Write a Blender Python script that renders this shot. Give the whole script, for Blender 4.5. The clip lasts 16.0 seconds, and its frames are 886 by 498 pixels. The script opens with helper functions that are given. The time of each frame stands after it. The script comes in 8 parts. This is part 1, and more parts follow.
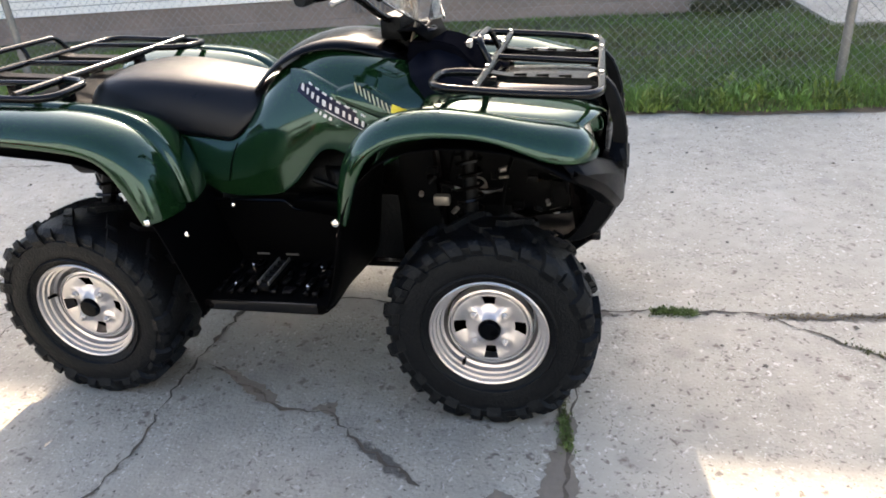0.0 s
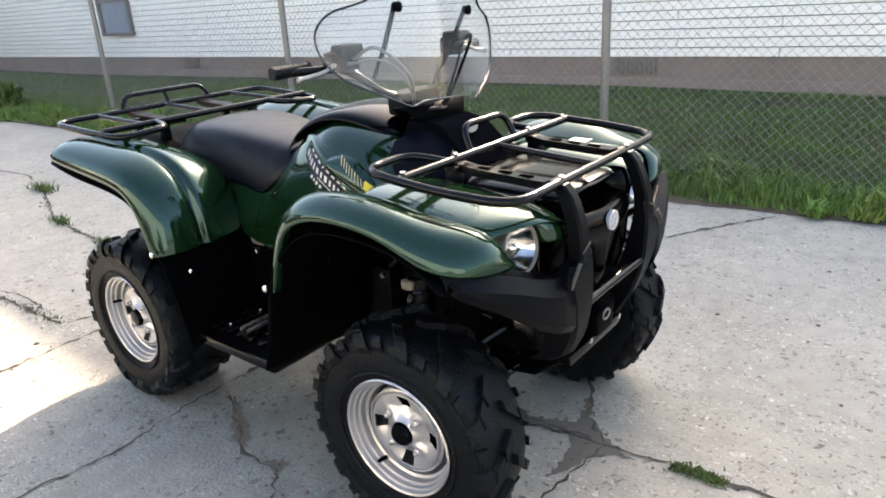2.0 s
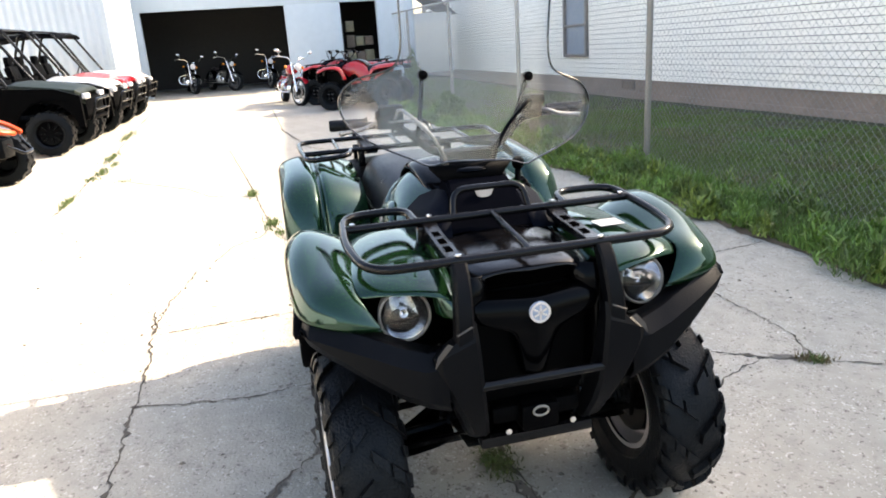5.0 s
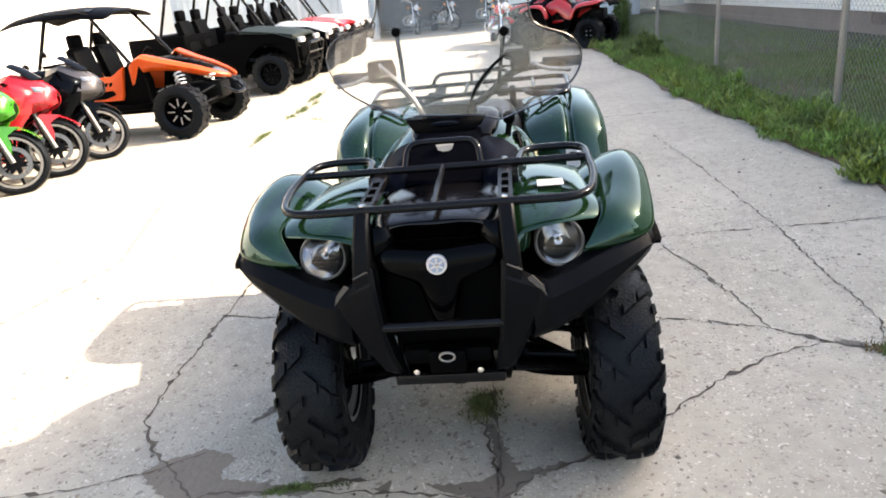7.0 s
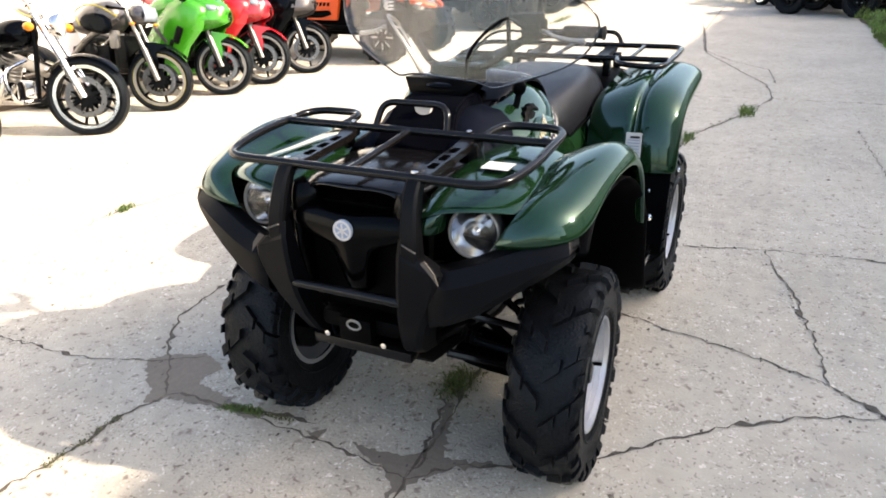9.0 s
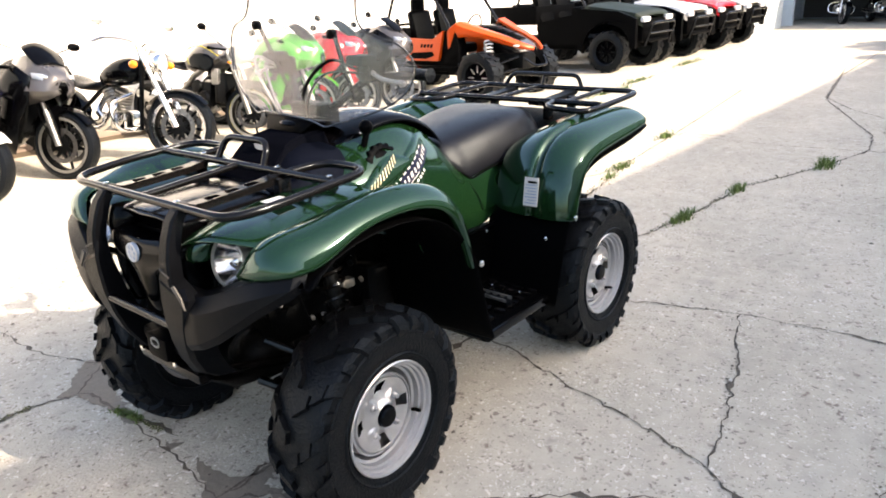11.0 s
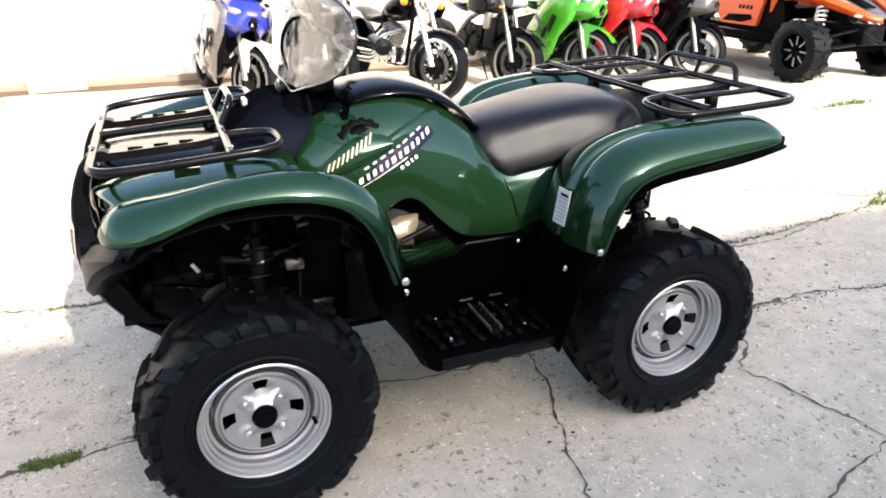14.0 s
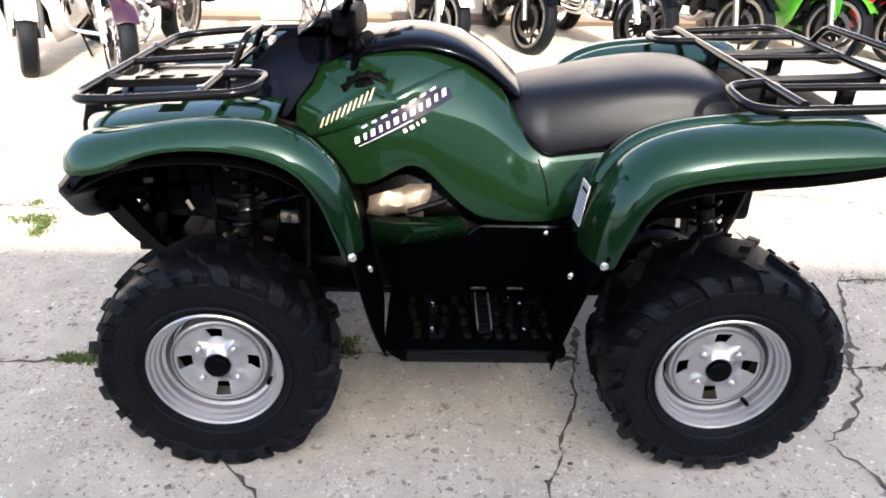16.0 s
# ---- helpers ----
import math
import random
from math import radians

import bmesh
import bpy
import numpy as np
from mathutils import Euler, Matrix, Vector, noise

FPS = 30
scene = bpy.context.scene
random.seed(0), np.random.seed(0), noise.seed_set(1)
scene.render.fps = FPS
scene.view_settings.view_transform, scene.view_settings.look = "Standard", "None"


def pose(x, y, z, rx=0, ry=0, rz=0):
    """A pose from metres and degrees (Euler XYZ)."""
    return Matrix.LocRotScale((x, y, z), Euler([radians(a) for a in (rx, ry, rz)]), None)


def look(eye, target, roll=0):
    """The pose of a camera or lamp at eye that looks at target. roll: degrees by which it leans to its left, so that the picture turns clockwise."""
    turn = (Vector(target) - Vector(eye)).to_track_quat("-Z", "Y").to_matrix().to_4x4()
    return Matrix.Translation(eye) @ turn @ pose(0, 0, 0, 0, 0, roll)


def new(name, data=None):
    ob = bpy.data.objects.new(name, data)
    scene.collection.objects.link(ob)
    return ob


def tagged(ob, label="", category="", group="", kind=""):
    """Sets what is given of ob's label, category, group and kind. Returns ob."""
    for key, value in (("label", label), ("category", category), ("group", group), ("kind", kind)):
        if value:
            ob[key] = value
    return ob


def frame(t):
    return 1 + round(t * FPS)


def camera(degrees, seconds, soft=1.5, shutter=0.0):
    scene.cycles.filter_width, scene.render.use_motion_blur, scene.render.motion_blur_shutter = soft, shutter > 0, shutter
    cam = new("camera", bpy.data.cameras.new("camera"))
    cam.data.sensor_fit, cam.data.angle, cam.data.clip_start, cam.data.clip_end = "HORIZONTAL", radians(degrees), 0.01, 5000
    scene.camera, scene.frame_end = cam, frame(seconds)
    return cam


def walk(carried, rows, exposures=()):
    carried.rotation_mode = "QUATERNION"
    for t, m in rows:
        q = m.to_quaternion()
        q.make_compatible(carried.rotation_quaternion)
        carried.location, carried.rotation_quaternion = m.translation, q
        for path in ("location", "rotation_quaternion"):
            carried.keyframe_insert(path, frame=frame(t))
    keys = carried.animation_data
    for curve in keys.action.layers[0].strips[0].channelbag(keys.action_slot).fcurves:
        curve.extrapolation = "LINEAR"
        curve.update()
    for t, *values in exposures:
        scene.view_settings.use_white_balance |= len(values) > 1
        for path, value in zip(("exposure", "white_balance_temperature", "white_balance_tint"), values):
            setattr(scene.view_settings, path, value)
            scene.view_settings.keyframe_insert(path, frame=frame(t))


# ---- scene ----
cam = camera(65.0, 16.0, soft=1.8)
PATH = [
    (0, (0.895, -2.098, 1.338), (0.476, -0.353, 0.454), -4.2),
    (0.5, (1.157, -2.046, 1.342), (0.534, -0.317, 0.553), -4.7),
    (1, (1.313, -1.908, 1.327), (0.478, -0.246, 0.592), -5.5),
    (1.5, (1.397, -1.734, 1.337), (0.466, -0.132, 0.584), -4.0),
    (2, (1.657, -1.582, 1.346), (0.485, -0.126, 0.635), -3.3),
    (2.5, (1.747, -1.409, 1.330), (0.436, -0.039, 0.694), -4.6),
    (3, (1.825, -1.217, 1.358), (0.524, 0.088, 0.579), -2.0),
    (3.5, (2.05, -1.061, 1.377), (0.461, -0.02, 0.752), -4.1),
    (3.7, (2.119, -1.015, 1.388), (0.447, -0.08, 0.811), -4.1),
    (5.8, (2.419, -0.298, 1.407), (0.559, -0.056, 0.711), -3.7),
    (6, (2.421, -0.238, 1.405), (0.567, -0.031, 0.683), -3.3),
    (6.5, (2.512, -0.005, 1.404), (0.66, 0.052, 0.651), -2.7),
    (7, (2.544, 0.188, 1.405), (0.683, -0.032, 0.707), -6.0),
    (7.5, (2.401, 0.342, 1.397), (0.591, 0.092, 0.584), -5.1),
    (8, (2.342, 0.515, 1.395), (0.563, 0.157, 0.554), -3.8),
    (8.5, (2.332, 0.762, 1.393), (0.611, 0.137, 0.588), -1.5),
    (9, (2.236, 0.886, 1.393), (0.597, 0.07, 0.588), -1.9),
    (9.5, (2.116, 1.037, 1.386), (0.48, 0.279, 0.520), -1.3),
    (9.7, (2.083, 1.156, 1.381), (0.457, 0.329, 0.562), -2.4),
    (11.8, (1.458, 1.813, 1.344), (0.259, 0.398, 0.595), -5.6),
    (12, (1.387, 1.825, 1.340), (0.251, 0.367, 0.577), -6.8),
    (12.5, (1.206, 1.861, 1.358), (0.054, 0.455, 0.523), -2.2),
    (13, (1.018, 2.008, 1.359), (0.089, 0.42, 0.574), -0.4),
    (13.5, (0.858, 2.051, 1.365), (0.141, 0.342, 0.611), -0.7),
    (14, (0.714, 1.996, 1.362), (0.045, 0.289, 0.565), -0.1),
    (14.5, (0.518, 2.025, 1.346), (-0.019, 0.293, 0.503), 1.4),
    (15, (0.318, 2.051, 1.347), (0.036, 0.25, 0.525), 1.3),
    (15.5, (0.208, 1.955, 1.337), (0.148, 0.147, 0.484), 1.0),
    (16, (0.082, 1.894, 1.339), (0.056, 0.12, 0.416), 1.1),
]
walk(cam, [(t, look(eye, target, roll)) for t, eye, target, roll in PATH], [(0, 2.22, 7550, 15), (2, 2.26, 7660, 13.5), (4, 2.28, 7810, 13.5), (6, 2.35, 7860, 14), (7, 2.25, 7910, 14.5), (9.5, 2.16, 7810, 14.5), (12.5, 2.21, 7610, 14.5), (14, 2.22, 7360, 14.5), (16, 2.22, 7160, 16.5)])

# sky and sun: a low sun behind the white building; its eave shades the quad's side of the lane
SUN = Vector((-0.35, 1.5, 1.0)).normalized()
world = bpy.data.worlds.new("sky")
scene.world = world
world.use_nodes = True
wn = world.node_tree.nodes
sky = wn.new("ShaderNodeTexSky")
sky.sky_type, sky.sun_disc = "NISHITA", False
sky.sun_elevation = math.asin(SUN.z)
sky.sun_rotation = math.atan2(SUN.x, SUN.y)
sky.air_density, sky.dust_density = 1.0, 2.5
world.node_tree.links.new(sky.outputs[0], wn["Background"].inputs[0])
wn["Background"].inputs[1].default_value = 0.15
sun = new("sun", bpy.data.lights.new("sun", "SUN"))
sun.data.energy, sun.data.angle, sun.data.color = 2.5, radians(0.6), (1.0, 0.895, 0.775)
sun.matrix_world = look(SUN * 40, (0, 0, 0))


# ---- materials ----
def surf(name, base, other=None, scale=8.0, rough=0.5, metal=0.0, bump=0.0, bump_scale=60.0, coat=0.0, rough_var=0.1, spread=0.5, detail=6.0, island=0.0, spec=0.5, sheen=(1.0, 1.0, 1.0)):
    """A surface whose colour drifts between two tones at two sizes, with fine relief."""
    m = bpy.data.materials.new(name)
    m.use_nodes = True
    nt, L = m.node_tree, m.node_tree.links
    b = nt.nodes["Principled BSDF"]
    other = other or tuple(c * 0.8 for c in base)
    tc = nt.nodes.new("ShaderNodeTexCoord")
    n1, n2 = nt.nodes.new("ShaderNodeTexNoise"), nt.nodes.new("ShaderNodeTexNoise")
    n1.inputs["Scale"].default_value, n1.inputs["Detail"].default_value = scale, detail
    n2.inputs["Scale"].default_value, n2.inputs["Detail"].default_value = scale * 9, 4
    mix = nt.nodes.new("ShaderNodeMath")
    mix.operation = "MULTIPLY_ADD"
    mix.inputs[1].default_value = 0.45
    half = nt.nodes.new("ShaderNodeMath")
    half.operation = "MULTIPLY"
    half.inputs[1].default_value = 0.55
    ramp = nt.nodes.new("ShaderNodeValToRGB")
    ramp.color_ramp.elements[0].position, ramp.color_ramp.elements[1].position = 0.5 - spread / 2, 0.5 + spread / 2
    ramp.color_ramp.elements[0].color, ramp.color_ramp.elements[1].color = (*other, 1), (*base, 1)
    for n in (n1, n2):
        L.new(tc.outputs["Object"], n.inputs["Vector"])
    L.new(n1.outputs[0], half.inputs[0])
    L.new(n2.outputs[0], mix.inputs[0])
    L.new(half.outputs[0], mix.inputs[2])
    L.new(mix.outputs[0], ramp.inputs[0])
    col = ramp.outputs[0]
    if island:
        oi = nt.nodes.new("ShaderNodeNewGeometry")
        hs = nt.nodes.new("ShaderNodeHueSaturation")
        rr = nt.nodes.new("ShaderNodeMapRange")
        rr.inputs["To Min"].default_value, rr.inputs["To Max"].default_value = 1 - island, 1 + island
        L.new(oi.outputs["Random Per Island"], rr.inputs["Value"])
        L.new(rr.outputs[0], hs.inputs["Value"])
        L.new(col, hs.inputs["Color"])
        col = hs.outputs[0]
    L.new(col, b.inputs["Base Color"])
    rv = nt.nodes.new("ShaderNodeMapRange")
    rv.inputs["To Min"].default_value, rv.inputs["To Max"].default_value = max(0.02, rough - rough_var), min(1, rough + rough_var)
    L.new(n1.outputs[0], rv.inputs["Value"])
    L.new(rv.outputs[0], b.inputs["Roughness"])
    b.inputs["Metallic"].default_value = metal
    b.inputs["Specular IOR Level"].default_value = spec
    b.inputs["Specular Tint"].default_value = (*sheen, 1)
    b.inputs["Coat Weight"].default_value = coat
    b.inputs["Coat Roughness"].default_value = 0.035
    if bump:
        n3, bp = nt.nodes.new("ShaderNodeTexNoise"), nt.nodes.new("ShaderNodeBump")
        n3.inputs["Scale"].default_value, n3.inputs["Detail"].default_value = bump_scale, 5
        bp.inputs["Strength"].default_value, bp.inputs["Distance"].default_value = bump, 0.01
        L.new(tc.outputs["Object"], n3.inputs["Vector"])
        L.new(n3.outputs[0], bp.inputs["Height"])
        L.new(bp.outputs[0], b.inputs["Normal"])
    return m


def glass(name, tint, alpha, rough=0.03):
    """A thin clear sheet: mostly see-through, with a glossy face that strengthens at a slant."""
    m = bpy.data.materials.new(name)
    m.use_nodes = True
    nt, L = m.node_tree, m.node_tree.links
    nt.nodes.remove(nt.nodes["Principled BSDF"])
    tr, gl, mx, lw = (nt.nodes.new(k) for k in ("ShaderNodeBsdfTransparent", "ShaderNodeBsdfGlossy", "ShaderNodeMixShader", "ShaderNodeLayerWeight"))
    df, m2, nz = nt.nodes.new("ShaderNodeBsdfDiffuse"), nt.nodes.new("ShaderNodeMixShader"), nt.nodes.new("ShaderNodeTexNoise")
    pw, ml = nt.nodes.new("ShaderNodeMath"), nt.nodes.new("ShaderNodeMath")
    pw.operation, ml.operation = "POWER", "MULTIPLY_ADD"
    pw.inputs[1].default_value = 4.0
    ml.inputs[1].default_value, ml.inputs[2].default_value = 0.6, 0.03
    tr.inputs[0].default_value = (*tint, 1)
    gl.inputs["Roughness"].default_value = rough
    df.inputs[0].default_value = (0.75, 0.76, 0.78, 1)
    nz.inputs["Scale"].default_value = 6
    sc = nt.nodes.new("ShaderNodeMath")
    sc.operation = "MULTIPLY"
    sc.inputs[1].default_value = alpha
    L.new(nz.outputs[0], sc.inputs[0])
    L.new(sc.outputs[0], m2.inputs[0])
    L.new(tr.outputs[0], m2.inputs[1])
    L.new(df.outputs[0], m2.inputs[2])
    L.new(lw.outputs["Facing"], pw.inputs[0])
    L.new(pw.outputs[0], ml.inputs[0])
    L.new(ml.outputs[0], mx.inputs[0])
    L.new(m2.outputs[0], mx.inputs[1])
    L.new(gl.outputs[0], mx.inputs[2])
    L.new(mx.outputs[0], nt.nodes["Material Output"].inputs[0])
    return m


M = {}
M["green"] = surf("metallic_green_paint", (0.0040, 0.0182, 0.0060), (0.0033, 0.0153, 0.0052), 3, 0.09, 0.15, rough_var=0.03, spec=0.62, sheen=(0.60, 0.94, 1.0))
M["red"] = surf("red_plastic", (0.45, 0.010, 0.014), (0.33, 0.007, 0.01), 4, 0.3, 0.0, coat=0.6)
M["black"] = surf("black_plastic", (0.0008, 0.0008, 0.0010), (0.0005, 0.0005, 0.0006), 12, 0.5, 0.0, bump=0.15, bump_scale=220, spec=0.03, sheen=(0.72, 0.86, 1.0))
M["gloss"] = surf("gloss_black_plastic", (0.0013, 0.0013, 0.0018), (0.001, 0.001, 0.0013), 6, 0.12, 0.0, rough_var=0.04, spec=0.09, sheen=(0.6, 0.8, 1.0))
# set darker than metal is, to keep the shaded parts underneath black
M["dark"] = surf("near_black_metal", (0.0015, 0.0014, 0.0013), (0.0007, 0.0007, 0.0007), 20, 0.5, 0.0, spec=0.12, bump=0.3, bump_scale=90, sheen=(0.72, 0.86, 1.0))
M["tube"] = surf("black_tube", (0.0025, 0.0025, 0.003), (0.0045, 0.004, 0.0038), 15, 0.17, 0.0, rough_var=0.06, spec=0.20, sheen=(0.72, 0.86, 1.0))
M["vinyl"] = surf("black_vinyl", (0.0042, 0.0046, 0.0068), (0.003, 0.0034, 0.005), 10, 0.31, 0.0, bump=0.15, bump_scale=400, spec=0.20, sheen=(0.78, 0.90, 1.0))
M["rubber"] = surf("tyre_rubber", (0.0018, 0.0019, 0.0024), (0.0042, 0.0044, 0.0052), 7, 0.46, 0.0, bump=0.4, bump_scale=140, spec=0.16, sheen=(0.62, 0.82, 1.0))
M["silver"] = surf("silver_steel", (0.52, 0.53, 0.55), (0.44, 0.45, 0.47), 9, 0.34, 0.80, bump=0.04, bump_scale=300)
M["chrome"] = surf("chrome", (0.8, 0.8, 0.8), (0.72, 0.72, 0.72), 5, 0.1, 1.0, rough_var=0.04)
M["alu"] = surf("cast_aluminium", (0.3, 0.3, 0.29), (0.18, 0.18, 0.175), 14, 0.4, 0.8)
M["white"] = surf("white_decal", (0.5, 0.5, 0.5), (0.42, 0.42, 0.42), 30, 0.4)
M["cream"] = surf("pale_gold_decal", (0.34, 0.31, 0.21), (0.28, 0.26, 0.17), 30, 0.4)
M["navy"] = surf("navy_decal", (0.003, 0.005, 0.024), (0.0025, 0.004, 0.016), 30, 0.35, spec=0.15)
M["yellow"] = surf("yellow_sticker", (0.75, 0.62, 0.03), (0.65, 0.52, 0.02), 30, 0.45)
M["lens"] = glass("clear_lens", (0.97, 0.97, 0.97), 0.02)
M["screen"] = glass("clear_acrylic", (0.93, 0.945, 0.96), 0.055, 0.03)
M["satin"] = surf("satin_grey_plastic", (0.0022, 0.0024, 0.0032), (0.0015, 0.0017, 0.0023), 10, 0.4, 0.0, bump=0.12, bump_scale=300, spec=0.08, sheen=(0.72, 0.86, 1.0))
M["wire"] = surf("dull_wire", (0.29, 0.295, 0.28), (0.19, 0.19, 0.18), 12, 0.6, 0.2)
# dark grey painted in for the shade under each siding lap
M["joint"] = surf("lap_shadow_grey", (0.12, 0.115, 0.11), (0.08, 0.075, 0.07), 2, 0.9)
M["slate"] = surf("slate_grey_plastic", (0.0036, 0.0046, 0.0090), (0.0028, 0.0036, 0.007), 8, 0.6, 0.0, bump=0.1, bump_scale=300, spec=0.03, sheen=(0.5, 0.75, 1.0))
M["pod"] = surf("matt_blue_black_plastic", (0.0024, 0.0028, 0.0046), (0.0016, 0.002, 0.0034), 9, 0.6, 0.0, bump=0.1, bump_scale=300, spec=0.0)
M["hood"] = surf("polished_black_hood", (0.003, 0.003, 0.0036), (0.0022, 0.0022, 0.0027), 6, 0.15, 0.0, rough_var=0.05, spec=0.26, sheen=(0.8, 0.9, 1.0))
M["nose"] = surf("deep_gloss_black", (0.0006, 0.0006, 0.0008), (0.0005, 0.0005, 0.0006), 6, 0.16, 0.0, rough_var=0.04, spec=0.07, sheen=(0.72, 0.86, 1.0))
M["edge"] = surf("dark_acrylic_edge", (0.012, 0.013, 0.015), (0.006, 0.007, 0.008), 9, 0.2, coat=0.5)
M["moss"] = surf("moss", (0.085, 0.095, 0.03), (0.05, 0.06, 0.02), 9, 0.9, island=0.35)
M["drygrass"] = surf("dry_grass", (0.2, 0.16, 0.08), (0.13, 0.1, 0.05), 5, 0.8, island=0.3)
M["foil"] = surf("crumpled_heat_foil", (0.26, 0.235, 0.20), (0.12, 0.105, 0.085), 16, 0.45, 0.6, bump=0.5, bump_scale=26)
# black without any reflection, painted in for the shade in openings
M["void"] = surf("recess_shade_black", (0.0006, 0.0006, 0.0007), (0.0004, 0.0004, 0.0005), 12, 0.9, 0.0, spec=0.0)
# lighter grey that paints highlights onto the black bumper
M["scuffed"] = surf("painted_glint_grey", (0.05, 0.048, 0.046), (0.02, 0.02, 0.02), 60, 0.6)
M["steelbowl"] = surf("lamp_bowl", (0.75, 0.76, 0.78), (0.3, 0.31, 0.33), 26, 0.12, 1.0, rough_var=0.08)
M["tuft"] = surf("tuft_leaves", (0.085, 0.14, 0.03), (0.055, 0.095, 0.02), 5, 0.7, island=0.35)
M["printblue"] = surf("faded_blue_print", (0.16, 0.24, 0.36), (0.22, 0.28, 0.36), 40, 0.5)


# ---- shaping helpers ----
def part(name, bm, mat, parent=None, label="", angle=38, sub=0, thick=0.0):
    """Links a bmesh as one mesh object, smooth but for its sharp edges."""
    bmesh.ops.recalc_face_normals(bm, faces=bm.faces)
    me = bpy.data.meshes.new(name)
    bm.to_mesh(me)
    bm.free()
    me.materials.append(mat)
    me.polygons.foreach_set("use_smooth", [True] * len(me.polygons))
    if not sub:
        me.set_sharp_from_angle(angle=radians(angle))
    ob = new(name, me)
    if parent:
        ob.parent = parent
    if thick:
        md = ob.modifiers.new("thickness", "SOLIDIFY")
        md.thickness, md.offset = thick, -1
    if sub:
        md = ob.modifiers.new("round", "SUBSURF")
        md.levels = md.render_levels = sub
    if label:
        tagged(ob, label)
    return ob


def share(ob, name, parent, m=None):
    """Another object on the same mesh."""
    o = new(name, ob.data)
    o.parent = parent
    if m is not None:
        o.matrix_basis = m
    return o


def empty(name, label, category, m=None, group="", kind=""):
    e = new(name)
    e.empty_display_size = 0.1
    if m is not None:
        e.matrix_basis = m
    return tagged(e, label, category, group, kind)


def box(bm, c, s, bevel=0.0, m=None):
    """A box of size s round c, its edges bevelled."""
    r = bmesh.ops.create_cube(bm, size=1, matrix=Matrix.Translation(c) @ Matrix.Diagonal((*s, 1)))
    vs = r["verts"]
    if bevel:
        es = list({e for v in vs for e in v.link_edges})
        g = bmesh.ops.bevel(bm, geom=es, offset=bevel, segments=2, profile=0.6, affect="EDGES")
        vs = list({v for v in vs if v.is_valid} | {v for f in g["faces"] for v in f.verts})
    if m is not None:
        bmesh.ops.transform(bm, matrix=m, verts=vs)
    return vs


def smooth_path(pts, k=6, closed=False):
    """Catmull-Rom through the points."""
    P = [Vector(p) for p in pts]
    n, out = len(P), []
    for i in range(n if closed else n - 1):
        if closed:
            a, b, c, d = P[i - 1], P[i], P[(i + 1) % n], P[(i + 2) % n]
        else:
            b, c = P[i], P[i + 1]
            a, d = (P[i - 1] if i else 2 * b - c), (P[i + 2] if i + 2 < n else 2 * c - b)
        for j in range(k):
            t = j / k
            out.append(0.5 * ((2 * b) + (c - a) * t + (2 * a - 5 * b + 4 * c - d) * t * t + (3 * b - a - 3 * c + d) * t ** 3))
    if not closed:
        out.append(P[-1])
    return out


def fillet(pts, r, k=4):
    """A polyline whose corners are rounded by about r."""
    P = [Vector(p) for p in pts]
    out = [P[0]]
    for a, b, c in zip(P, P[1:], P[2:]):
        u, v = (a - b), (c - b)
        q = min(r, u.length * 0.49, v.length * 0.49)
        s, e = b + u.normalized() * q, b + v.normalized() * q
        out += [s.lerp(b, t).lerp(b.lerp(e, t), t) for t in [j / k for j in range(k + 1)]]
    return out + [P[-1]]


def tube(bm, pts, r, n=8, closed=False, cap=True, flat=1.0):
    """A round bar along the points."""
    P = [Vector(p) for p in pts]
    m, rings, ref = len(P), [], None
    for i, p in enumerate(P):
        if closed:
            d = P[(i + 1) % m] - P[i - 1]
        else:
            d = P[min(i + 1, m - 1)] - P[max(i - 1, 0)]
        d.normalize()
        if ref is None:
            ref = d.orthogonal() if abs(d.z) > 0.9 else Vector((0, 0, 1))
        x = d.cross(ref).normalized()
        y = x.cross(d).normalized()
        ref = y
        rr = r[i] if isinstance(r, (list, tuple)) else r
        rings.append([bm.verts.new(p + rr * (math.cos(2 * math.pi * j / n) * x + flat * math.sin(2 * math.pi * j / n) * y)) for j in range(n)])
    for i in range(m if closed else m - 1):
        a, b = rings[i], rings[(i + 1) % m]
        for j in range(n):
            bm.faces.new((a[j], a[(j + 1) % n], b[(j + 1) % n], b[j]))
    if cap and not closed:
        bm.faces.new(rings[0][::-1])
        bm.faces.new(rings[-1])
    return [v for g in rings for v in g]


def loft(bm, secs, closed=False, cap=False, flip=1):
    """A skin over cross-sections of equal length; flip -1 mirrors it in y."""
    rows = [[bm.verts.new((p[0], p[1] * flip, p[2])) for p in s] for s in secs]
    n = len(rows[0])
    for a, b in zip(rows, rows[1:]):
        for j in range(n if closed else n - 1):
            bm.faces.new((a[j], a[(j + 1) % n], b[(j + 1) % n], b[j]))
    if cap:
        bm.faces.new(rows[0])
        bm.faces.new(rows[-1])
    return rows


def lathe(bm, prof, n=40, axis="y", m=None, closed=False, cap=False):
    """Turns a profile of (along, radius) about an axis."""
    rows = []
    for k in range(n):
        a = 2 * math.pi * k / n
        row = []
        for h, r in prof:
            c, s = r * math.cos(a), r * math.sin(a)
            v = Vector((c, h, s)) if axis == "y" else Vector((h, c, s)) if axis == "x" else Vector((c, s, h))
            row.append(bm.verts.new(m @ v if m is not None else v))
        rows.append(row)
    q = len(prof)
    for k in range(n):
        a, b = rows[k], rows[(k + 1) % n]
        for j in range(q if closed else q - 1):
            bm.faces.new((a[j], a[(j + 1) % q], b[(j + 1) % q], b[j]))
    if cap:
        for j in (0, q - 1):
            if prof[j][1] > 1e-4:
                f = bm.faces.new([r[j] for r in rows])
    return rows


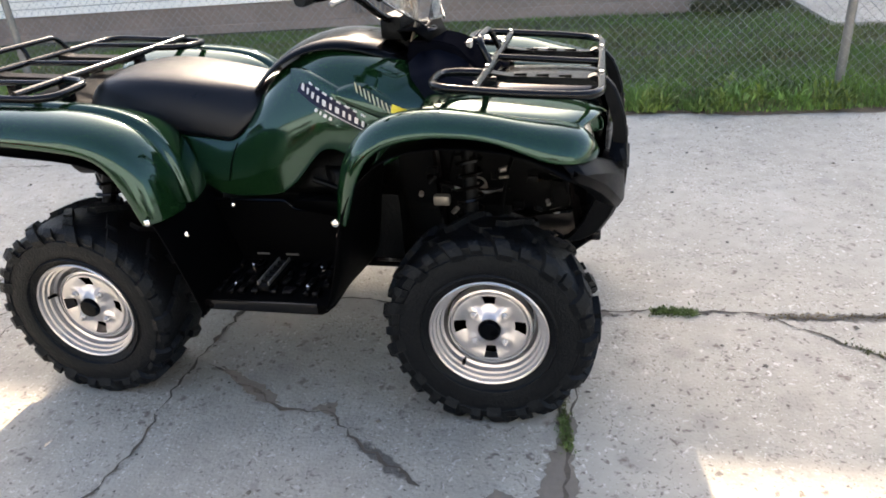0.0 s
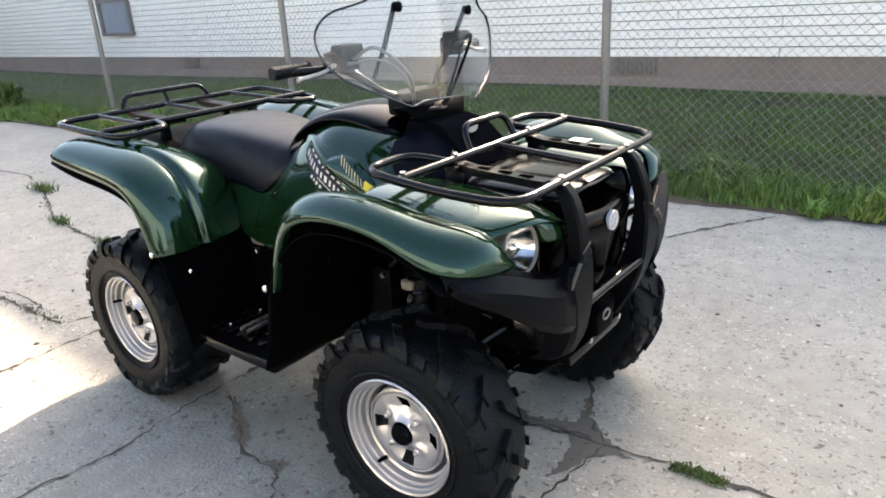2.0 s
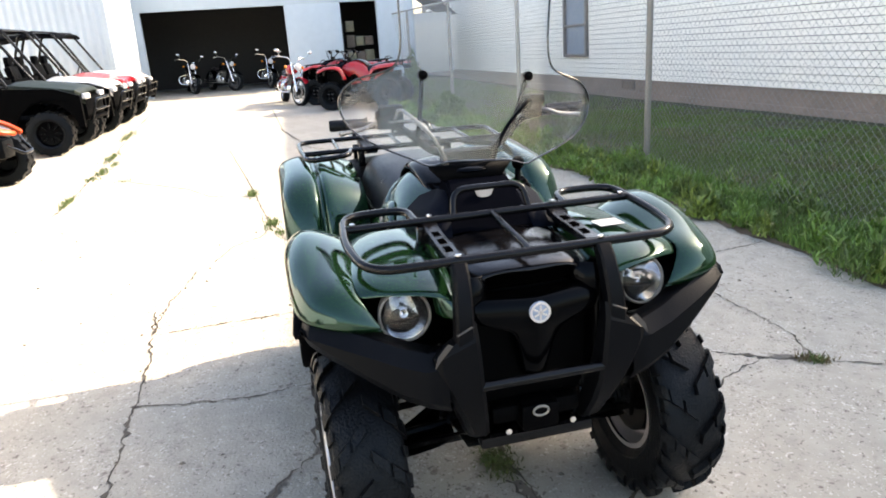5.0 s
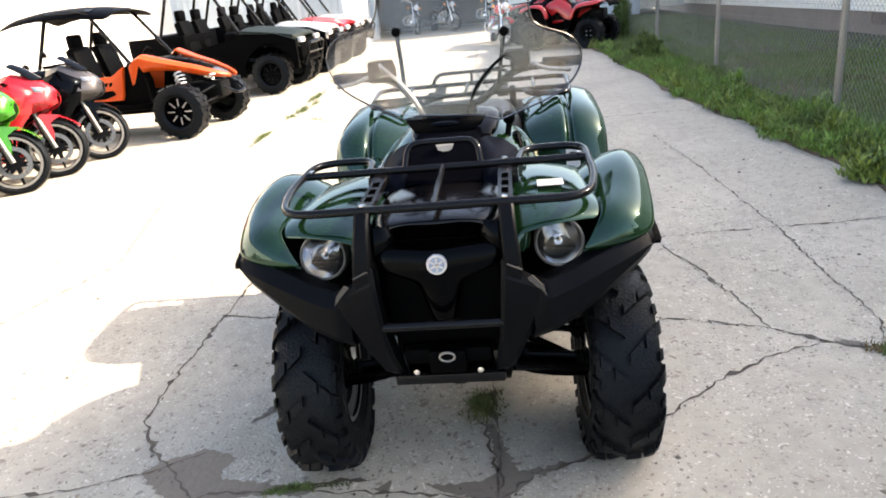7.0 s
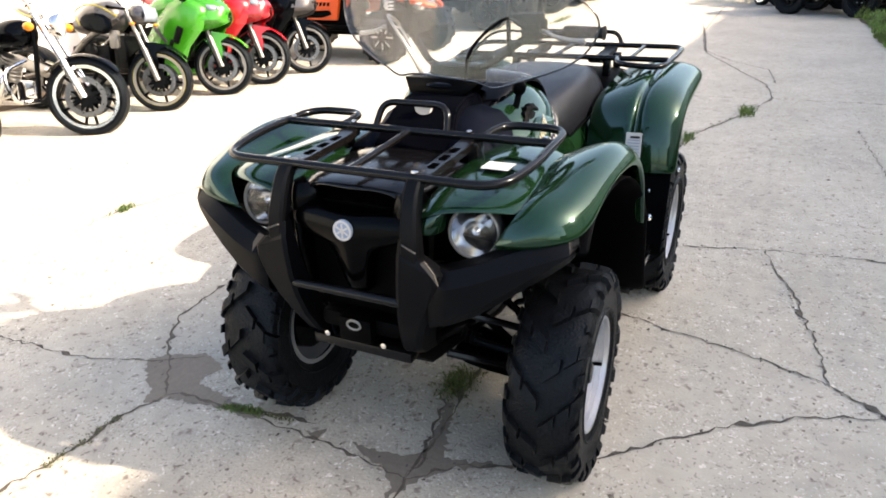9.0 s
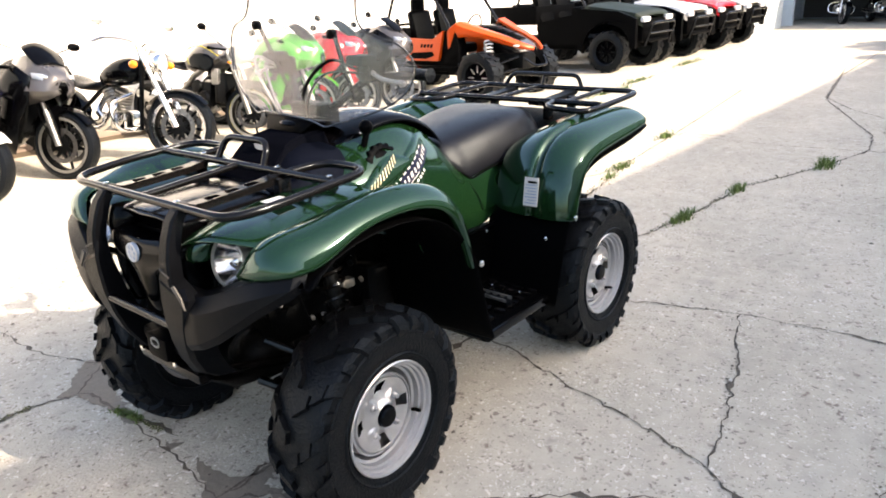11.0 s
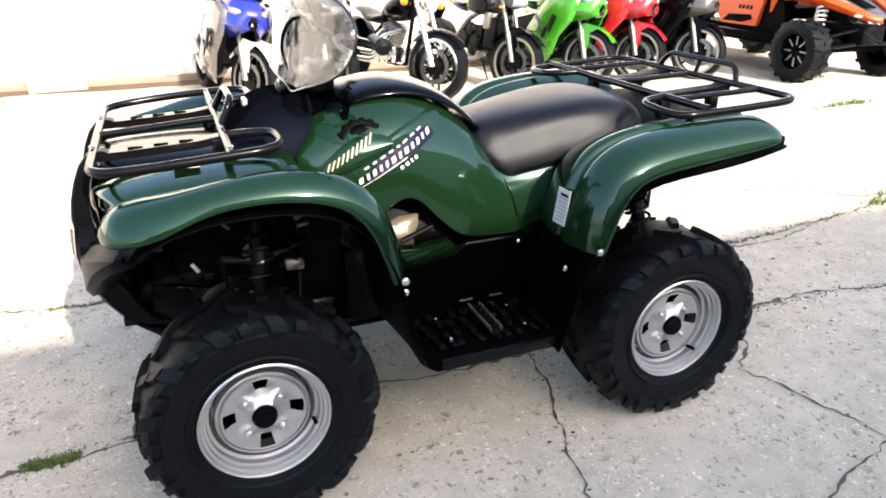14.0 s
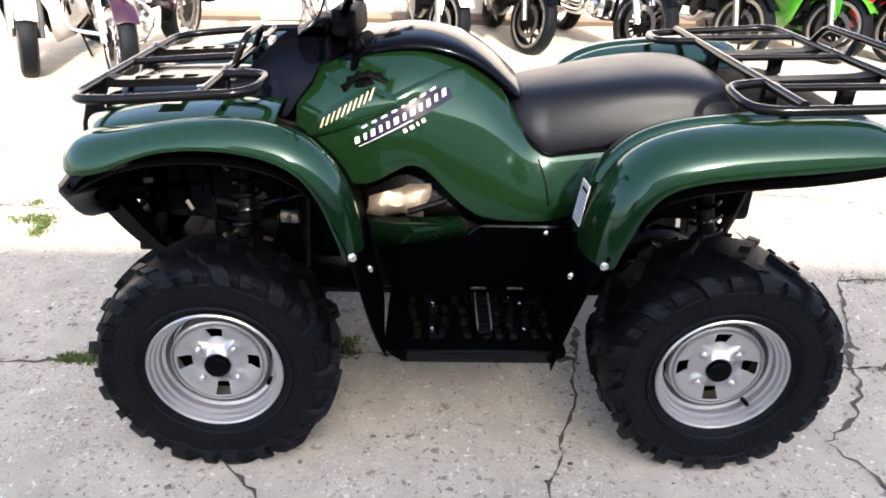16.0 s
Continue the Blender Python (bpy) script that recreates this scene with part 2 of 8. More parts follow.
def ball(bm, c, s, m=None, seg=14):
    r = bmesh.ops.create_uvsphere(bm, u_segments=seg, v_segments=seg // 2 + 1, radius=1, matrix=(m if m is not None else Matrix()) @ Matrix.Translation(c) @ Matrix.Diagonal((*s, 1)))
    return r["verts"]


def plate(bm, outline, a, b, axis="y"):
    """An outline of pairs, given thickness from a to b along an axis."""
    def at(p, h):
        return (p[0], h, p[1]) if axis == "y" else (h, p[0], p[1]) if axis == "x" else (p[0], p[1], h)
    lo, hi = [bm.verts.new(at(p, a)) for p in outline], [bm.verts.new(at(p, b)) for p in outline]
    n = len(outline)
    for j in range(n):
        bm.faces.new((lo[j], lo[(j + 1) % n], hi[(j + 1) % n], hi[j]))
    bm.faces.new(lo[::-1])
    bm.faces.new(hi)


def B():
    return bmesh.new()


# ---- the lane: ground, slab joints, cracks ----
def concrete():
    m = surf("worn_concrete", (0.435, 0.416, 0.358), (0.305, 0.29, 0.246), 1.3, 0.85, 0.0, bump=0.6, bump_scale=85, spread=0.34, detail=12)
    nt, L = m.node_tree, m.node_tree.links
    b = nt.nodes["Principled BSDF"]
    tc = next(n for n in nt.nodes if n.type == "TEX_COORD")
    col = b.inputs["Base Color"].links[0].from_socket
    # coordinates bent a little, so that chips and stains have ragged shapes
    wz, ws, wa = nt.nodes.new("ShaderNodeTexNoise"), nt.nodes.new("ShaderNodeVectorMath"), nt.nodes.new("ShaderNodeVectorMath")
    wz.inputs["Scale"].default_value, wz.inputs["Detail"].default_value = 26, 5
    ws.operation, wa.operation = "MULTIPLY_ADD", "ADD"
    ws.inputs[1].default_value, ws.inputs[2].default_value = (0.075, 0.075, 0.075), (-0.037, -0.037, -0.037)
    L.new(tc.outputs["Object"], wz.inputs["Vector"])
    L.new(wz.outputs["Color"], ws.inputs[0])
    L.new(ws.outputs[0], wa.inputs[0])
    L.new(tc.outputs["Object"], wa.inputs[1])
    bent = wa.outputs[0]
    # pale and dark bits of gravel that show in the worn face, and small pits
    for scale, lo, hi, tone, patchy, g0 in ((27, 0.12, 0.21, (0.66, 0.64, 0.59), 3.0, 0.36), (60, 0.13, 0.24, (0.66, 0.64, 0.59), 4.0, 0.40), (48, 0.12, 0.21, (0.60, 0.57, 0.52), 5.0, 0.38), (5.5, 0.10, 0.34, (0.30, 0.285, 0.25), 1.1, 0.44), (8.0, 0.06, 0.22, (0.25, 0.235, 0.20), 1.9, 0.46), (70, 0.11, 0.27, (0.11, 0.10, 0.085), 5.0, 0.42), (11, 0.07, 0.18, (0.15, 0.125, 0.10), 1.6, 0.33), (19, 0.10, 0.20, (0.12, 0.10, 0.085), 2.1, 0.33), (29, 0.12, 0.21, (0.12, 0.10, 0.08), 2.4, 0.34), (42, 0.12, 0.22, (0.16, 0.14, 0.11), 3.1, 0.32)):
        v = nt.nodes.new("ShaderNodeTexVoronoi")
        v.inputs["Scale"].default_value = scale
        r = nt.nodes.new("ShaderNodeMapRange")
        r.inputs["From Min"].default_value, r.inputs["From Max"].default_value = lo, hi
        r.inputs["To Min"].default_value, r.inputs["To Max"].default_value = 0.82, 0.0
        k = nt.nodes.new("ShaderNodeTexNoise")
        k.inputs["Scale"].default_value = patchy
        g = nt.nodes.new("ShaderNodeMapRange")
        g.inputs["From Min"].default_value, g.inputs["From Max"].default_value = g0, g0 + 0.2
        p = nt.nodes.new("ShaderNodeMath")
        p.operation = "MULTIPLY"
        mx = nt.nodes.new("ShaderNodeMix")
        mx.data_type = "RGBA"
        mx.inputs["B"].default_value = (*tone, 1)
        L.new(bent, v.inputs["Vector"])
        L.new(tc.outputs["Object"], k.inputs["Vector"])
        L.new(v.outputs["Distance"], r.inputs["Value"])
        L.new(k.outputs[0], g.inputs["Value"])
        L.new(r.outputs[0], p.inputs[0])
        L.new(g.outputs[0], p.inputs[1])
        L.new(p.outputs[0], mx.inputs["Factor"])
        L.new(col, mx.inputs["A"])
        col = mx.outputs["Result"]
    # dark damp dirt where the slab is broken: centre, half-length, half-width, turn
    dirt = None
    for cx, cy, hl, hw, turn in ((0.36, -0.74, 0.12, 0.02, -0.6), (1.7, 0.12, 0.25, 0.025, 0.05), (0.1, 1.42, 0.06, 0.03, 0.9)):
        mp = nt.nodes.new("ShaderNodeMapping")
        mp.vector_type = "TEXTURE"
        mp.inputs["Location"].default_value = (cx, cy, 0)
        mp.inputs["Rotation"].default_value = (0, 0, turn)
        mp.inputs["Scale"].default_value = (hl, hw, 1)
        ln = nt.nodes.new("ShaderNodeVectorMath")
        ln.operation = "LENGTH"
        fall = nt.nodes.new("ShaderNodeMapRange")
        fall.inputs["From Min"].default_value, fall.inputs["From Max"].default_value = 0.75, 1.25
        fall.inputs["To Min"].default_value, fall.inputs["To Max"].default_value = 1.0, 0.0
        L.new(bent, mp.inputs["Vector"])
        L.new(mp.outputs[0], ln.inputs[0])
        L.new(ln.outputs["Value"], fall.inputs["Value"])
        if dirt is None:
            dirt = fall.outputs[0]
        else:
            top = nt.nodes.new("ShaderNodeMath")
            top.operation = "MAXIMUM"
            L.new(dirt, top.inputs[0])
            L.new(fall.outputs[0], top.inputs[1])
            dirt = top.outputs[0]
    part_ = nt.nodes.new("ShaderNodeMath")
    part_.operation = "MULTIPLY"
    part_.inputs[1].default_value = 0.86
    L.new(dirt, part_.inputs[0])
    mx = nt.nodes.new("ShaderNodeMix")
    mx.data_type = "RGBA"
    mx.inputs["B"].default_value = (0.075, 0.068, 0.06, 1)
    L.new(part_.outputs[0], mx.inputs["Factor"])
    L.new(col, mx.inputs["A"])
    L.new(mx.outputs["Result"], b.inputs["Base Color"])
    return m


M["conc"] = concrete()
M["crackdark"] = surf("crack_dirt", (0.10, 0.088, 0.07), (0.04, 0.034, 0.028), 14, 0.95, bump=0.5, bump_scale=80)
M["stain"] = surf("damp_concrete", (0.165, 0.148, 0.125), (0.105, 0.094, 0.078), 6, 0.8, bump=0.3, bump_scale=60)
M["soil"] = surf("soil", (0.020, 0.034, 0.010), (0.045, 0.038, 0.020), 3, 0.95, bump=0.6, bump_scale=25)
M["grass"] = surf("grass_blades", (0.080, 0.180, 0.026), (0.092, 0.088, 0.034), 1.3, 0.6, island=0.35, spread=0.3)
M["heap"] = surf("wilted_weeds", (0.075, 0.105, 0.045), (0.06, 0.055, 0.03), 6, 0.8, island=0.4)
M["edgesoil"] = surf("brown_edge_soil", (0.105, 0.078, 0.050), (0.055, 0.042, 0.028), 7, 0.95, bump=0.8, bump_scale=40)
M["weed"] = surf("weed_leaves", (0.125, 0.235, 0.038), (0.075, 0.145, 0.026), 1.6, 0.55, island=0.4)
M["limeleaf"] = surf("yellow_green_leaves", (0.15, 0.215, 0.035), (0.10, 0.15, 0.028), 3, 0.55, island=0.4)
M["siding"] = surf("white_siding", (0.87, 0.85, 0.78), (0.80, 0.78, 0.71), 0.8, 0.55, bump=0.06, bump_scale=30)
M["found"] = surf("stained_foundation", (0.27, 0.215, 0.18), (0.18, 0.145, 0.12), 1.1, 0.9, bump=0.4, bump_scale=30)
M["galv"] = surf("galvanised_steel", (0.24, 0.24, 0.225), (0.17, 0.17, 0.16), 12, 0.5, 0.55)
M["wallwhite"] = surf("white_painted_block", (0.78, 0.78, 0.76), (0.7, 0.7, 0.68), 0.7, 0.7, bump=0.15, bump_scale=20)
M["blueclad"] = surf("pale_blue_cladding", (0.5, 0.58, 0.64), (0.42, 0.5, 0.56), 0.6, 0.5)
M["roof"] = surf("grey_shingle", (0.12, 0.11, 0.1), (0.08, 0.075, 0.07), 5, 0.9, bump=0.4, bump_scale=30)
# near-black painted in for the shade inside the open garage bay
M["inside"] = surf("bay_shade_dark", (0.03, 0.03, 0.03), (0.02, 0.02, 0.02), 1, 0.9)
M["winglass"] = surf("window_pane", (0.25, 0.3, 0.36), (0.18, 0.22, 0.28), 2, 0.08, coat=0.5)
M["frame"] = surf("grey_window_frame", (0.16, 0.15, 0.14), (0.11, 0.1, 0.1), 6, 0.5)

bm = B()
GX, GY = (-300, -60, -58, 2.2, 3.1, 300), (-300, 2.95, 3.4, 9.0, 10.0, 300)
grid = [[bm.verts.new((x, y, -0.5 if -59 < x < 3 and 3 < y < 9.5 else 0.0)) for y in GY] for x in GX]
for ca, cb in zip(grid, grid[1:]):
    for j in range(len(GY) - 1):
        bm.faces.new((ca[j], cb[j], cb[j + 1], ca[j + 1]))
tagged(part("ground", bm, M["conc"]), "worn pale grey concrete lane with cracks", "ground", kind="structure")


def ragged(pts, k, amp, seed):
    """The line through the points, broken up like a crack."""
    rnd, out = random.Random(seed), []
    P = [Vector((x, y, 0)) for x, y in pts]
    for a, b in zip(P, P[1:]):
        n = max(2, int((b - a).length / k))
        side = Vector((-(b - a).y, (b - a).x, 0)).normalized()
        for i in range(n):
            out.append(a.lerp(b, i / n) + side * rnd.uniform(-amp, amp) * (1 if i else 0.4))
    return out + [P[-1]]


def crack(pts, w, seed, amp=0.011, k=0.028):
    rnd, bm = random.Random(seed + 7), B()
    line = ragged(pts, k, amp, seed)
    rows, n = [], len(line)
    for i, p in enumerate(line):
        d = (line[min(i + 1, n - 1)] - line[max(i - 1, 0)]).normalized()
        s = Vector((-d.y, d.x, 0))
        h = 0.72 * w * rnd.uniform(0.2, 1.3) * (0.3 if i in (0, n - 1) else 1) / 2 * (rnd.uniform(1.6, 3.2) if rnd.random() < 0.16 else 1)
        rows.append([bm.verts.new(p + s * h * rnd.uniform(0.6, 1.4) + Vector((0, 0, 0.0035))), bm.verts.new(p - s * h * rnd.uniform(0.6, 1.4) + Vector((0, 0, 0.0035)))])
    for a, b in zip(rows, rows[1:]):
        bm.faces.new((a[0], b[0], b[1], a[1]))
    for p in line:   # chips broken off beside the line
        if rnd.random() < 0.4 and p.x > -6:
            c, q, t = p + Vector((rnd.gauss(0, 0.018), rnd.gauss(0, 0.018), 0.003)), rnd.uniform(0.003, 0.009), rnd.uniform(0, 6.28)
            bm.faces.new([bm.verts.new(c + Vector((q * rnd.uniform(0.5, 1.5) * math.cos(t + k), q * rnd.uniform(0.3, 1.0) * math.sin(t + k), 0))) for k in (0, 1.2, 2.6, 3.9, 5.2)])
    tagged(part("crack", bm, M["crackdark"]), "dirt-filled crack in the concrete", "crack", "cracks in the lane", "structure")


def stain(pts, seed, z=0.0022):
    """A damp dirty patch with a ragged outline."""
    rnd, ring = random.Random(seed), []
    P = [Vector((x, y, z)) for x, y in pts]
    for a, b in zip(P, P[1:] + P[:1]):
        n = max(2, int((b - a).length / 0.012))
        side = Vector((-(b - a).y, (b - a).x, 0)).normalized()
        ring += [a.lerp(b, i / n) + side * rnd.gauss(0, 0.005) for i in range(n)]
    bm = B()
    es = [bm.verts.new(p) for p in ring]
    edges = [bm.edges.new((p, q)) for p, q in zip(es, es[1:] + es[:1])]
    bmesh.ops.triangle_fill(bm, edges=edges, use_beauty=True)
    tagged(part("stain", bm, M["stain"]), "dark damp stain where the slab is broken", "stain", "stains on the lane", "structure")


stain([(0.744, -1.102), (0.683, -1.072), (0.622, -0.925), (0.670, -0.801), (0.738, -0.830), (0.784, -0.808), (0.793, -0.721), (0.827, -0.550), (0.833, -0.473), (0.867, -0.511), (0.863, -0.635), (0.877, -0.746), (0.891, -0.859), (0.936, -0.885), (0.947, -0.912), (0.876, -0.944), (0.821, -1.029)], 1)
stain([(0.850, -0.300), (0.807, -0.247), (0.873, -0.248)], 2)
stain([(0.831, -0.148), (0.838, -0.056), (0.820, 0.031), (0.769, 0.077), (0.622, 0.049), (0.535, 0.031), (0.536, 0.067), (0.672, 0.108), (0.781, 0.142), (0.763, 0.245), (0.737, 0.277), (0.765, 0.282), (0.822, 0.185), (0.892, 0.116), (0.966, 0.081), (1.019, 0.063), (0.942, 0.055), (0.885, -0.013), (0.868, -0.095)], 3)
stain([(-0.301, -0.390), (-0.212, -0.422), (-0.064, -0.500), (-0.024, -0.550), (-0.086, -0.549), (-0.194, -0.482)], 4)
stain([(0.078, -0.550), (0.144, -0.508), (0.167, -0.590), (0.129, -0.572)], 5)

CRACKS = [
    (((0.91, 0.08), (1.13, 0.11), (1.38, 0.12), (1.6, 0.1), (1.95, 0.15), (3.2, 0.2), (6, 0.25)), 0.014),
    (((1.48, 0.1), (1.66, -0.01), (1.8, -0.12)), 0.012),
    (((0.91, 0.08), (0.75, 0.09), (0.29, 0.05), (0.12, 0.08), (-0.12, 0.1), (-0.38, 0.08)), 0.014),
    (((-0.38, 0.08), (-0.41, -0.2), (-0.41, -0.47), (-0.37, -0.79), (-0.4, -1.05), (-0.46, -1.3)), 0.012),
    (((-0.38, 0.08), (-0.32, 0.34), (-0.23, 0.58), (-0.16, 0.88), (-0.05, 1.17)), 0.012),
    (((-0.36, -0.38), (-0.13, -0.5), (-0.01, -0.57), (0.13, -0.56), (0.28, -0.69), (0.48, -0.82)), 0.014),
    (((0.8, -0.3), (0.82, -0.5), (0.85, -0.65), (0.85, -0.83)), 0.016),
    (((0.91, 0.08), (0.87, -0.24), (0.85, -0.5), (0.85, -0.65)), 0.013),
    (((0.52, 0.02), (0.62, 0.05), (0.83, 0.08), (0.91, 0.08)), 0.014),
    (((0.91, 0.08), (0.8, 0.19), (0.75, 0.31), (0.61, 0.56), (0.44, 0.72), (0.29, 0.9), (0.16, 1.1), (0.07, 1.32)), 0.013),
    (((-0.05, 1.17), (0.07, 1.33), (0.17, 1.51), (0.5, 2.1), (0.8, 2.55)), 0.014),
    (((-0.05, 1.17), (-0.26, 1.14), (-0.67, 1.06), (-0.9, 0.98), (-1.16, 0.92)), 0.011),
    (((-1.16, 0.92), (-1.06, 0.55), (-1.0, 0.45), (-1.12, 0.36), (-1.24, 0.2), (-1.28, -0.4), (-1.26, -0.94), (-1.23, -1.3)), 0.011),
    (((-1.16, 0.92), (-1.2, 1.25), (-1.21, 1.62), (-1.23, 2.0), (-1.3, 2.4)), 0.01),
    (((-1.21, 1.6), (-0.64, 1.59), (-0.09, 1.6), (0.17, 1.51)), 0.009),
    (((-1.21, 1.6), (-1.84, 1.57), (-2.64, 1.53), (-3.79, 1.43)), 0.008),
    (((0.85, -0.83), (0.88, -0.87), (0.63, -1.11), (0.44, -1.25), (0.19, -1.27), (-0.26, -1.28), (-0.85, -1.28), (-1.6, -1.35)), 0.013),
    (((0.88, -0.87), (1.02, -0.92), (1.16, -0.91), (1.6, -1.0), (2.3, -1.1)), 0.016),
    (((0.64, -0.92), (0.74, -1.08), (0.83, -1.38), (0.86, -2.0), (0.9, -3.2)), 0.009),
    (((-1.24, 0.14), (-1.5, -0.45), (-2.03, -0.47), (-2.69, -0.56), (-3.62, -0.72), (-5.06, -0.86), (-8, -1.2)), 0.015),
    (((-1.24, 0.12), (-1.7, 0.09), (-1.97, 0.15), (-2.55, 0.24), (-3.2, 0.29), (-4.11, 0.62), (-4.8, 0.8)), 0.016),
    (((-4.8, 0.8), (-5.45, 0.72), (-7.5, -0.09), (-10, -0.4), (-14, -0.5)), 0.018),
    (((-4.75, -0.87), (-4.7, 0.2), (-4.78, 0.8), (-4.8, 1.5), (-4.75, 2.3)), 0.012),
    (((-1.72, -0.41), (-2.07, -0.41), (-2.4, -0.5)), 0.011),
    (((-4.54, -2.66), (-5.35, -2.67), (-6.5, -2.75), (-8.23, -2.83), (-11.07, -3.05), (-15.8, -3.35)), 0.018),
    (((-6.6, -2.73), (-6.17, -2.25), (-5.3, -1.5), (-4.78, -1.27), (-4.55, -0.85)), 0.018),
    (((-2.29, -1.17), (-1.7, -1.29), (-1.3, -1.31)), 0.012),
    (((-2.44, -1.07), (-2.8, -0.96), (-2.96, -0.76), (-3.28, -0.68)), 0.012),
    (((-4.53, -0.85), (-4.92, -0.77), (-4.87, -0.52), (-4.9, -0.24)), 0.012),
    (((-10.9, -0.53), (-7.66, -0.13), (-6.85, 0.3), (-6.37, 0.7), (-5.55, 0.8)), 0.016),
    (((0.02, -2.5), (-0.37, -2.55), (-0.48, -2.52), (-1.3, -2.3), (-2.7, -2.68)), 0.010),
]
for i, (pts, w) in enumerate(CRACKS):
    crack(pts, w, i)


# ---- grass, weeds, tufts ----
def blades(name, spots, label, category, mat, kind="stuff", bend=0.5):
    """Many thin blades in one mesh. spots: x, y, height, width, lean."""
    V, F = [], []
    rnd = np.random.RandomState(len(spots))
    for x, y, z, h, w in spots:
        a, l = rnd.uniform(0, 6.283), rnd.uniform(0.1, bend) * h
        dx, dy = math.cos(a), math.sin(a)
        b = rnd.uniform(0, 6.283)
        wx, wy = math.cos(b) * w / 2, math.sin(b) * w / 2
        i = len(V)
        V += [(x - wx, y - wy, z), (x + wx, y + wy, z), (x + wx * 0.8 + dx * l * 0.35, y + wy * 0.8 + dy * l * 0.35, z + h * 0.6), (x - wx * 0.8 + dx * l * 0.35, y - wy * 0.8 + dy * l * 0.35, z + h * 0.6), (x + dx * l, y + dy * l, z + h)]
        F += [(i, i + 1, i + 2, i + 3), (i + 3, i + 2, i + 4)]
    me = bpy.data.meshes.new(name)
    me.from_pydata(V, [], F)
    me.materials.append(mat)
    return tagged(new(name, me), label, category, kind=kind)


def verge(x):
    """Where the concrete ends and the grass begins."""
    step_in = 0.1 * min(1.0, max(0.0, (x + 0.3) / 1.1))
    return 2.52 + 0.035 * x + 0.03 * math.sin(x * 2.3) + 0.018 * math.sin(x * 5.1 + 1) + step_in - 0.17 * min(1.0, max(0.0, (-4.0 - x) / 0.7))


def lawn_z(x, y):
    """The lawn falls a little towards the hall, more at the lane's far end."""
    away = min(1.0, max(0.0, (y - 2.9) / 3.6)) * min(1.0, max(0.0, (2.9 - x) / 1.0))
    return 0.03 - away * (0.08 + 0.016 * min(14.0, max(0.0, -2.0 - x)))


def fence_y(x):
    return 3.05 + 0.012 * x


bm = B()
rows = []
for i in range(141):
    x = -50 + i * 0.43
    yv = verge(x)
    rows.append([bm.verts.new((x, yv + o, z if o < 0.4 else lawn_z(x, yv + o))) for o, z in ((0, 0.0), (0.04, 0.022), (0.3, 0.032), (0.7, 0), (1.5, 0), (2.6, 0), (3.8, 0), (5.2, 0))])
for a, b in zip(rows, rows[1:]):
    for j in range(7):
        bm.faces.new((a[j], a[j + 1], b[j + 1], b[j]))
tagged(part("verge_soil", bm, M["soil"]), "bare soil under the grass verge", "soil", kind="structure")
# brown earth washed out over the edge of the concrete
rnd = random.Random(17)
bm, rows = B(), []
for i in range(700):
    x = -14 + i * 0.027
    w = 0.03 + 0.07 * max(0.0, noise.noise((x * 1.7, 0.0, 5.0)) + 0.25) + rnd.uniform(0, 0.02)
    rows.append([bm.verts.new((x, verge(x) - w, 0.0028)), bm.verts.new((x, verge(x) - w * 0.4, 0.007)), bm.verts.new((x, verge(x) + 0.03, 0.022))])
for a, b in zip(rows, rows[1:]):
    for j in range(2):
        bm.faces.new((a[j], a[j + 1], b[j + 1], b[j]))
tagged(part("edge_soil", bm, M["edgesoil"]), "brown earth along the edge of the concrete", "soil", kind="structure")

rng = np.random.RandomState(4)
spots = []
for n, x0, x1, d0, d1, h0, h1 in ((70000, -5, 4.2, 0.0, 1.8, 0.025, 0.07), (80000, -9, 4.4, 1.6, 4.7, 0.025, 0.07), (20000, -20, -5, 0.0, 1.6, 0.05, 0.13), (14000, -24, -8, 1.4, 4.7, 0.05, 0.11)):
    xs, ds, hs = rng.uniform(x0, x1, n), rng.uniform(d0, d1, n), rng.uniform(h0, h1, n)
    for x, d, h in zip(xs, ds, hs):
        q = 0.7 + 0.6 * noise.noise((x * 0.9, d * 0.9, 3.0))
        spots.append((x, verge(x) + d, lawn_z(x, verge(x) + d) - 0.01, h * max(0.5, q + 0.25), 0.0055 if d < 1.5 else 0.0085))
blades("grass_field", spots, "green lawn grass behind the fence", "grass", M["grass"])

spots = []
for _ in range(36000):   # the lush unmown edge
    x = rng.uniform(-9, 4.4)
    d = rng.uniform(-0.04, 0.62) if rng.uniform() < 0.75 else abs(rng.normal(0, 0.2)) - 0.04
    lush = 0.62 + 0.9 * noise.noise((x * 2.2, d * 3, 7.0)) + 0.45 * noise.noise((x * 7, d * 6, 2.0))
    if lush < 0.22 and d < 0.2:
        continue
    spots.append((x, verge(x) + d, 0.015, rng.uniform(0.05, 0.17) * max(0.25, min(lush, 1.3)) * (1.0 if d > 0.05 else 0.6), rng.uniform(0.004, 0.010)))
blades("verge_grass", spots, "lush unmown grass along the lane's edge", "grass", M["weed"], bend=0.8)
spots = []
for _ in range(14000):
    x = rng.uniform(-9, 4.2)
    d = rng.uniform(-0.04, 3.5)
    if noise.noise((x * 0.8, d * 1.5, 11.0)) > 0.12 + 0.25 * rng.uniform():
        spots.append((x, verge(x) + d, lawn_z(x, verge(x) + d) - 0.015, rng.uniform(0.03, 0.09), 0.008))
blades("dry_grass", spots, "brown dry grass between the green", "grass", M["drygrass"], bend=1.2)
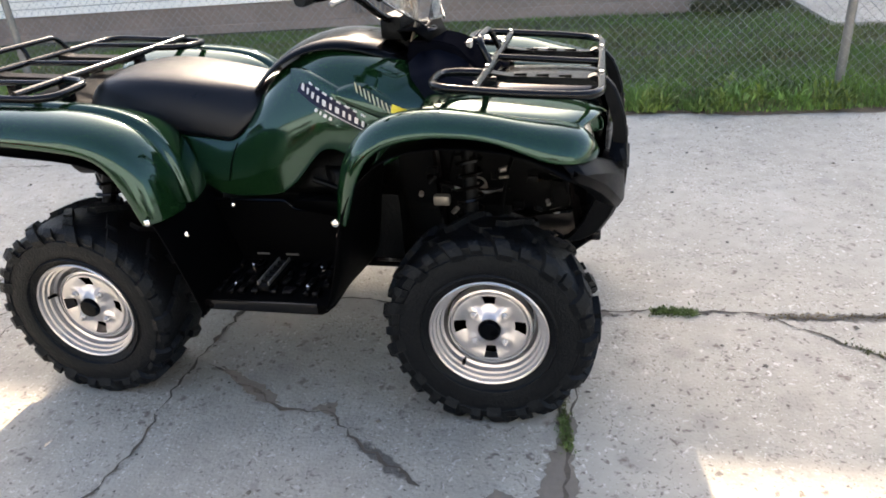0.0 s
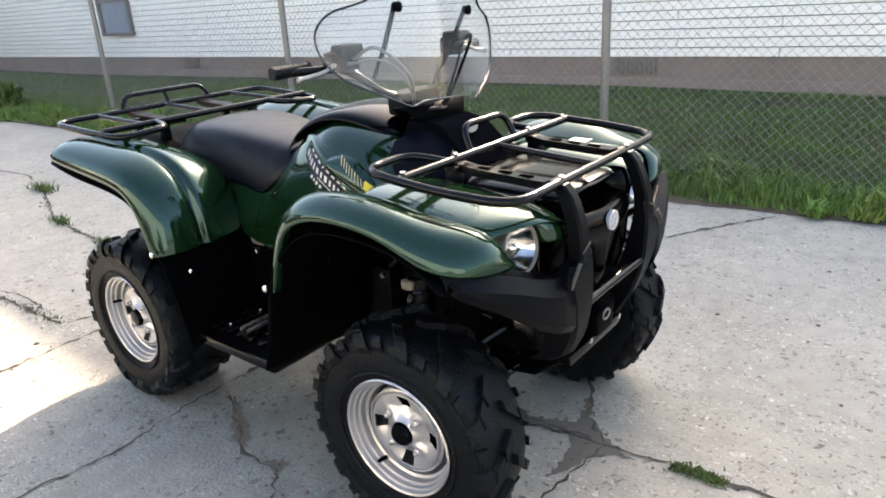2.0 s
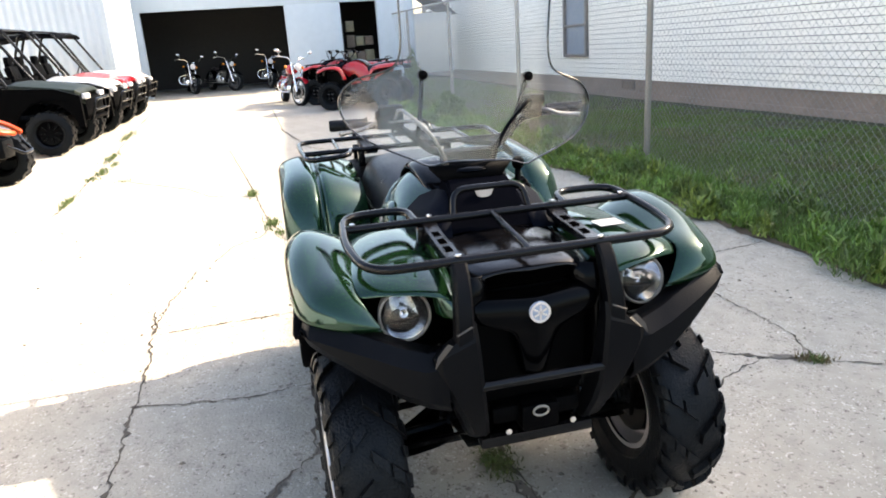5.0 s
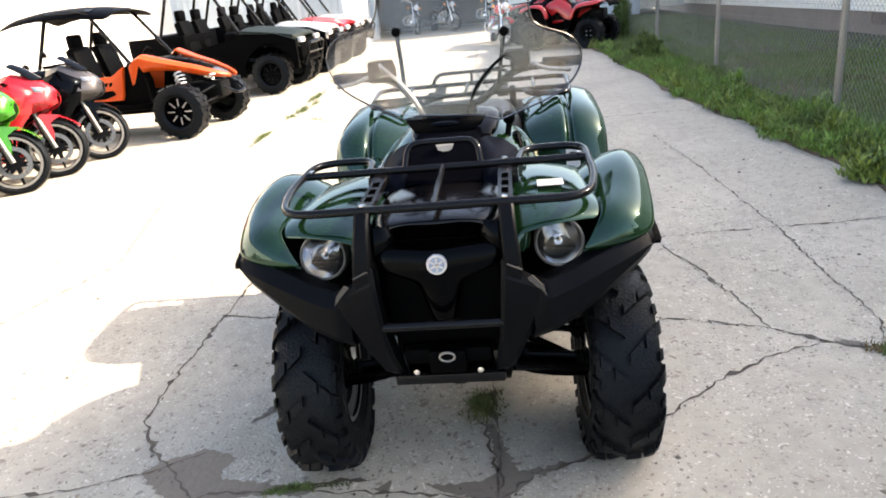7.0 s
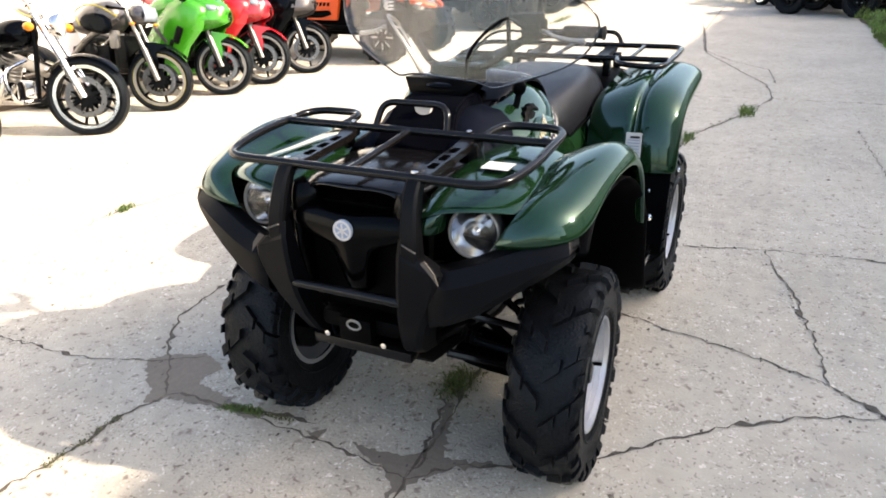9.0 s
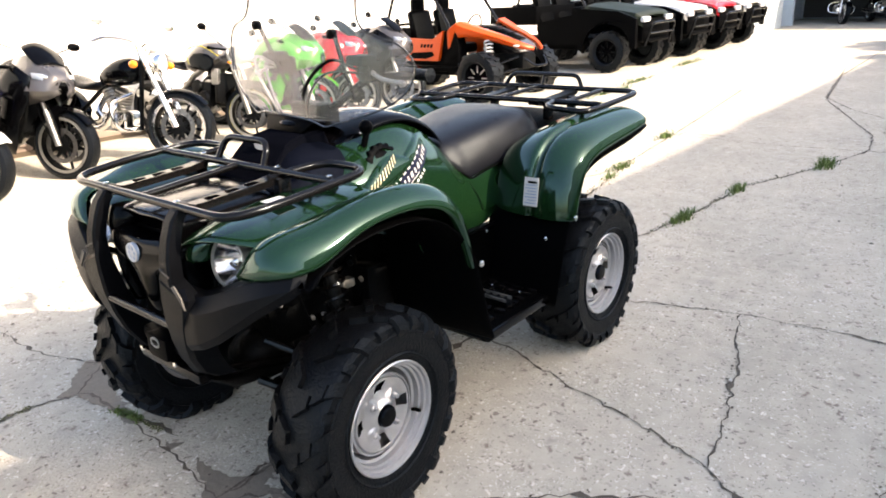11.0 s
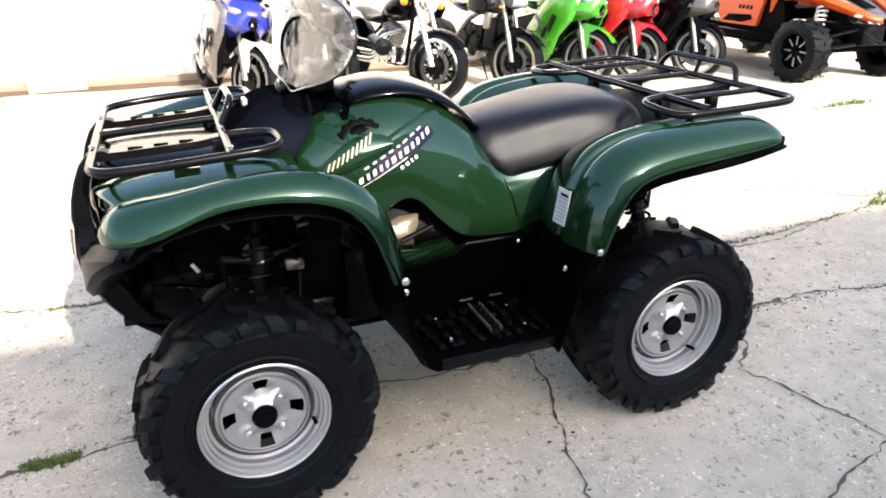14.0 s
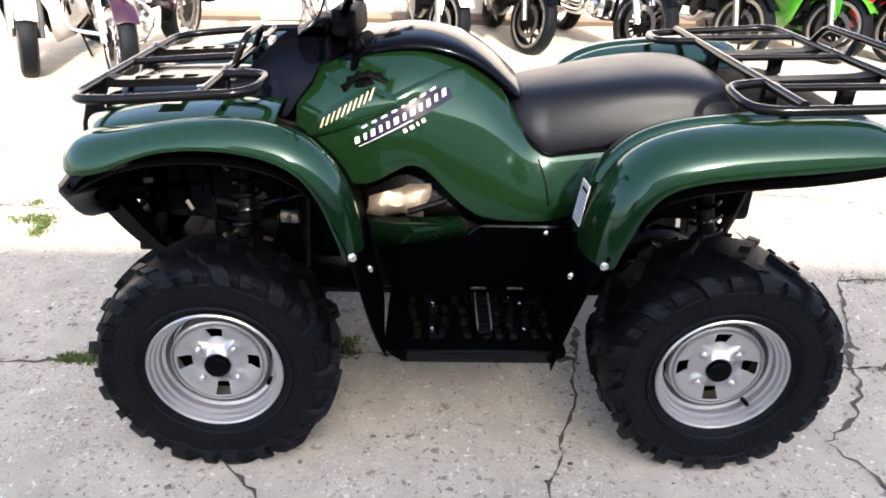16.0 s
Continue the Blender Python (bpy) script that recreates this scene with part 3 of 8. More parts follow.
# broad-leaved plants of several greens along the edge and the fence foot
for mat, count, seed in (("weed", 95, 1), ("tuft", 75, 2), ("limeleaf", 60, 3)):
    rw, spots = np.random.RandomState(seed), []
    for k in range(count):
        cx = rw.uniform(-5, 3.8) if k % 3 else rw.uniform(-12, -3)
        cd = rw.uniform(-0.05, 0.22) if k % 2 else rw.uniform(0.2, 0.75)
        R, H = rw.uniform(0.05, 0.17), rw.uniform(0.05, 0.20) * (1.0 if cx < 0.2 else 0.7)
        big = rw.uniform(0.010, 0.026)
        for _ in range(int(60 + 500 * R)):
            a, r = rw.uniform(0, 6.28), R * math.sqrt(rw.uniform(0, 1))
            spots.append((cx + r * math.cos(a), verge(cx) + cd + r * math.sin(a), 0.012 + H * rw.uniform(0, 1) * (1 - (r / R) ** 2), rw.uniform(0.02, 0.05) + big, big * rw.uniform(0.6, 1.2)))
    blades("weeds", spots, "broad-leaved weeds along the lane's edge", "weeds", M[mat], bend=1.3)
# two dark bushes at the fence foot far down the lane
for (bx, by, bw, bh), count in (((-9.3, 2.42, 0.40, 0.42), 2600), ((-13.9, 2.75, 0.38, 1.0), 4200)):
    rw, spots = np.random.RandomState(count), []
    for _ in range(count):
        a, b, r = rw.uniform(0, 6.28), rw.uniform(0, 1.57), rw.uniform(0.35, 1) ** 0.5
        lump = 0.75 + 0.5 * noise.noise((bx + 2.2 * math.cos(a), 2.2 * math.sin(a), 2.5 * b))
        spots.append((bx + bw * lump * r * math.cos(a) * math.cos(b), by + 0.8 * bw * lump * r * math.sin(a) * math.cos(b), 0.02 + bh * lump * r * math.sin(b), rw.uniform(0.03, 0.09), rw.uniform(0.02, 0.04)))
    tagged(blades("bush", spots, "dark green bush at the fence foot", "bush", M["tuft"], bend=1.5, kind=""))


def tuft(c, r, n, h, seed, w=0.007):
    rnd = np.random.RandomState(seed)
    s = []
    for _ in range(n):
        s.append((c[0] + rnd.normal(0, r[0] / 2), c[1] + rnd.normal(0, r[1] / 2), 0.002, h * rnd.uniform(0.4, 1.2), w))
    tagged(blades("grass_tuft", s, "small green weed tuft in a concrete crack", "weed", M["tuft"], bend=1.3), group="weeds in the cracks")


for i, (c, r, n, h) in enumerate([((-4.1, 0.63), (0.16, 0.06), 160, 0.07), ((-2.31, 0.22), (0.14, 0.04), 220, 0.05), ((-3.1, 0.29), (0.12, 0.04), 120, 0.05), ((-3.3, -0.68), (0.16, 0.06), 130, 0.05), ((-3.0, -0.62), (0.1, 0.04), 50, 0.04), ((-4.6, -0.84), (0.12, 0.05), 100, 0.06), ((-7.0, -2.69), (0.25, 0.07), 150, 0.06), ((-7.6, -2.66), (0.2, 0.06), 60, 0.05), ((-6.55, -2.72), (0.2, 0.07), 70, 0.05), ((-5.2, -2.67), (0.3, 0.04), 120, 0.05), ((-8.3, -2.83), (0.5, 0.06), 180, 0.06), ((-11.0, -3.05), (0.6, 0.07), 150, 0.07), ((-6.2, -2.3), (0.10, 0.08), 24, 0.04), ((-0.42, -2.53), (0.07, 0.03), 90, 0.035), ((1.86, -0.9), (0.08, 0.05), 110, 0.025), ((1.93, -1.08), (0.04, 0.04), 50, 0.02), ((-5.33, -2.69), (0.08, 0.04), 50, 0.04), ((0.25, 1.9), (0.07, 0.06), 28, 0.045), ((0.17, 1.5), (0.04, 0.03), 60, 0.03), ((3.0, 0.2), (0.2, 0.03), 100, 0.04)]):
    tuft(c, r, n, h, 90 + i)


def moss_line(pts, w, n, seed, mat, h=0.012):
    rnd = np.random.RandomState(seed)
    s = []
    for _ in range(n):
        k = rnd.randint(0, len(pts) - 1)
        t = rnd.uniform()
        s.append((pts[k][0] * (1 - t) + pts[k + 1][0] * t + rnd.normal(0, w), pts[k][1] * (1 - t) + pts[k + 1][1] * t + rnd.normal(0, w), 0.002, h * rnd.uniform(0.3, 1.3), rnd.uniform(0.003, 0.008)))
    tagged(blades("moss", s, "low moss growing in a concrete crack", "moss", M[mat], bend=1.5), group="moss in the cracks")


moss_line([(0.82, -0.38), (0.84, -0.62)], 0.008, 260, 1, "moss", 0.006)
moss_line([(1.12, 0.104), (1.25, 0.106)], 0.013, 700, 2, "tuft", 0.011)
moss_line([(0.83, -0.50), (0.85, -0.64)], 0.010, 380, 12, "tuft", 0.009)
moss_line([(0.37, 0.0), (0.45, 0.03)], 0.022, 500, 13, "tuft", 0.012)
moss_line([(1.77, -0.75), (1.80, -0.93)], 0.02, 420, 14, "tuft", 0.014)
moss_line([(1.7, -0.04), (1.86, -0.16)], 0.010, 170, 3, "moss", 0.008)
moss_line([(1.02, -0.92), (1.3, -0.93)], 0.010, 200, 4, "moss", 0.006)
moss_line([(1.5, 0.1), (1.95, 0.15)], 0.012, 260, 5, "drygrass", 0.006)
moss_line([(0.5, 0.02), (0.36, 0.05)], 0.03, 300, 6, "moss", 0.018)
moss_line([(0.14, 1.46), (0.2, 1.56)], 0.016, 200, 7, "drygrass", 0.022)
moss_line([(-1.3, 0.12), (-1.97, 0.15), (-2.55, 0.24), (-3.2, 0.29), (-4.11, 0.62)], 0.016, 420, 8, "moss", 0.010)
moss_line([(-1.5, -0.45), (-2.03, -0.47), (-2.69, -0.56), (-3.62, -0.72)], 0.018, 420, 9, "drygrass", 0.013)


# loose pebbles and leaf bits on the concrete
rng = np.random.RandomState(12)
V, F = [], []
for _ in range(2200):
    x, y = rng.uniform(-5, 3.5), rng.uniform(-4, 2.4)
    s = rng.uniform(0.002, 0.006) if rng.uniform() < 0.9 else rng.uniform(0.006, 0.014)
    i, a = len(V), rng.uniform(0, 6.28)
    for k in range(4):
        V.append((x + s * math.cos(a + k * 1.57) * rng.uniform(0.6, 1.2), y + s * math.sin(a + k * 1.57) * rng.uniform(0.6, 1.2), 0.001))
    V.append((x, y, s * 0.7))
    F += [(i, i + 1, i + 4), (i + 1, i + 2, i + 4), (i + 2, i + 3, i + 4), (i + 3, i, i + 4)]
me = bpy.data.meshes.new("grit")
me.from_pydata(V, [], F)
me.materials.append(M["stain"])
tagged(new("grit", me), "loose grit and small stones on the concrete", "gravel", kind="stuff")


# ---- chain-link fence ----
fence = empty("chain_link_fence", "galvanised chain-link fence with round steel posts", "fence")
FX0, FX1, FH = -16.5, 7.0, 1.95
for x in (5.5, 2.5, -0.52, -3.83, -7.35, -11.0, -14.7):
    bm = B()
    tube(bm, [(x, fence_y(x), -0.05), (x, fence_y(x), FH)], 0.03, 10)
    ball(bm, (x, fence_y(x), FH), (0.034, 0.034, 0.02), seg=10)
    part("post", bm, M["galv"], fence)
bm = B()
tube(bm, [(FX0, fence_y(FX0), FH + 0.03), (FX1, fence_y(FX1), FH + 0.03)], 0.021, 8)
part("top_rail", bm, M["galv"], fence)
V, F = [], []
step, r = 0.066, 0.0011
for fam in (1, -1):
    x = FX0 - FH
    while x < FX1 + FH:
        a, b = Vector((x, 0, 0.05)), Vector((x + FH, 0, 0.05 + FH - 0.05))
        if fam < 0:
            a, b = Vector((x + FH, 0, 0.05)), Vector((x, 0, FH))
        if min(a.x, b.x) > FX0 and max(a.x, b.x) < FX1:
            a.y, b.y = fence_y(a.x) - 0.035 - 0.002 * fam, fence_y(b.x) - 0.035 - 0.002 * fam
            d = (b - a).normalized()
            s = d.cross(Vector((0, 1, 0))).normalized()
            i = len(V)
            for p in (a, b):
                V += [tuple(p + s * r), tuple(p + Vector((0, -r * 1.6, 0))), tuple(p - s * r)]
            F += [(i, i + 1, i + 4, i + 3), (i + 1, i + 2, i + 5, i + 4), (i + 2, i, i + 3, i + 5)]
        x += step
me = bpy.data.meshes.new("wire_mesh")
me.from_pydata(V, [], F)
me.materials.append(M["wire"])
o = new("wire_mesh", me)
o.parent = fence
tagged(o, "diamond wire netting", kind="stuff")


# ---- long white building behind the fence ----
BY, BX0, BX1, EAVE, FT = 7.2, -33.0, 3.04, 5.33, 0.46
hall = empty("white_hall", "long white-sided building on a stained foundation", "building", Matrix.Translation((-2, 0, -0.13)) @ Matrix.Rotation(radians(-0.9), 4, "Y") @ Matrix.Translation((2, 0, 0)))
bm = B()
box(bm, ((BX0 + BX1) / 2, BY + 4.14, FT / 2 - 0.3), (BX1 - BX0 - 0.06, 8.0, FT + 0.6))
part("foundation", bm, M["found"], hall, "brown stained concrete foundation")
bm = B()
box(bm, ((BX0 + BX1) / 2, BY + 4.11, -0.11), (BX1 - BX0 - 0.03, 8.0, 0.6), 0.012)
part("footing", bm, M["found"], hall, "rough footing below a pale ledge")
bm = B()
box(bm, ((BX0 + BX1) / 2, BY + 4.1, FT + (EAVE - FT) / 2), (BX1 - BX0 - 0.02, 7.9, EAVE - FT))
# coloured dark, so the gaps between the boards read as lap shadows
wall = part("wall", bm, M["joint"], hall)
bm = B()
loft(bm, [[(x, BY - 0.02, EAVE - 0.12), (x, BY - 0.02, EAVE), (x, BY + 4.1, EAVE + 0.5), (x, BY + 8.3, EAVE), (x, BY + 8.3, EAVE - 0.12)] for x in (BX0 - 0.2, BX1 + 0.2)], closed=True, cap=True)
part("roof", bm, M["roof"], hall)
# lap siding, one course above the other
bm = B()
loft(bm, [[(x, 0, 0.0), (x, -0.036, 0.0), (x, -0.038, 0.006), (x, -0.026, 0.101), (x, 0, 0.103)] for x in (0, 3.65)], closed=True, cap=True)
board = part("siding_board", bm, M["siding"], wall, angle=20)
board.location = (-15.0, BY + 0.149, FT + 0.001)
far_bm = B()
nrow = int((EAVE - FT - 0.1) / 0.112)
for r_ in range(nrow):
    for c_ in range(-6, 8):
        x = -15.0 + c_ * 3.66 - (r_ % 3) * 1.2
        if x < BX0 or x > BX1 - 0.3:
            continue
        if x + 3.66 > BX1:   # the last board of a course is cut short at the corner
            cut = B()
            loft(cut, [[(q, BY + 0.149, FT + r_ * 0.112), (q, BY + 0.113, FT + r_ * 0.112), (q, BY + 0.111, FT + r_ * 0.112 + 0.006), (q, BY + 0.123, FT + r_ * 0.112 + 0.101), (q, BY + 0.149, FT + r_ * 0.112 + 0.103)] for q in (x, BX1 - 0.06)], closed=True, cap=True)
            part("siding_board", cut, M["siding"], wall, angle=20)
            continue
        if r_ < 16 and -18 < x < 5:
            if r_ == 0 and c_ == 0:
                continue
            share(board, "siding_board", wall, Matrix.Translation((x, BY + 0.149, FT + 0.001 + r_ * 0.112)))
        else:
            loft(far_bm, [[(q, BY + 0.149, FT + r_ * 0.112), (q, BY + 0.113, FT + r_ * 0.112), (q, BY + 0.111, FT + r_ * 0.112 + 0.006), (q, BY + 0.123, FT + r_ * 0.112 + 0.101), (q, BY + 0.149, FT + r_ * 0.112 + 0.103)] for q in (x, x + 3.65)])
tagged(part("upper_siding", far_bm, M["siding"], wall, angle=20), kind="stuff")
bm = B()
box(bm, (BX1 - 0.03, BY + 0.12, FT + (EAVE - FT) / 2), (0.1, 0.12, EAVE - FT - 0.02), 0.008)
part("corner_board", bm, M["siding"], hall)
# paved path and grey outbuilding past the end of the hall
bm = B()
plate(bm, [(3.12, 5.56), (9.0, 5.2), (9.0, 14.0), (3.14, 14.0)], 0.0, 0.07, "z")
tagged(part("side_path", bm, M["conc"]), "pale concrete path beside the hall", "path", kind="structure")
out = empty("grey_outbuilding", "grey rendered outbuilding behind the path", "building")
bm = B()
box(bm, (6.2, 16.0, 1.6), (8.0, 4.0, 3.2), 0.01)
part("wall", bm, M["found"], out)
bm = B()
box(bm, (6.2, 16.0, 3.26), (8.4, 4.4, 0.12), 0.01)
part("roof", bm, M["roof"], out)
# heap of pulled weeds at the foot of the wall
rh = np.random.RandomState(31)
heap = []
for _ in range(6000):
    a, q = rh.uniform(0, 6.28), math.sqrt(rh.uniform(0, 1))
    u, w_ = q * math.cos(a), q * math.sin(a)
    top = 0.17 * (1 - q ** 1.5) * (1 + 0.4 * math.sin(u * 5 + 1))
    heap.append((2.5 + 0.55 * u, 6.98 + 0.2 * w_, 0.02 + top * rh.uniform(0.5, 1), rh.uniform(0.03, 0.13), rh.uniform(0.005, 0.014)))
tagged(blades("weed_heap", heap, "heap of pulled weeds against the foundation", "weeds", M["heap"], bend=1.9))


def wall_window(x0, x1, z0, z1):
    w = B()
    for a, b, c, d in ((x0, x1, z1 - 0.09, z1), (x0, x1, z0, z0 + 0.07), (x0, x0 + 0.09, z0 + 0.07, z1 - 0.09), (x1 - 0.09, x1, z0 + 0.07, z1 - 0.09), (x0 + 0.09, x1 - 0.09, (z0 + z1) / 2 - 0.03, (z0 + z1) / 2 + 0.03)):
        box(w, ((a + b) / 2, BY + 0.09, (c + d) / 2), (b - a, 0.1, d - c), 0.008)
    fr = part("window", w, M["frame"], hall, "grey-framed sash window")
    w = B()
    box(w, ((x0 + x1) / 2, BY + 0.115, (z0 + z1) / 2), (x1 - x0 - 0.16, 0.02, z1 - z0 - 0.14))
    part("pane", w, M["winglass"], fr)


wall_window(-15.6, -14.2, 0.95, 2.5)
for x in (-2.1, -12.2):
    w = B()
    box(w, (x, BY + 0.135, 0.345), (0.56, 0.03, 0.2), 0.004)
    v = part("vent", w, M["frame"], hall, "grey foundation vent with pale bars")
    for k in range(9):
        w = B()
        box(w, (x - 0.25 + k * 0.0625, BY + 0.113, 0.345), (0.016, 0.02, 0.19))
        part("bar", w, M["found"], v)


# ---- sunlit white wall behind the motorcycles, far buildings ----
shop = empty("white_shop", "white painted block building in full sun", "building")
bm = B()
box(bm, (3.6, -8.2, 1.7), (17, 4.0, 3.4), 0.01)
part("wall", bm, M["wallwhite"], shop)
bm = B()
box(bm, (3.6, -6.17, 0.05), (17, 0.06, 0.10), 0.01)
part("plinth", bm, M["found"], shop)
rnd = random.Random(41)
bm, rows = B(), []
for i in range(260):   # dirt blown against the foot of the wall
    x = -4.8 + i * 0.06
    w = 0.10 + 0.10 * noise.noise((x * 1.3, 2.0, 0.0)) + rnd.uniform(0, 0.03)
    rows.append([bm.verts.new((x, -6.14 + w, 0.003)), bm.verts.new((x, -6.14 + w * 0.5, 0.02)), bm.verts.new((x, -6.135, 0.035))])
for a, b in zip(rows, rows[1:]):
    for j in range(2):
        bm.faces.new((a[j], b[j], b[j + 1], a[j + 1]))
tagged(part("edge_soil", bm, M["edgesoil"]), "brown dirt along the foot of the white wall", "soil", kind="structure")
bm = B()
box(bm, (3.6, -8.2, 3.46), (17.3, 4.3, 0.12), 0.01)
part("roof", bm, M["roof"], shop)

store = empty("white_store", "long white store wall behind the buggies", "building")
bm = B()
box(bm, (-11.0, -10.4, 1.8), (12, 3.0, 3.6), 0.01)
part("wall", bm, M["wallwhite"], store)
bm = B()
box(bm, (-11.0, -10.4, 3.66), (12.3, 3.3, 0.12), 0.01)
part("roof", bm, M["roof"], store)

shed = empty("pale_blue_shed", "pale blue corrugated metal shed", "building")
bm = B()
prof = [(-17.0 + (0.03 if (k % 4) in (1, 2) else 0.0), -9.5 + k * 0.045) for k in range(118)]
loft(bm, [[(x, y, z) for x, y in prof] for z in (0, 3.6)])
part("cladding", bm, M["blueclad"], shed)
bm = B()
box(bm, (-19.0, -6.8, 1.79), (3.9, 5.3, 3.58))
part("body", bm, M["blueclad"], shed)
bm = B()
box(bm, (-18.9, -6.8, 3.68), (4.4, 5.8, 0.12), 0.01)
part("roof", bm, M["roof"], shed)

garage = empty("open_garage", "white building with a dark open bay", "building")
for c, s in (((-22.0, -0.2, 3.2), (0.2, 9.4, 1.2)), ((-22.0, -4.5, 1.3), (0.2, 0.8, 2.6)), ((-22.0, 1.2, 1.3), (0.2, 1.8, 2.6)), ((-22.0, 3.9, 1.3), (0.2, 1.2, 2.6)), ((-26.0, -0.2, 1.9), (0.2, 9.4, 3.8)), ((-24, -4.9, 1.9), (3.8, 0.2, 3.8)), ((-24, 4.5, 1.9), (3.8, 0.2, 3.8))):
    bm = B()
    box(bm, c, s, 0.01)
    part("wall", bm, M["blueclad"], garage, "pale blue wall by a dark bay")
bm = B()
box(bm, (-24, -0.2, 3.86), (4.8, 10, 0.14), 0.01)
part("roof", bm, M["roof"], garage)
# dark boards added before the pale walls as the bay's deep shade
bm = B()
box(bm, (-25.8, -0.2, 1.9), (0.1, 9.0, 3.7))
part("shade_board", bm, M["inside"], garage)
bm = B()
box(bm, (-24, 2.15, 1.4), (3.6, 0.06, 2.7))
part("shade_board", bm, M["inside"], garage)
# shelves of boxes in the narrow bay
for k in range(10):
    rnd = random.Random(k)
    w = B()
    box(w, (-23.2, 2.5 + 0.32 * (k % 3), 0.35 + 0.5 * (k // 3)), (0.4, 0.28, rnd.uniform(0.25, 0.45)), 0.01)
    tagged(part("carton", w, M["cream"] if k % 2 else M["found"]), "stacked cardboard carton in the dark bay", "box", "cartons in the bay")

hut = empty("small_garage", "small white garage with a grey shingle roof", "building")
bm = B()
box(bm, (-26.2, 5.6, 1.1), (2.4, 2.2, 2.2), 0.01)
part("wall", bm, M["wallwhite"], hut)
bm = B()
loft(bm, [[(x, 4.3, 2.1), (x, 5.6, 3.2), (x, 6.9, 2.1), (x, 5.6, 3.0)] for x in (-24.8, -27.6)], closed=True, cap=True)
part("roof", bm, M["roof"], hut)
bm = B()
box(bm, (-24.98, 5.6, 0.95), (0.05, 1.7, 1.9), 0.01)
part("garage_door", bm, M["siding"], hut)


# ---- wheels of the quads ----
SINK = 0.290   # height of the axle over the ground


def tyre_profile(w, R):
    """Half of a balloon tyre's section, bead to crown: across, radius."""
    return [(w * 0.36, 0.150), (w * 0.44, 0.166), (w * 0.50, 0.20), (w * 0.505, 0.235), (w * 0.478, R - 0.030), (w * 0.41, R - 0.019), (w * 0.22, R - 0.015), (0.0, R - 0.013)]


def tyre_mesh(w, R, lugs=13):
    bm = B()
    h = tyre_profile(w, R)
    prof = [(-a, r) for a, r in h[:-1]] + [h[-1]] + [(a, r) for a, r in h[-2::-1]]
    lathe(bm, prof, 56)
    # two ridges on the side wall
    for s in (1, -1):
        for rr in (0.185, 0.246):
            lathe(bm, [(s * (w * 0.488), rr - 0.004), (s * (w * 0.512), rr), (s * (w * 0.488), rr + 0.004)], 56)

    def skin(u):
        """The point of the section at u from 0 (crown) to 1 (low on the shoulder)."""
        k = u * 4.0
        i = min(int(k), 3)
        a, b = h[7 - i], h[6 - i]
        t = k - i
        return a[0] + (b[0] - a[0]) * t, a[1] + (b[1] - a[1]) * t

    def lug(th, u0, u1, wid0, wid1, skew, s, tall):
        rows = []
        n = 4
        for i in range(n):
            u = u0 + (u1 - u0) * i / (n - 1)
            y, r = skin(u)
            ang = th + skew * (u - u0)
            half = (wid0 + (wid1 - wid0) * i / (n - 1)) / 2
            rr = r + tall * (1 + 0.25 * max(0, u - 0.6) / 0.4)
            out = 0.010 * max(0, u - 0.6) / 0.4
            row = []
            for a, q, o in ((-half - 0.008, r - 0.004, 0), (-half, rr, out), (half, rr, out), (half + 0.008, r - 0.004, 0)):
                row.append((q * math.cos(ang + a), s * (y + o), q * math.sin(ang + a)))
            rows.append(row)
        loft(bm, rows, closed=True, cap=True)

    for k in range(lugs):
        th = 2 * math.pi * k / lugs
        for s in (1, -1):
            q = th + (math.pi / lugs if s < 0 else 0)
            lug(q, 0.02, 0.25, 0.095, 0.105, 0.5, s, 0.017)
            lug(q + 0.15, 0.31, 0.52, 0.105, 0.115, 0.42, s, 0.017)
            lug(q + 0.25, 0.57, 0.97, 0.12, 0.145, 0.2, s, 0.015)
            lug(q + 0.25 + math.pi / lugs, 0.64, 0.90, 0.085, 0.10, 0.12, s, 0.012)
    for v in bm.verts:   # a soft tyre stands flat on the ground and bulges there
        low = math.exp(-((v.co.z + SINK) / 0.07) ** 2)
        v.co.y += math.copysign(0.012, v.co.y) * low * min(1, abs(v.co.y) / 0.08)
        v.co.x *= 1 + 0.10 * low
        v.co.z = max(v.co.z, -SINK - 0.002)
    return bm


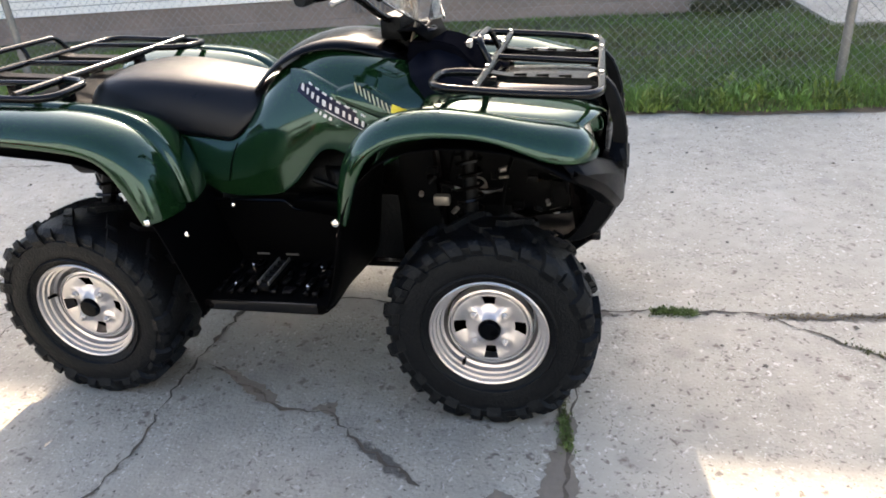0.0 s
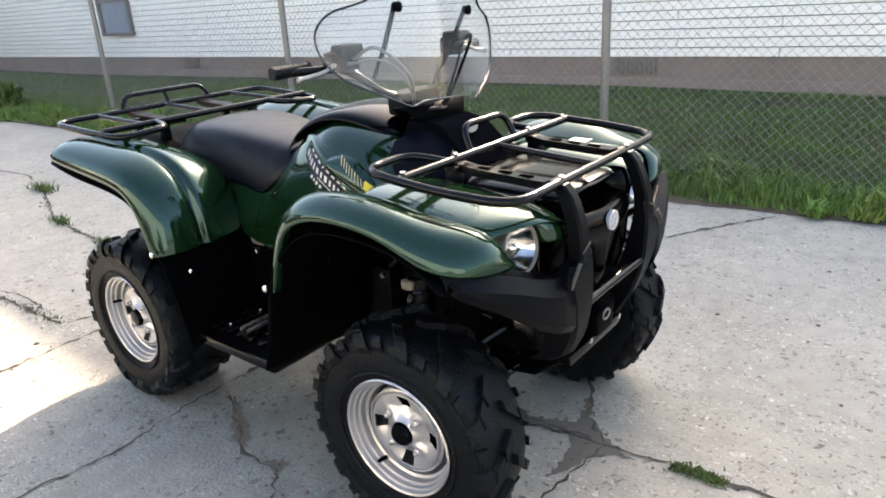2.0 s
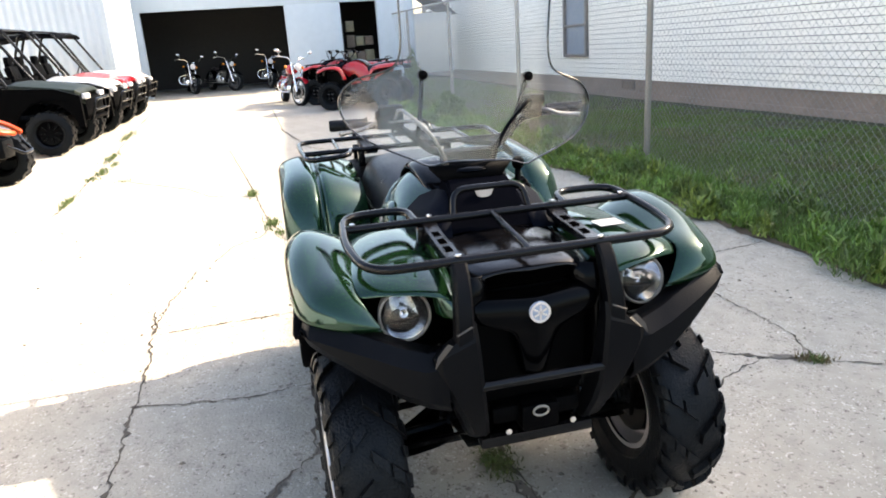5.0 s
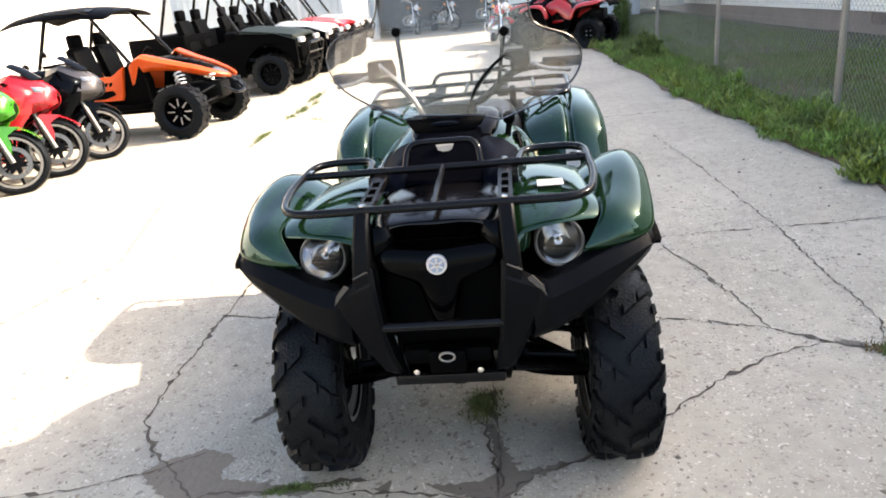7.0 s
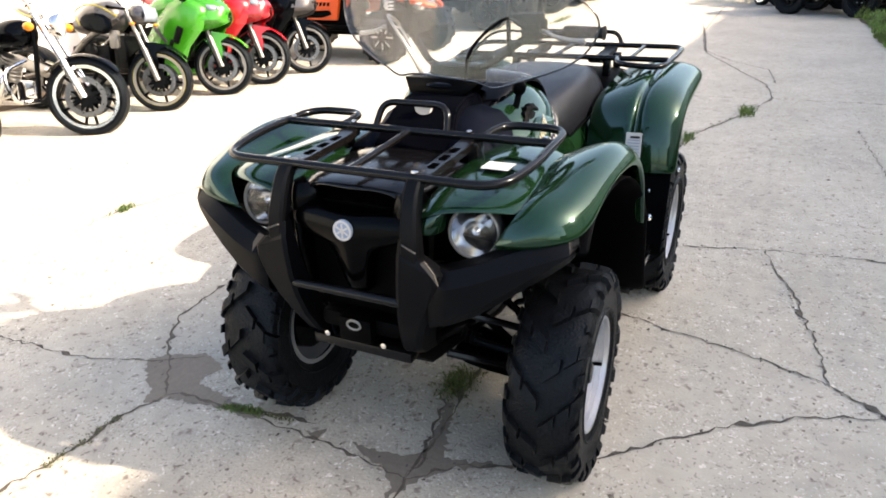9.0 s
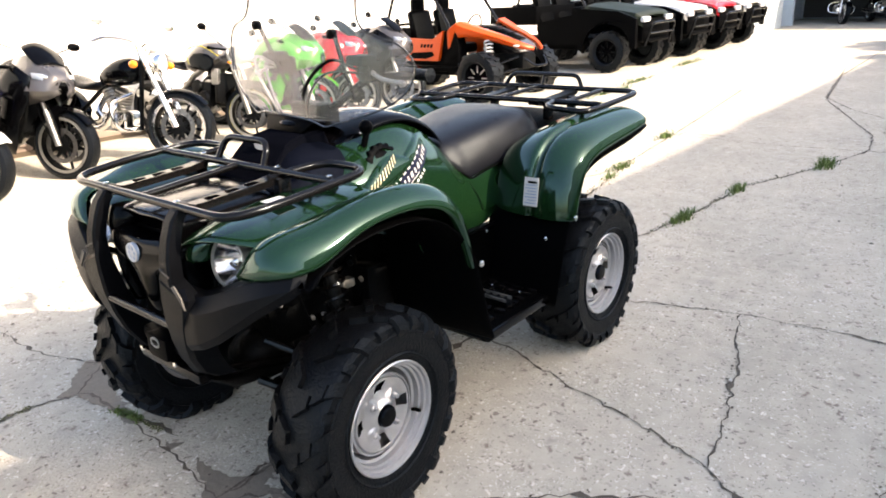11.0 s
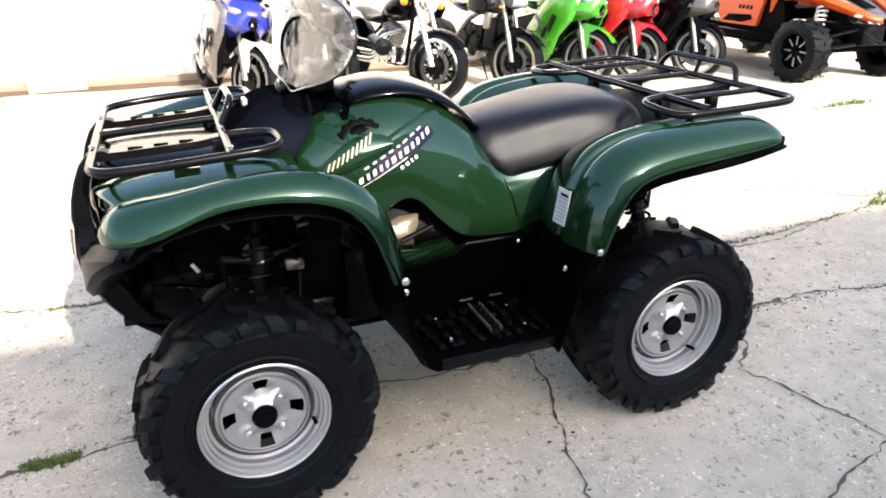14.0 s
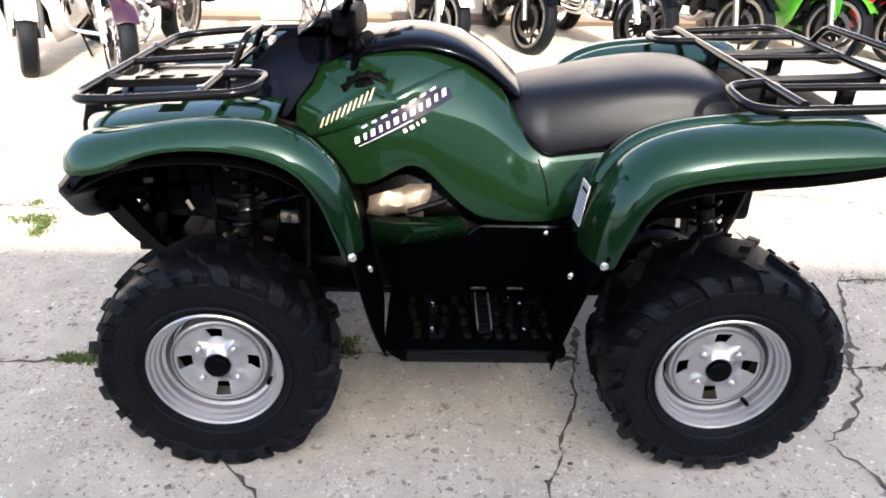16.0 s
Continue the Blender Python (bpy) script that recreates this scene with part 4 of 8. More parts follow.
def rim_mesh(w):
    """A pressed steel rim, outer face towards +y."""
    bm = B()
    o = w * 0.42
    lathe(bm, [(-o, 0.150), (-o, 0.165), (-o + 0.012, 0.168), (-o + 0.016, 0.155), (-0.02, 0.135), (o - 0.055, 0.142), (o - 0.02, 0.150), (o - 0.014, 0.158), (o - 0.004, 0.160), (o, 0.166), (o + 0.007, 0.1685), (o + 0.010, 0.165), (o + 0.007, 0.160), (o - 0.004, 0.158), (o - 0.006, 0.152), (o - 0.018, 0.1505), (o - 0.020, 0.144), (o - 0.036, 0.142), (o - 0.040, 0.1345), (o - 0.052, 0.133), (o - 0.058, 0.1305), (o - 0.066, 0.1265)], 64)
    # the pressed disc with four openings and four raised seats for the nuts
    N = 96
    d0 = o - 0.050
    rad = [(0.028, 0.028), (0.035, 0.030), (0.040, 0.024), (0.046, 0.018), (0.052, 0.015), (0.058, 0.013), (0.064, 0.012), (0.070, 0.012), (0.078, 0.014), (0.090, 0.018), (0.103, 0.021), (0.108, 0.020), (0.111, 0.012), (0.1135, 0.011), (0.116, 0.018), (0.1205, 0.016), (0.1225, -0.012)]
    grid = []
    for j in range(N):
        a = 2 * math.pi * j / N
        row = []
        for r, h in rad:
            off = min(abs((a - math.pi / 4 - k * math.pi / 2 + math.pi) % (2 * math.pi) - math.pi) for k in range(4))
            d = math.hypot(off * r, r - 0.060)
            lump = 0.015 / (1 + math.exp((d - 0.017) / 0.0028)) - 0.005 * math.exp(-((d - 0.007) / 0.005) ** 2)
            dip = -0.010 * math.exp(-(((math.pi / 4 - off) * r / 0.022) ** 2) - ((r - 0.080) / 0.016) ** 2)
            row.append(bm.verts.new((r * math.cos(a), d0 + h + lump + dip, r * math.sin(a))))
        grid.append(row)
    for j in range(N):
        mid = ((j + 0.5) / N * 4) % 1
        mid = min(mid, 1 - mid)
        for k in range(len(rad) - 1):
            if k in (7, 8, 9) and mid < (0.125, 0.125, 0.145)[k - 7]:
                continue
            a, b = grid[j], grid[(j + 1) % N]
            bm.faces.new((a[k], a[k + 1], b[k + 1], b[k]))
    return bm


_wheels = {}


def quad_wheel(key, w, R, parent, m, label="", rim_mat="silver", valve=(0.098, -0.096)):
    """A wheel part: black hub with tyre, rim, nuts and valve under it; outer face towards +y."""
    if key not in _wheels:
        hub = B()
        o = w * 0.42
        lathe(hub, [(-o + 0.02, 0.0), (-o + 0.02, 0.11), (o - 0.085, 0.118), (o - 0.08, 0.06), (o - 0.045, 0.033), (o - 0.012, 0.031), (o - 0.006, 0.026), (o - 0.004, 0.0)], 28)
        nut = B()
        lathe(nut, [(0, 0.0105), (0.007, 0.0095), (0.009, 0.007), (0.016, 0.006), (0.018, 0.0)], 12)
        val = B()
        tube(val, [(0, 0, 0), (0, 0.012, 0.004), (0, 0.03, 0.006)], 0.0055, 8)
        _wheels[key] = [part(n, b, mt) for n, b, mt in (("wheel", hub, M["gloss"]), ("tyre", tyre_mesh(w, R), M["rubber"]), ("rim", rim_mesh(w), M[rim_mat]), ("wheel_nut", nut, M["silver"]), ("valve", val, M["black"]))]
        for v in _wheels[key][2].data.vertices:   # the rim is a little smaller than the bead
            v.co.x *= 0.975
            v.co.z *= 0.975
        for o_ in _wheels[key]:
            scene.collection.objects.unlink(o_)
    hub, tyre, rim, nut, val = _wheels[key]
    o = w * 0.42
    h = share(hub, "wheel", parent, m)
    if label:
        tagged(h, label)
    share(tyre, "tyre", h)
    r = share(rim, "rim", h)
    for k in range(4):
        a = math.pi / 4 + k * math.pi / 2
        share(nut, "wheel_nut", h, Matrix.Translation((0.060 * math.cos(a), o - 0.050 + 0.024, 0.060 * math.sin(a))))
    share(val, "valve", h, Matrix.Translation((valve[0], o - 0.032, valve[1])))
    return h


def coil(bm, a, b, r, wire, turns, n=10):
    a, b = Vector(a), Vector(b)
    d = (b - a)
    x = d.orthogonal().normalized()
    y = d.normalized().cross(x)
    pts = [a + d * (i / (turns * n)) + r * (math.cos(2 * math.pi * i / n) * x + math.sin(2 * math.pi * i / n) * y) for i in range(turns * n + 1)]
    tube(bm, pts, wire, 5)


# side of the tank cover: for each station x, the section from low edge to top, as (y, z)
BODY = [
    (0.43, ((0.205, 0.735), (0.225, 0.765), (0.232, 0.80), (0.225, 0.835), (0.20, 0.86), (0.165, 0.88), (0.12, 0.895))),
    (0.36, ((0.245, 0.69), (0.256, 0.74), (0.257, 0.795), (0.247, 0.84), (0.217, 0.88), (0.17, 0.915), (0.115, 0.935))),
    (0.28, ((0.262, 0.645), (0.270, 0.72), (0.270, 0.785), (0.256, 0.845), (0.224, 0.895), (0.176, 0.94), (0.115, 0.96))),
    (0.215, ((0.265, 0.672), (0.272, 0.735), (0.270, 0.79), (0.255, 0.85), (0.223, 0.902), (0.176, 0.95), (0.115, 0.974))),
    (0.15, ((0.266, 0.722), (0.27, 0.76), (0.266, 0.81), (0.25, 0.862), (0.22, 0.912), (0.174, 0.957), (0.115, 0.98))),
    (0.10, ((0.266, 0.702), (0.268, 0.745), (0.262, 0.797), (0.246, 0.85), (0.216, 0.905), (0.172, 0.953), (0.115, 0.977))),
    (0.06, ((0.264, 0.652), (0.264, 0.71), (0.256, 0.77), (0.239, 0.83), (0.208, 0.888), (0.165, 0.94), (0.115, 0.965))),
    (-0.02, ((0.259, 0.566), (0.257, 0.655), (0.247, 0.73), (0.228, 0.80), (0.196, 0.862), (0.155, 0.912), (0.115, 0.938))),
    (-0.10, ((0.254, 0.556), (0.25, 0.64), (0.238, 0.70), (0.221, 0.755), (0.195, 0.803), (0.158, 0.845), (0.115, 0.872))),
    (-0.165, ((0.25, 0.552), (0.245, 0.605), (0.235, 0.648), (0.222, 0.68), (0.21, 0.705), (0.199, 0.725), (0.185, 0.738))),
    (-0.25, ((0.252, 0.556), (0.247, 0.61), (0.237, 0.65), (0.225, 0.685), (0.213, 0.712), (0.202, 0.732), (0.188, 0.745))),
    (-0.40, ((0.245, 0.645), (0.243, 0.68), (0.238, 0.705), (0.23, 0.728), (0.222, 0.745), (0.212, 0.76), (0.195, 0.77))),
    (-0.60, ((0.235, 0.74), (0.233, 0.752), (0.23, 0.765), (0.226, 0.778), (0.22, 0.79), (0.21, 0.80), (0.195, 0.806))),
]


def body_y(x, z):
    """How far out the tank cover's side lies at (x, z)."""
    for (xa, sa), (xb, sb) in zip(BODY, BODY[1:]):
        if xb <= x <= xa:
            t = (xa - x) / (xa - xb)
            sec = [(a[0] + (b[0] - a[0]) * t, a[1] + (b[1] - a[1]) * t) for a, b in zip(sa, sb)]
            for p, q in zip(sec, sec[1:]):
                if p[1] <= z <= q[1]:
                    u = (z - p[1]) / (q[1] - p[1])
                    return p[0] + (q[0] - p[0]) * u
            return sec[0][0] if z < sec[0][1] else sec[-1][0]
    return 0.25


def side_decal(name, pts, mat, parent, s, lift=0.003, label=""):
    """A flat shape of corner pairs (x, z) laid on the tank cover's side."""
    bm = B()
    (ax, az), (bx, bz), (cx, cz), (dx, dz) = pts
    n, m = 8, 4
    g = []
    for i in range(n + 1):
        u = i / n
        row = []
        for j in range(m + 1):
            v = j / m
            x = (ax * (1 - u) + bx * u) * (1 - v) + (dx * (1 - u) + cx * u) * v
            z = (az * (1 - u) + bz * u) * (1 - v) + (dz * (1 - u) + cz * u) * v
            row.append(bm.verts.new((x, s * (body_y(x, z) + lift), z)))
        g.append(row)
    for i in range(n):
        for j in range(m):
            bm.faces.new((g[i][j], g[i + 1][j], g[i + 1][j + 1], g[i][j + 1]))
    return part(name, bm, mat, parent, label)


def fender_shell(stations, prof, s, nose=()):
    """stations: crown x, z, lean of the normal in degrees, depth scale, outward scale; prof: y, drop.
    nose: sections of five points from the inner edge to the outer one, in front of the stations."""
    secs = []
    for five in nose:
        row = []
        for k in range(7):
            i = min(3, int(k * 4 / 6))
            u = k * 4 / 6 - i
            row.append(tuple(a + (b - a) * u for a, b in zip(five[i], five[i + 1])))
        x, y, z = row[-1]
        row += [(x - 0.004, y - 0.006, z - 0.008), (x - 0.008, y - 0.03, z - 0.004)]
        secs.append([(a, s * b, c) for a, b, c in row])
    for x, z, lean, ds, wy in stations:
        nx, nz = math.sin(radians(lean)), math.cos(radians(lean))
        y0 = prof[3][0]
        secs.append([(x - nx * d * ds, s * (y0 + (y - y0) * wy), z - nz * d * ds) for y, d in prof])
    bm = B()
    loft(bm, secs)
    return bm


def quad_bike(name, label, paint, m, group="", full=True):
    q = empty(name, label, "quad bike", m, group)
    P = M[paint]
    steer = Matrix.Translation((0.30, 0, 0)) @ Matrix.Rotation(radians(-5 if full else 0), 4, "Z") @ Matrix.Translation((-0.30, 0, 0))
    # wheels
    turn = radians(2 if full else 0)
    for x, w, R, key, steerable in ((0.618, 0.184, 0.299, "front", True), (-0.626, 0.245, 0.299, "rear", False)):
        for s in (1, -1):
            mm = Matrix.Translation((x - (0.0075 * s if steerable and full else 0), s * (0.515 - w * 0.42 + 0.014), SINK - (0.010 if full else 0))) @ Matrix.Rotation((turn if steerable else 0) + (0 if s > 0 else math.pi), 4, "Z")
            quad_wheel(key if full else key + "_dark", w, R, q, mm, "knobbly tyre on a silver steel rim" if full else "knobbly tyre on a black rim", "silver" if full else "dark", ((-0.122, -0.050) if steerable else (-0.085, -0.10)) if s > 0 else ((0.075, -0.11) if steerable else (0.125, 0.03)))
    # front fenders
    fs = [(0.69, 0.882, 10, 0.75, 0.9), (0.57, 0.900, 5, 0.8, 1), (0.46, 0.902, -6, 0.95, 1), (0.37, 0.878, -26, 1, 1), (0.31, 0.835, -46, 1, 1), (0.268, 0.77, -62, 1.0, 1), (0.245, 0.69, -78, 0.9, 1), (0.235, 0.612, -84, 0.7, 1)]
    fp = [(0.375, 0.058), (0.415, 0.034), (0.465, 0.010), (0.505, 0.0), (0.530, 0.002), (0.562, 0.024), (0.577, 0.055), (0.570, 0.066), (0.545, 0.060)]
    # the nose curves down and inwards to a tip that rests on the bumper wing
    fn = [[(0.898, 0.366, 0.757), (0.901, 0.368, 0.757), (0.902, 0.371, 0.756), (0.902, 0.374, 0.755), (0.900, 0.376, 0.753)],
          [(0.893, 0.378, 0.775), (0.902, 0.396, 0.776), (0.907, 0.413, 0.769), (0.907, 0.424, 0.762), (0.902, 0.430, 0.757)],
          [(0.884, 0.392, 0.800), (0.896, 0.420, 0.802), (0.902, 0.450, 0.788), (0.901, 0.468, 0.774), (0.896, 0.476, 0.766)],
          [(0.868, 0.410, 0.828), (0.879, 0.445, 0.832), (0.886, 0.482, 0.813), (0.884, 0.507, 0.789), (0.878, 0.516, 0.774)],
          [(0.842, 0.418, 0.842), (0.849, 0.458, 0.852), (0.854, 0.506, 0.834), (0.852, 0.538, 0.803), (0.847, 0.548, 0.778)],
          [(0.780, 0.408, 0.846), (0.784, 0.460, 0.866), (0.786, 0.522, 0.854), (0.785, 0.557, 0.824), (0.780, 0.566, 0.790)]]
    for s in (1, -1):
        part("front_fender", fender_shell(fs, fp, s, fn), P, q, sub=2, thick=0.004)
        # inner lining of the wheel arch
        bm = B()
        li = [(0.86, 0.74), (0.78, 0.80), (0.62, 0.825), (0.47, 0.82), (0.37, 0.78), (0.30, 0.70), (0.262, 0.60), (0.238, 0.48), (0.215, 0.40), (0.19, 0.35)]
        loft(bm, [[(x + 0.10 * max(0.0, 0.60 - z), s * 0.20, z - 0.02 * (z < 0.5)), (x + 0.05 * max(0.0, 0.60 - z), s * 0.40, z + 0.004), (x, s * (0.545 if z > 0.75 else 0.562), z - 0.002), (x - 0.012, s * (0.558 if z > 0.75 else 0.577), z - 0.004)] for x, z in li])
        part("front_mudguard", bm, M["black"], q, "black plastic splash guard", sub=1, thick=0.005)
    # rear fenders
    rs = [(-0.246, 0.595, 88, 0.75, 1), (-0.258, 0.69, 80, 0.95, 1), (-0.288, 0.775, 64, 1.0, 1), (-0.342, 0.840, 41, 1, 1), (-0.43, 0.879, 15, 1, 1), (-0.55, 0.896, 3, 1, 1), (-0.70, 0.906, 0, 0.95, 1), (-0.82, 0.910, -4, 0.85, 1), (-0.875, 0.902, -30, 0.8, 0.98), (-0.905, 0.872, -60, 0.7, 0.97)]
    rp = [(0.235, 0.062), (0.30, 0.030), (0.372, 0.006), (0.405, 0.001), (0.414, 0.022), (0.428, 0.024), (0.438, 0.003), (0.475, 0.0), (0.53, 0.012), (0.568, 0.040), (0.580, 0.085), (0.565, 0.09)]
    for s in (1, -1):
        part("rear_fender", fender_shell(rs, rp, s), P, q, sub=2, thick=0.004)
        bm = B()
        li = [(-0.20, 0.30), (-0.225, 0.40), (-0.262, 0.52), (-0.30, 0.62), (-0.345, 0.71), (-0.42, 0.765), (-0.55, 0.785), (-0.70, 0.795), (-0.80, 0.81), (-0.92, 0.835)]
        loft(bm, [[(x, s * 0.22, z), (x, s * 0.40, z + 0.004), (x, s * 0.55, z), (x + 0.008, s * 0.563, z - 0.004)] for x, z in li])
        part("rear_mudguard", bm, M["black"], q, "black plastic splash guard", sub=1, thick=0.005)
    # tank cover
    for s in (1, -1):
        bm = B()
        loft(bm, [[(x, y, z) for y, z in sec] for x, sec in BODY], flip=s)
        part("tank_cover", bm, P, q, sub=2, thick=0.004)
    # black centre cover over the tank
    bm = B()
    secs = []
    for x, z, w in ((0.36, 0.945, 0.12), (0.30, 0.977, 0.14), (0.22, 1.002, 0.150), (0.12, 1.014, 0.154), (0.02, 0.994, 0.154), (-0.05, 0.955, 0.154), (-0.10, 0.912, 0.150), (-0.14, 0.875, 0.135)):
        secs.append([(x, -w, z - 0.034), (x, -w * 0.95, z - 0.012), (x, -w * 0.5, z - 0.001), (x, 0, z + 0.004), (x, w * 0.5, z - 0.001), (x, w * 0.95, z - 0.012), (x, w, z - 0.034)])
    loft(bm, secs)
    part("centre_cover", bm, M["gloss"], q, "glossy black tank spine", sub=2, thick=0.004)
    # seat
    bm = B()
    secs = []
    for x, zt, zb, wt, wb in ((-0.105, 0.862, 0.81, 0.07, 0.12), (-0.125, 0.872, 0.788, 0.09, 0.165), (-0.165, 0.880, 0.752, 0.115, 0.192), (-0.20, 0.886, 0.726, 0.125, 0.202), (-0.215, 0.889, 0.726, 0.130, 0.205), (-0.26, 0.896, 0.737, 0.14, 0.210), (-0.36, 0.914, 0.757, 0.158, 0.222), (-0.47, 0.928, 0.777, 0.166, 0.232), (-0.57, 0.932, 0.797, 0.163, 0.232), (-0.645, 0.918, 0.81, 0.15, 0.215), (-0.69, 0.885, 0.82, 0.12, 0.18), (-0.705, 0.845, 0.825, 0.09, 0.14)):
        h = zt - zb
        secs.append([(x, -wb + 0.006, zb - 0.001), (x, -wb, zb), (x, -wb, zb + 0.008), (x, -wb * 0.97, zb + h * 0.30), (x, -(wb * 0.42 + wt * 0.58), zb + h * 0.80), (x, -wt * 0.86, zt - 0.008), (x, 0, zt), (x, wt * 0.86, zt - 0.008), (x, wb * 0.42 + wt * 0.58, zb + h * 0.80), (x, wb * 0.97, zb + h * 0.30), (x, wb, zb + 0.008), (x, wb, zb), (x, wb - 0.006, zb - 0.001)])
    loft(bm, secs, closed=True, cap=True)
    seat = part("seat", bm, M["vinyl"], q, "black vinyl saddle", sub=2)
    for s in (1, -1):
        bm = B()
        tube(bm, smooth_path([(-0.13, s * 0.168, 0.783), (-0.17, s * 0.196, 0.747), (-0.205, s * 0.206, 0.724), (-0.26, s * 0.214, 0.735), (-0.4, s * 0.23, 0.763), (-0.57, s * 0.235, 0.792), (-0.68, s * 0.19, 0.815)], 4), 0.004, 6)
        part("piping", bm, M["black"], seat)
    # rear deck
    bm = B()
    loft(bm, [[(x, -0.30, z - 0.01), (x, -0.24, z), (x, -0.1, z + 0.008), (x, 0.1, z + 0.008), (x, 0.24, z), (x, 0.30, z - 0.01)] for x, z in ((-0.58, 0.80), (-0.68, 0.845), (-0.80, 0.86), (-0.93, 0.86), (-0.97, 0.83), (-0.98, 0.76))])
    part("rear_deck", bm, M["black"], q, sub=1, thick=0.005)
    for s in (1, -1):
        bm = B()   # black underside trim of the tail
        box(bm, (-0.84, s * 0.50, 0.848), (0.10, 0.12, 0.03), 0.01)
        part("tail_trim", bm, M["black"], q)
    # hood, nose panels, console
    bm = B()
    secs = [[(x - e * 1.0, -w, z - 0.03), (x - e * 0.8, -w * 0.92, z - 0.006), (x - e * 0.3, -w * 0.45, z + 0.004), (x, 0, z + 0.006 - d), (x - e * 0.3, w * 0.45, z + 0.004), (x - e * 0.8, w * 0.92, z - 0.006), (x - e, w, z - 0.03)] for x, z, w, e, d in ((0.50, 0.868, 0.185, 0, 0), (0.60, 0.868, 0.185, 0, 0), (0.72, 0.868, 0.18, 0, 0), (0.82, 0.864, 0.175, 0, 0), (0.88, 0.862, 0.158, 0.0, 0), (0.912, 0.858, 0.138, 0.014, 0.004), (0.920, 0.852, 0.132, 0.016, 0.008))]
    loft(bm, secs)
    part("hood", bm, M["hood"], q, sub=1, thick=0.006)
    for y in (-0.03, 0.06):   # lid lines on the hood
        bm = B()
        tube(bm, [(0.60, y, 0.868), (0.74, y * 1.1, 0.864), (0.80, y * 1.2, 0.856)], 0.003, 6)
        part("hood_rib", bm, M["hood"], q)
    for s in (1, -1):
        bm = B()
        secs = []
        for x, zi, zo, w in ((0.44, 0.862, 0.852, 0.40), (0.55, 0.866, 0.858, 0.415), (0.68, 0.862, 0.855, 0.42), (0.78, 0.850, 0.845, 0.42), (0.85, 0.836, 0.832, 0.41), (0.895, 0.818, 0.815, 0.39), (0.905, 0.805, 0.802, 0.385)):
            e = max(0.0, (x - 0.68) / 0.225)
            secs.append([(x + 0.02 * e, s * 0.165, zi - 0.03), (x + 0.02 * e, s * 0.185, zi), (x + 0.012 * e, s * 0.25, zi + 0.012 + 0.006 * e), (x - 0.002 * e, s * 0.32, zo + 0.014 + 0.014 * e), (x - 0.03 * e, s * (w - 0.01), zo + 0.022 * e), (x - 0.045 * e, s * (w + 0.025 * e), zo - 0.03 + 0.046 * e)])
        loft(bm, secs)
        part("nose_panel", bm, P, q, sub=2, thick=0.004)
        # cheek that runs from the nose panel down to the bumper bar
        bm = B()
        loft(bm, [[(0.895, s * 0.19, 0.815), (0.918, s * 0.187, 0.785), (0.92, s * 0.187, 0.755)], [(0.893, s * 0.228, 0.812), (0.905, s * 0.222, 0.785), (0.905, s * 0.220, 0.755)], [(0.86, s * 0.243, 0.80), (0.865, s * 0.238, 0.785), (0.865, s * 0.238, 0.755)]])
        part("cheek_panel", bm, P, q, sub=1, thick=0.004)
        # headlight: dark socket, bright bowl, bulb, clear lens
        hm = Matrix.Translation((0.872, s * 0.308, 0.768)) @ Matrix.Rotation(radians(4 * s), 4, "Z") @ Matrix.Rotation(radians(-10), 4, "Y") @ Matrix.Diagonal((0.9, 0.9, 0.9, 1))
        bm = B()
        lathe(bm, [(-0.09, 0.05), (-0.06, 0.067), (0.0, 0.071), (0.006, 0.0695), (0.008, 0.066), (0.0, 0.063)], 32, "x", hm)
        lamp = part("headlight", bm, M["galv"], q, "round headlight in a grey ring")
        bm = B()
        lathe(bm, [(-0.055, 0.0), (-0.052, 0.02), (-0.035, 0.045), (0.0, 0.063)], 32, "x", hm)
        part("reflector", bm, M["steelbowl"], lamp)
        bm = B()
        lathe(bm, [(-0.055, 0.013), (-0.02, 0.012), (-0.01, 0.0)], 12, "x", hm)
        part("bulb_shield", bm, M["chrome"], lamp)
        bm = B()
        lathe(bm, [(0.002, 0.063), (0.014, 0.045), (0.020, 0.022), (0.022, 0.0)], 32, "x", hm)
        part("lens", bm, M["lens"], lamp).visible_shadow = False
        bm = B()
        loft(bm, [[(0.80, s * 0.18, 0.80), (0.83, s * 0.18, 0.66)], [(0.80, s * 0.46, 0.80), (0.83, s * 0.48, 0.68)]])
        part("lamp_recess", bm, M["black"], q, thick=0.004)
    # dash console in front of the bars: a flat-faced pod and two slanting side panels
    bm = B()
    plate(bm, [(0.605, 0.868), (0.515, 0.955), (0.49, 0.972), (0.44, 0.984), (0.36, 0.985), (0.34, 0.90), (0.55, 0.85)], -0.1, 0.1)
    for v in bm.verts:
        v.co.y *= 1.22 - 2.6 * (v.co.z - 0.87)
    bmesh.ops.bevel(bm, geom=bm.edges[:], offset=0.006, segments=2, affect="EDGES")
    part("dash_console", bm, M["pod"], q, "black plastic dash pod", angle=30)
    for s in (1, -1):
        bm = B()
        rim = [(0.615, 0.118, 0.868), (0.51, 0.099, 0.945), (0.45, 0.098, 0.96), (0.395, 0.115, 0.957), (0.372, 0.165, 0.938), (0.385, 0.205, 0.908), (0.45, 0.24, 0.825), (0.56, 0.225, 0.852), (0.62, 0.17, 0.866)]
        mid = bm.verts.new((0.48, s * 0.165, 0.900))
        vs = [bm.verts.new((x, s * y, z)) for x, y, z in rim]
        for a, b in zip(vs, vs[1:] + vs[:1]):
            bm.faces.new((mid, a, b))
        part("dash_side_panel", bm, M["slate"], q, thick=0.005, angle=15)
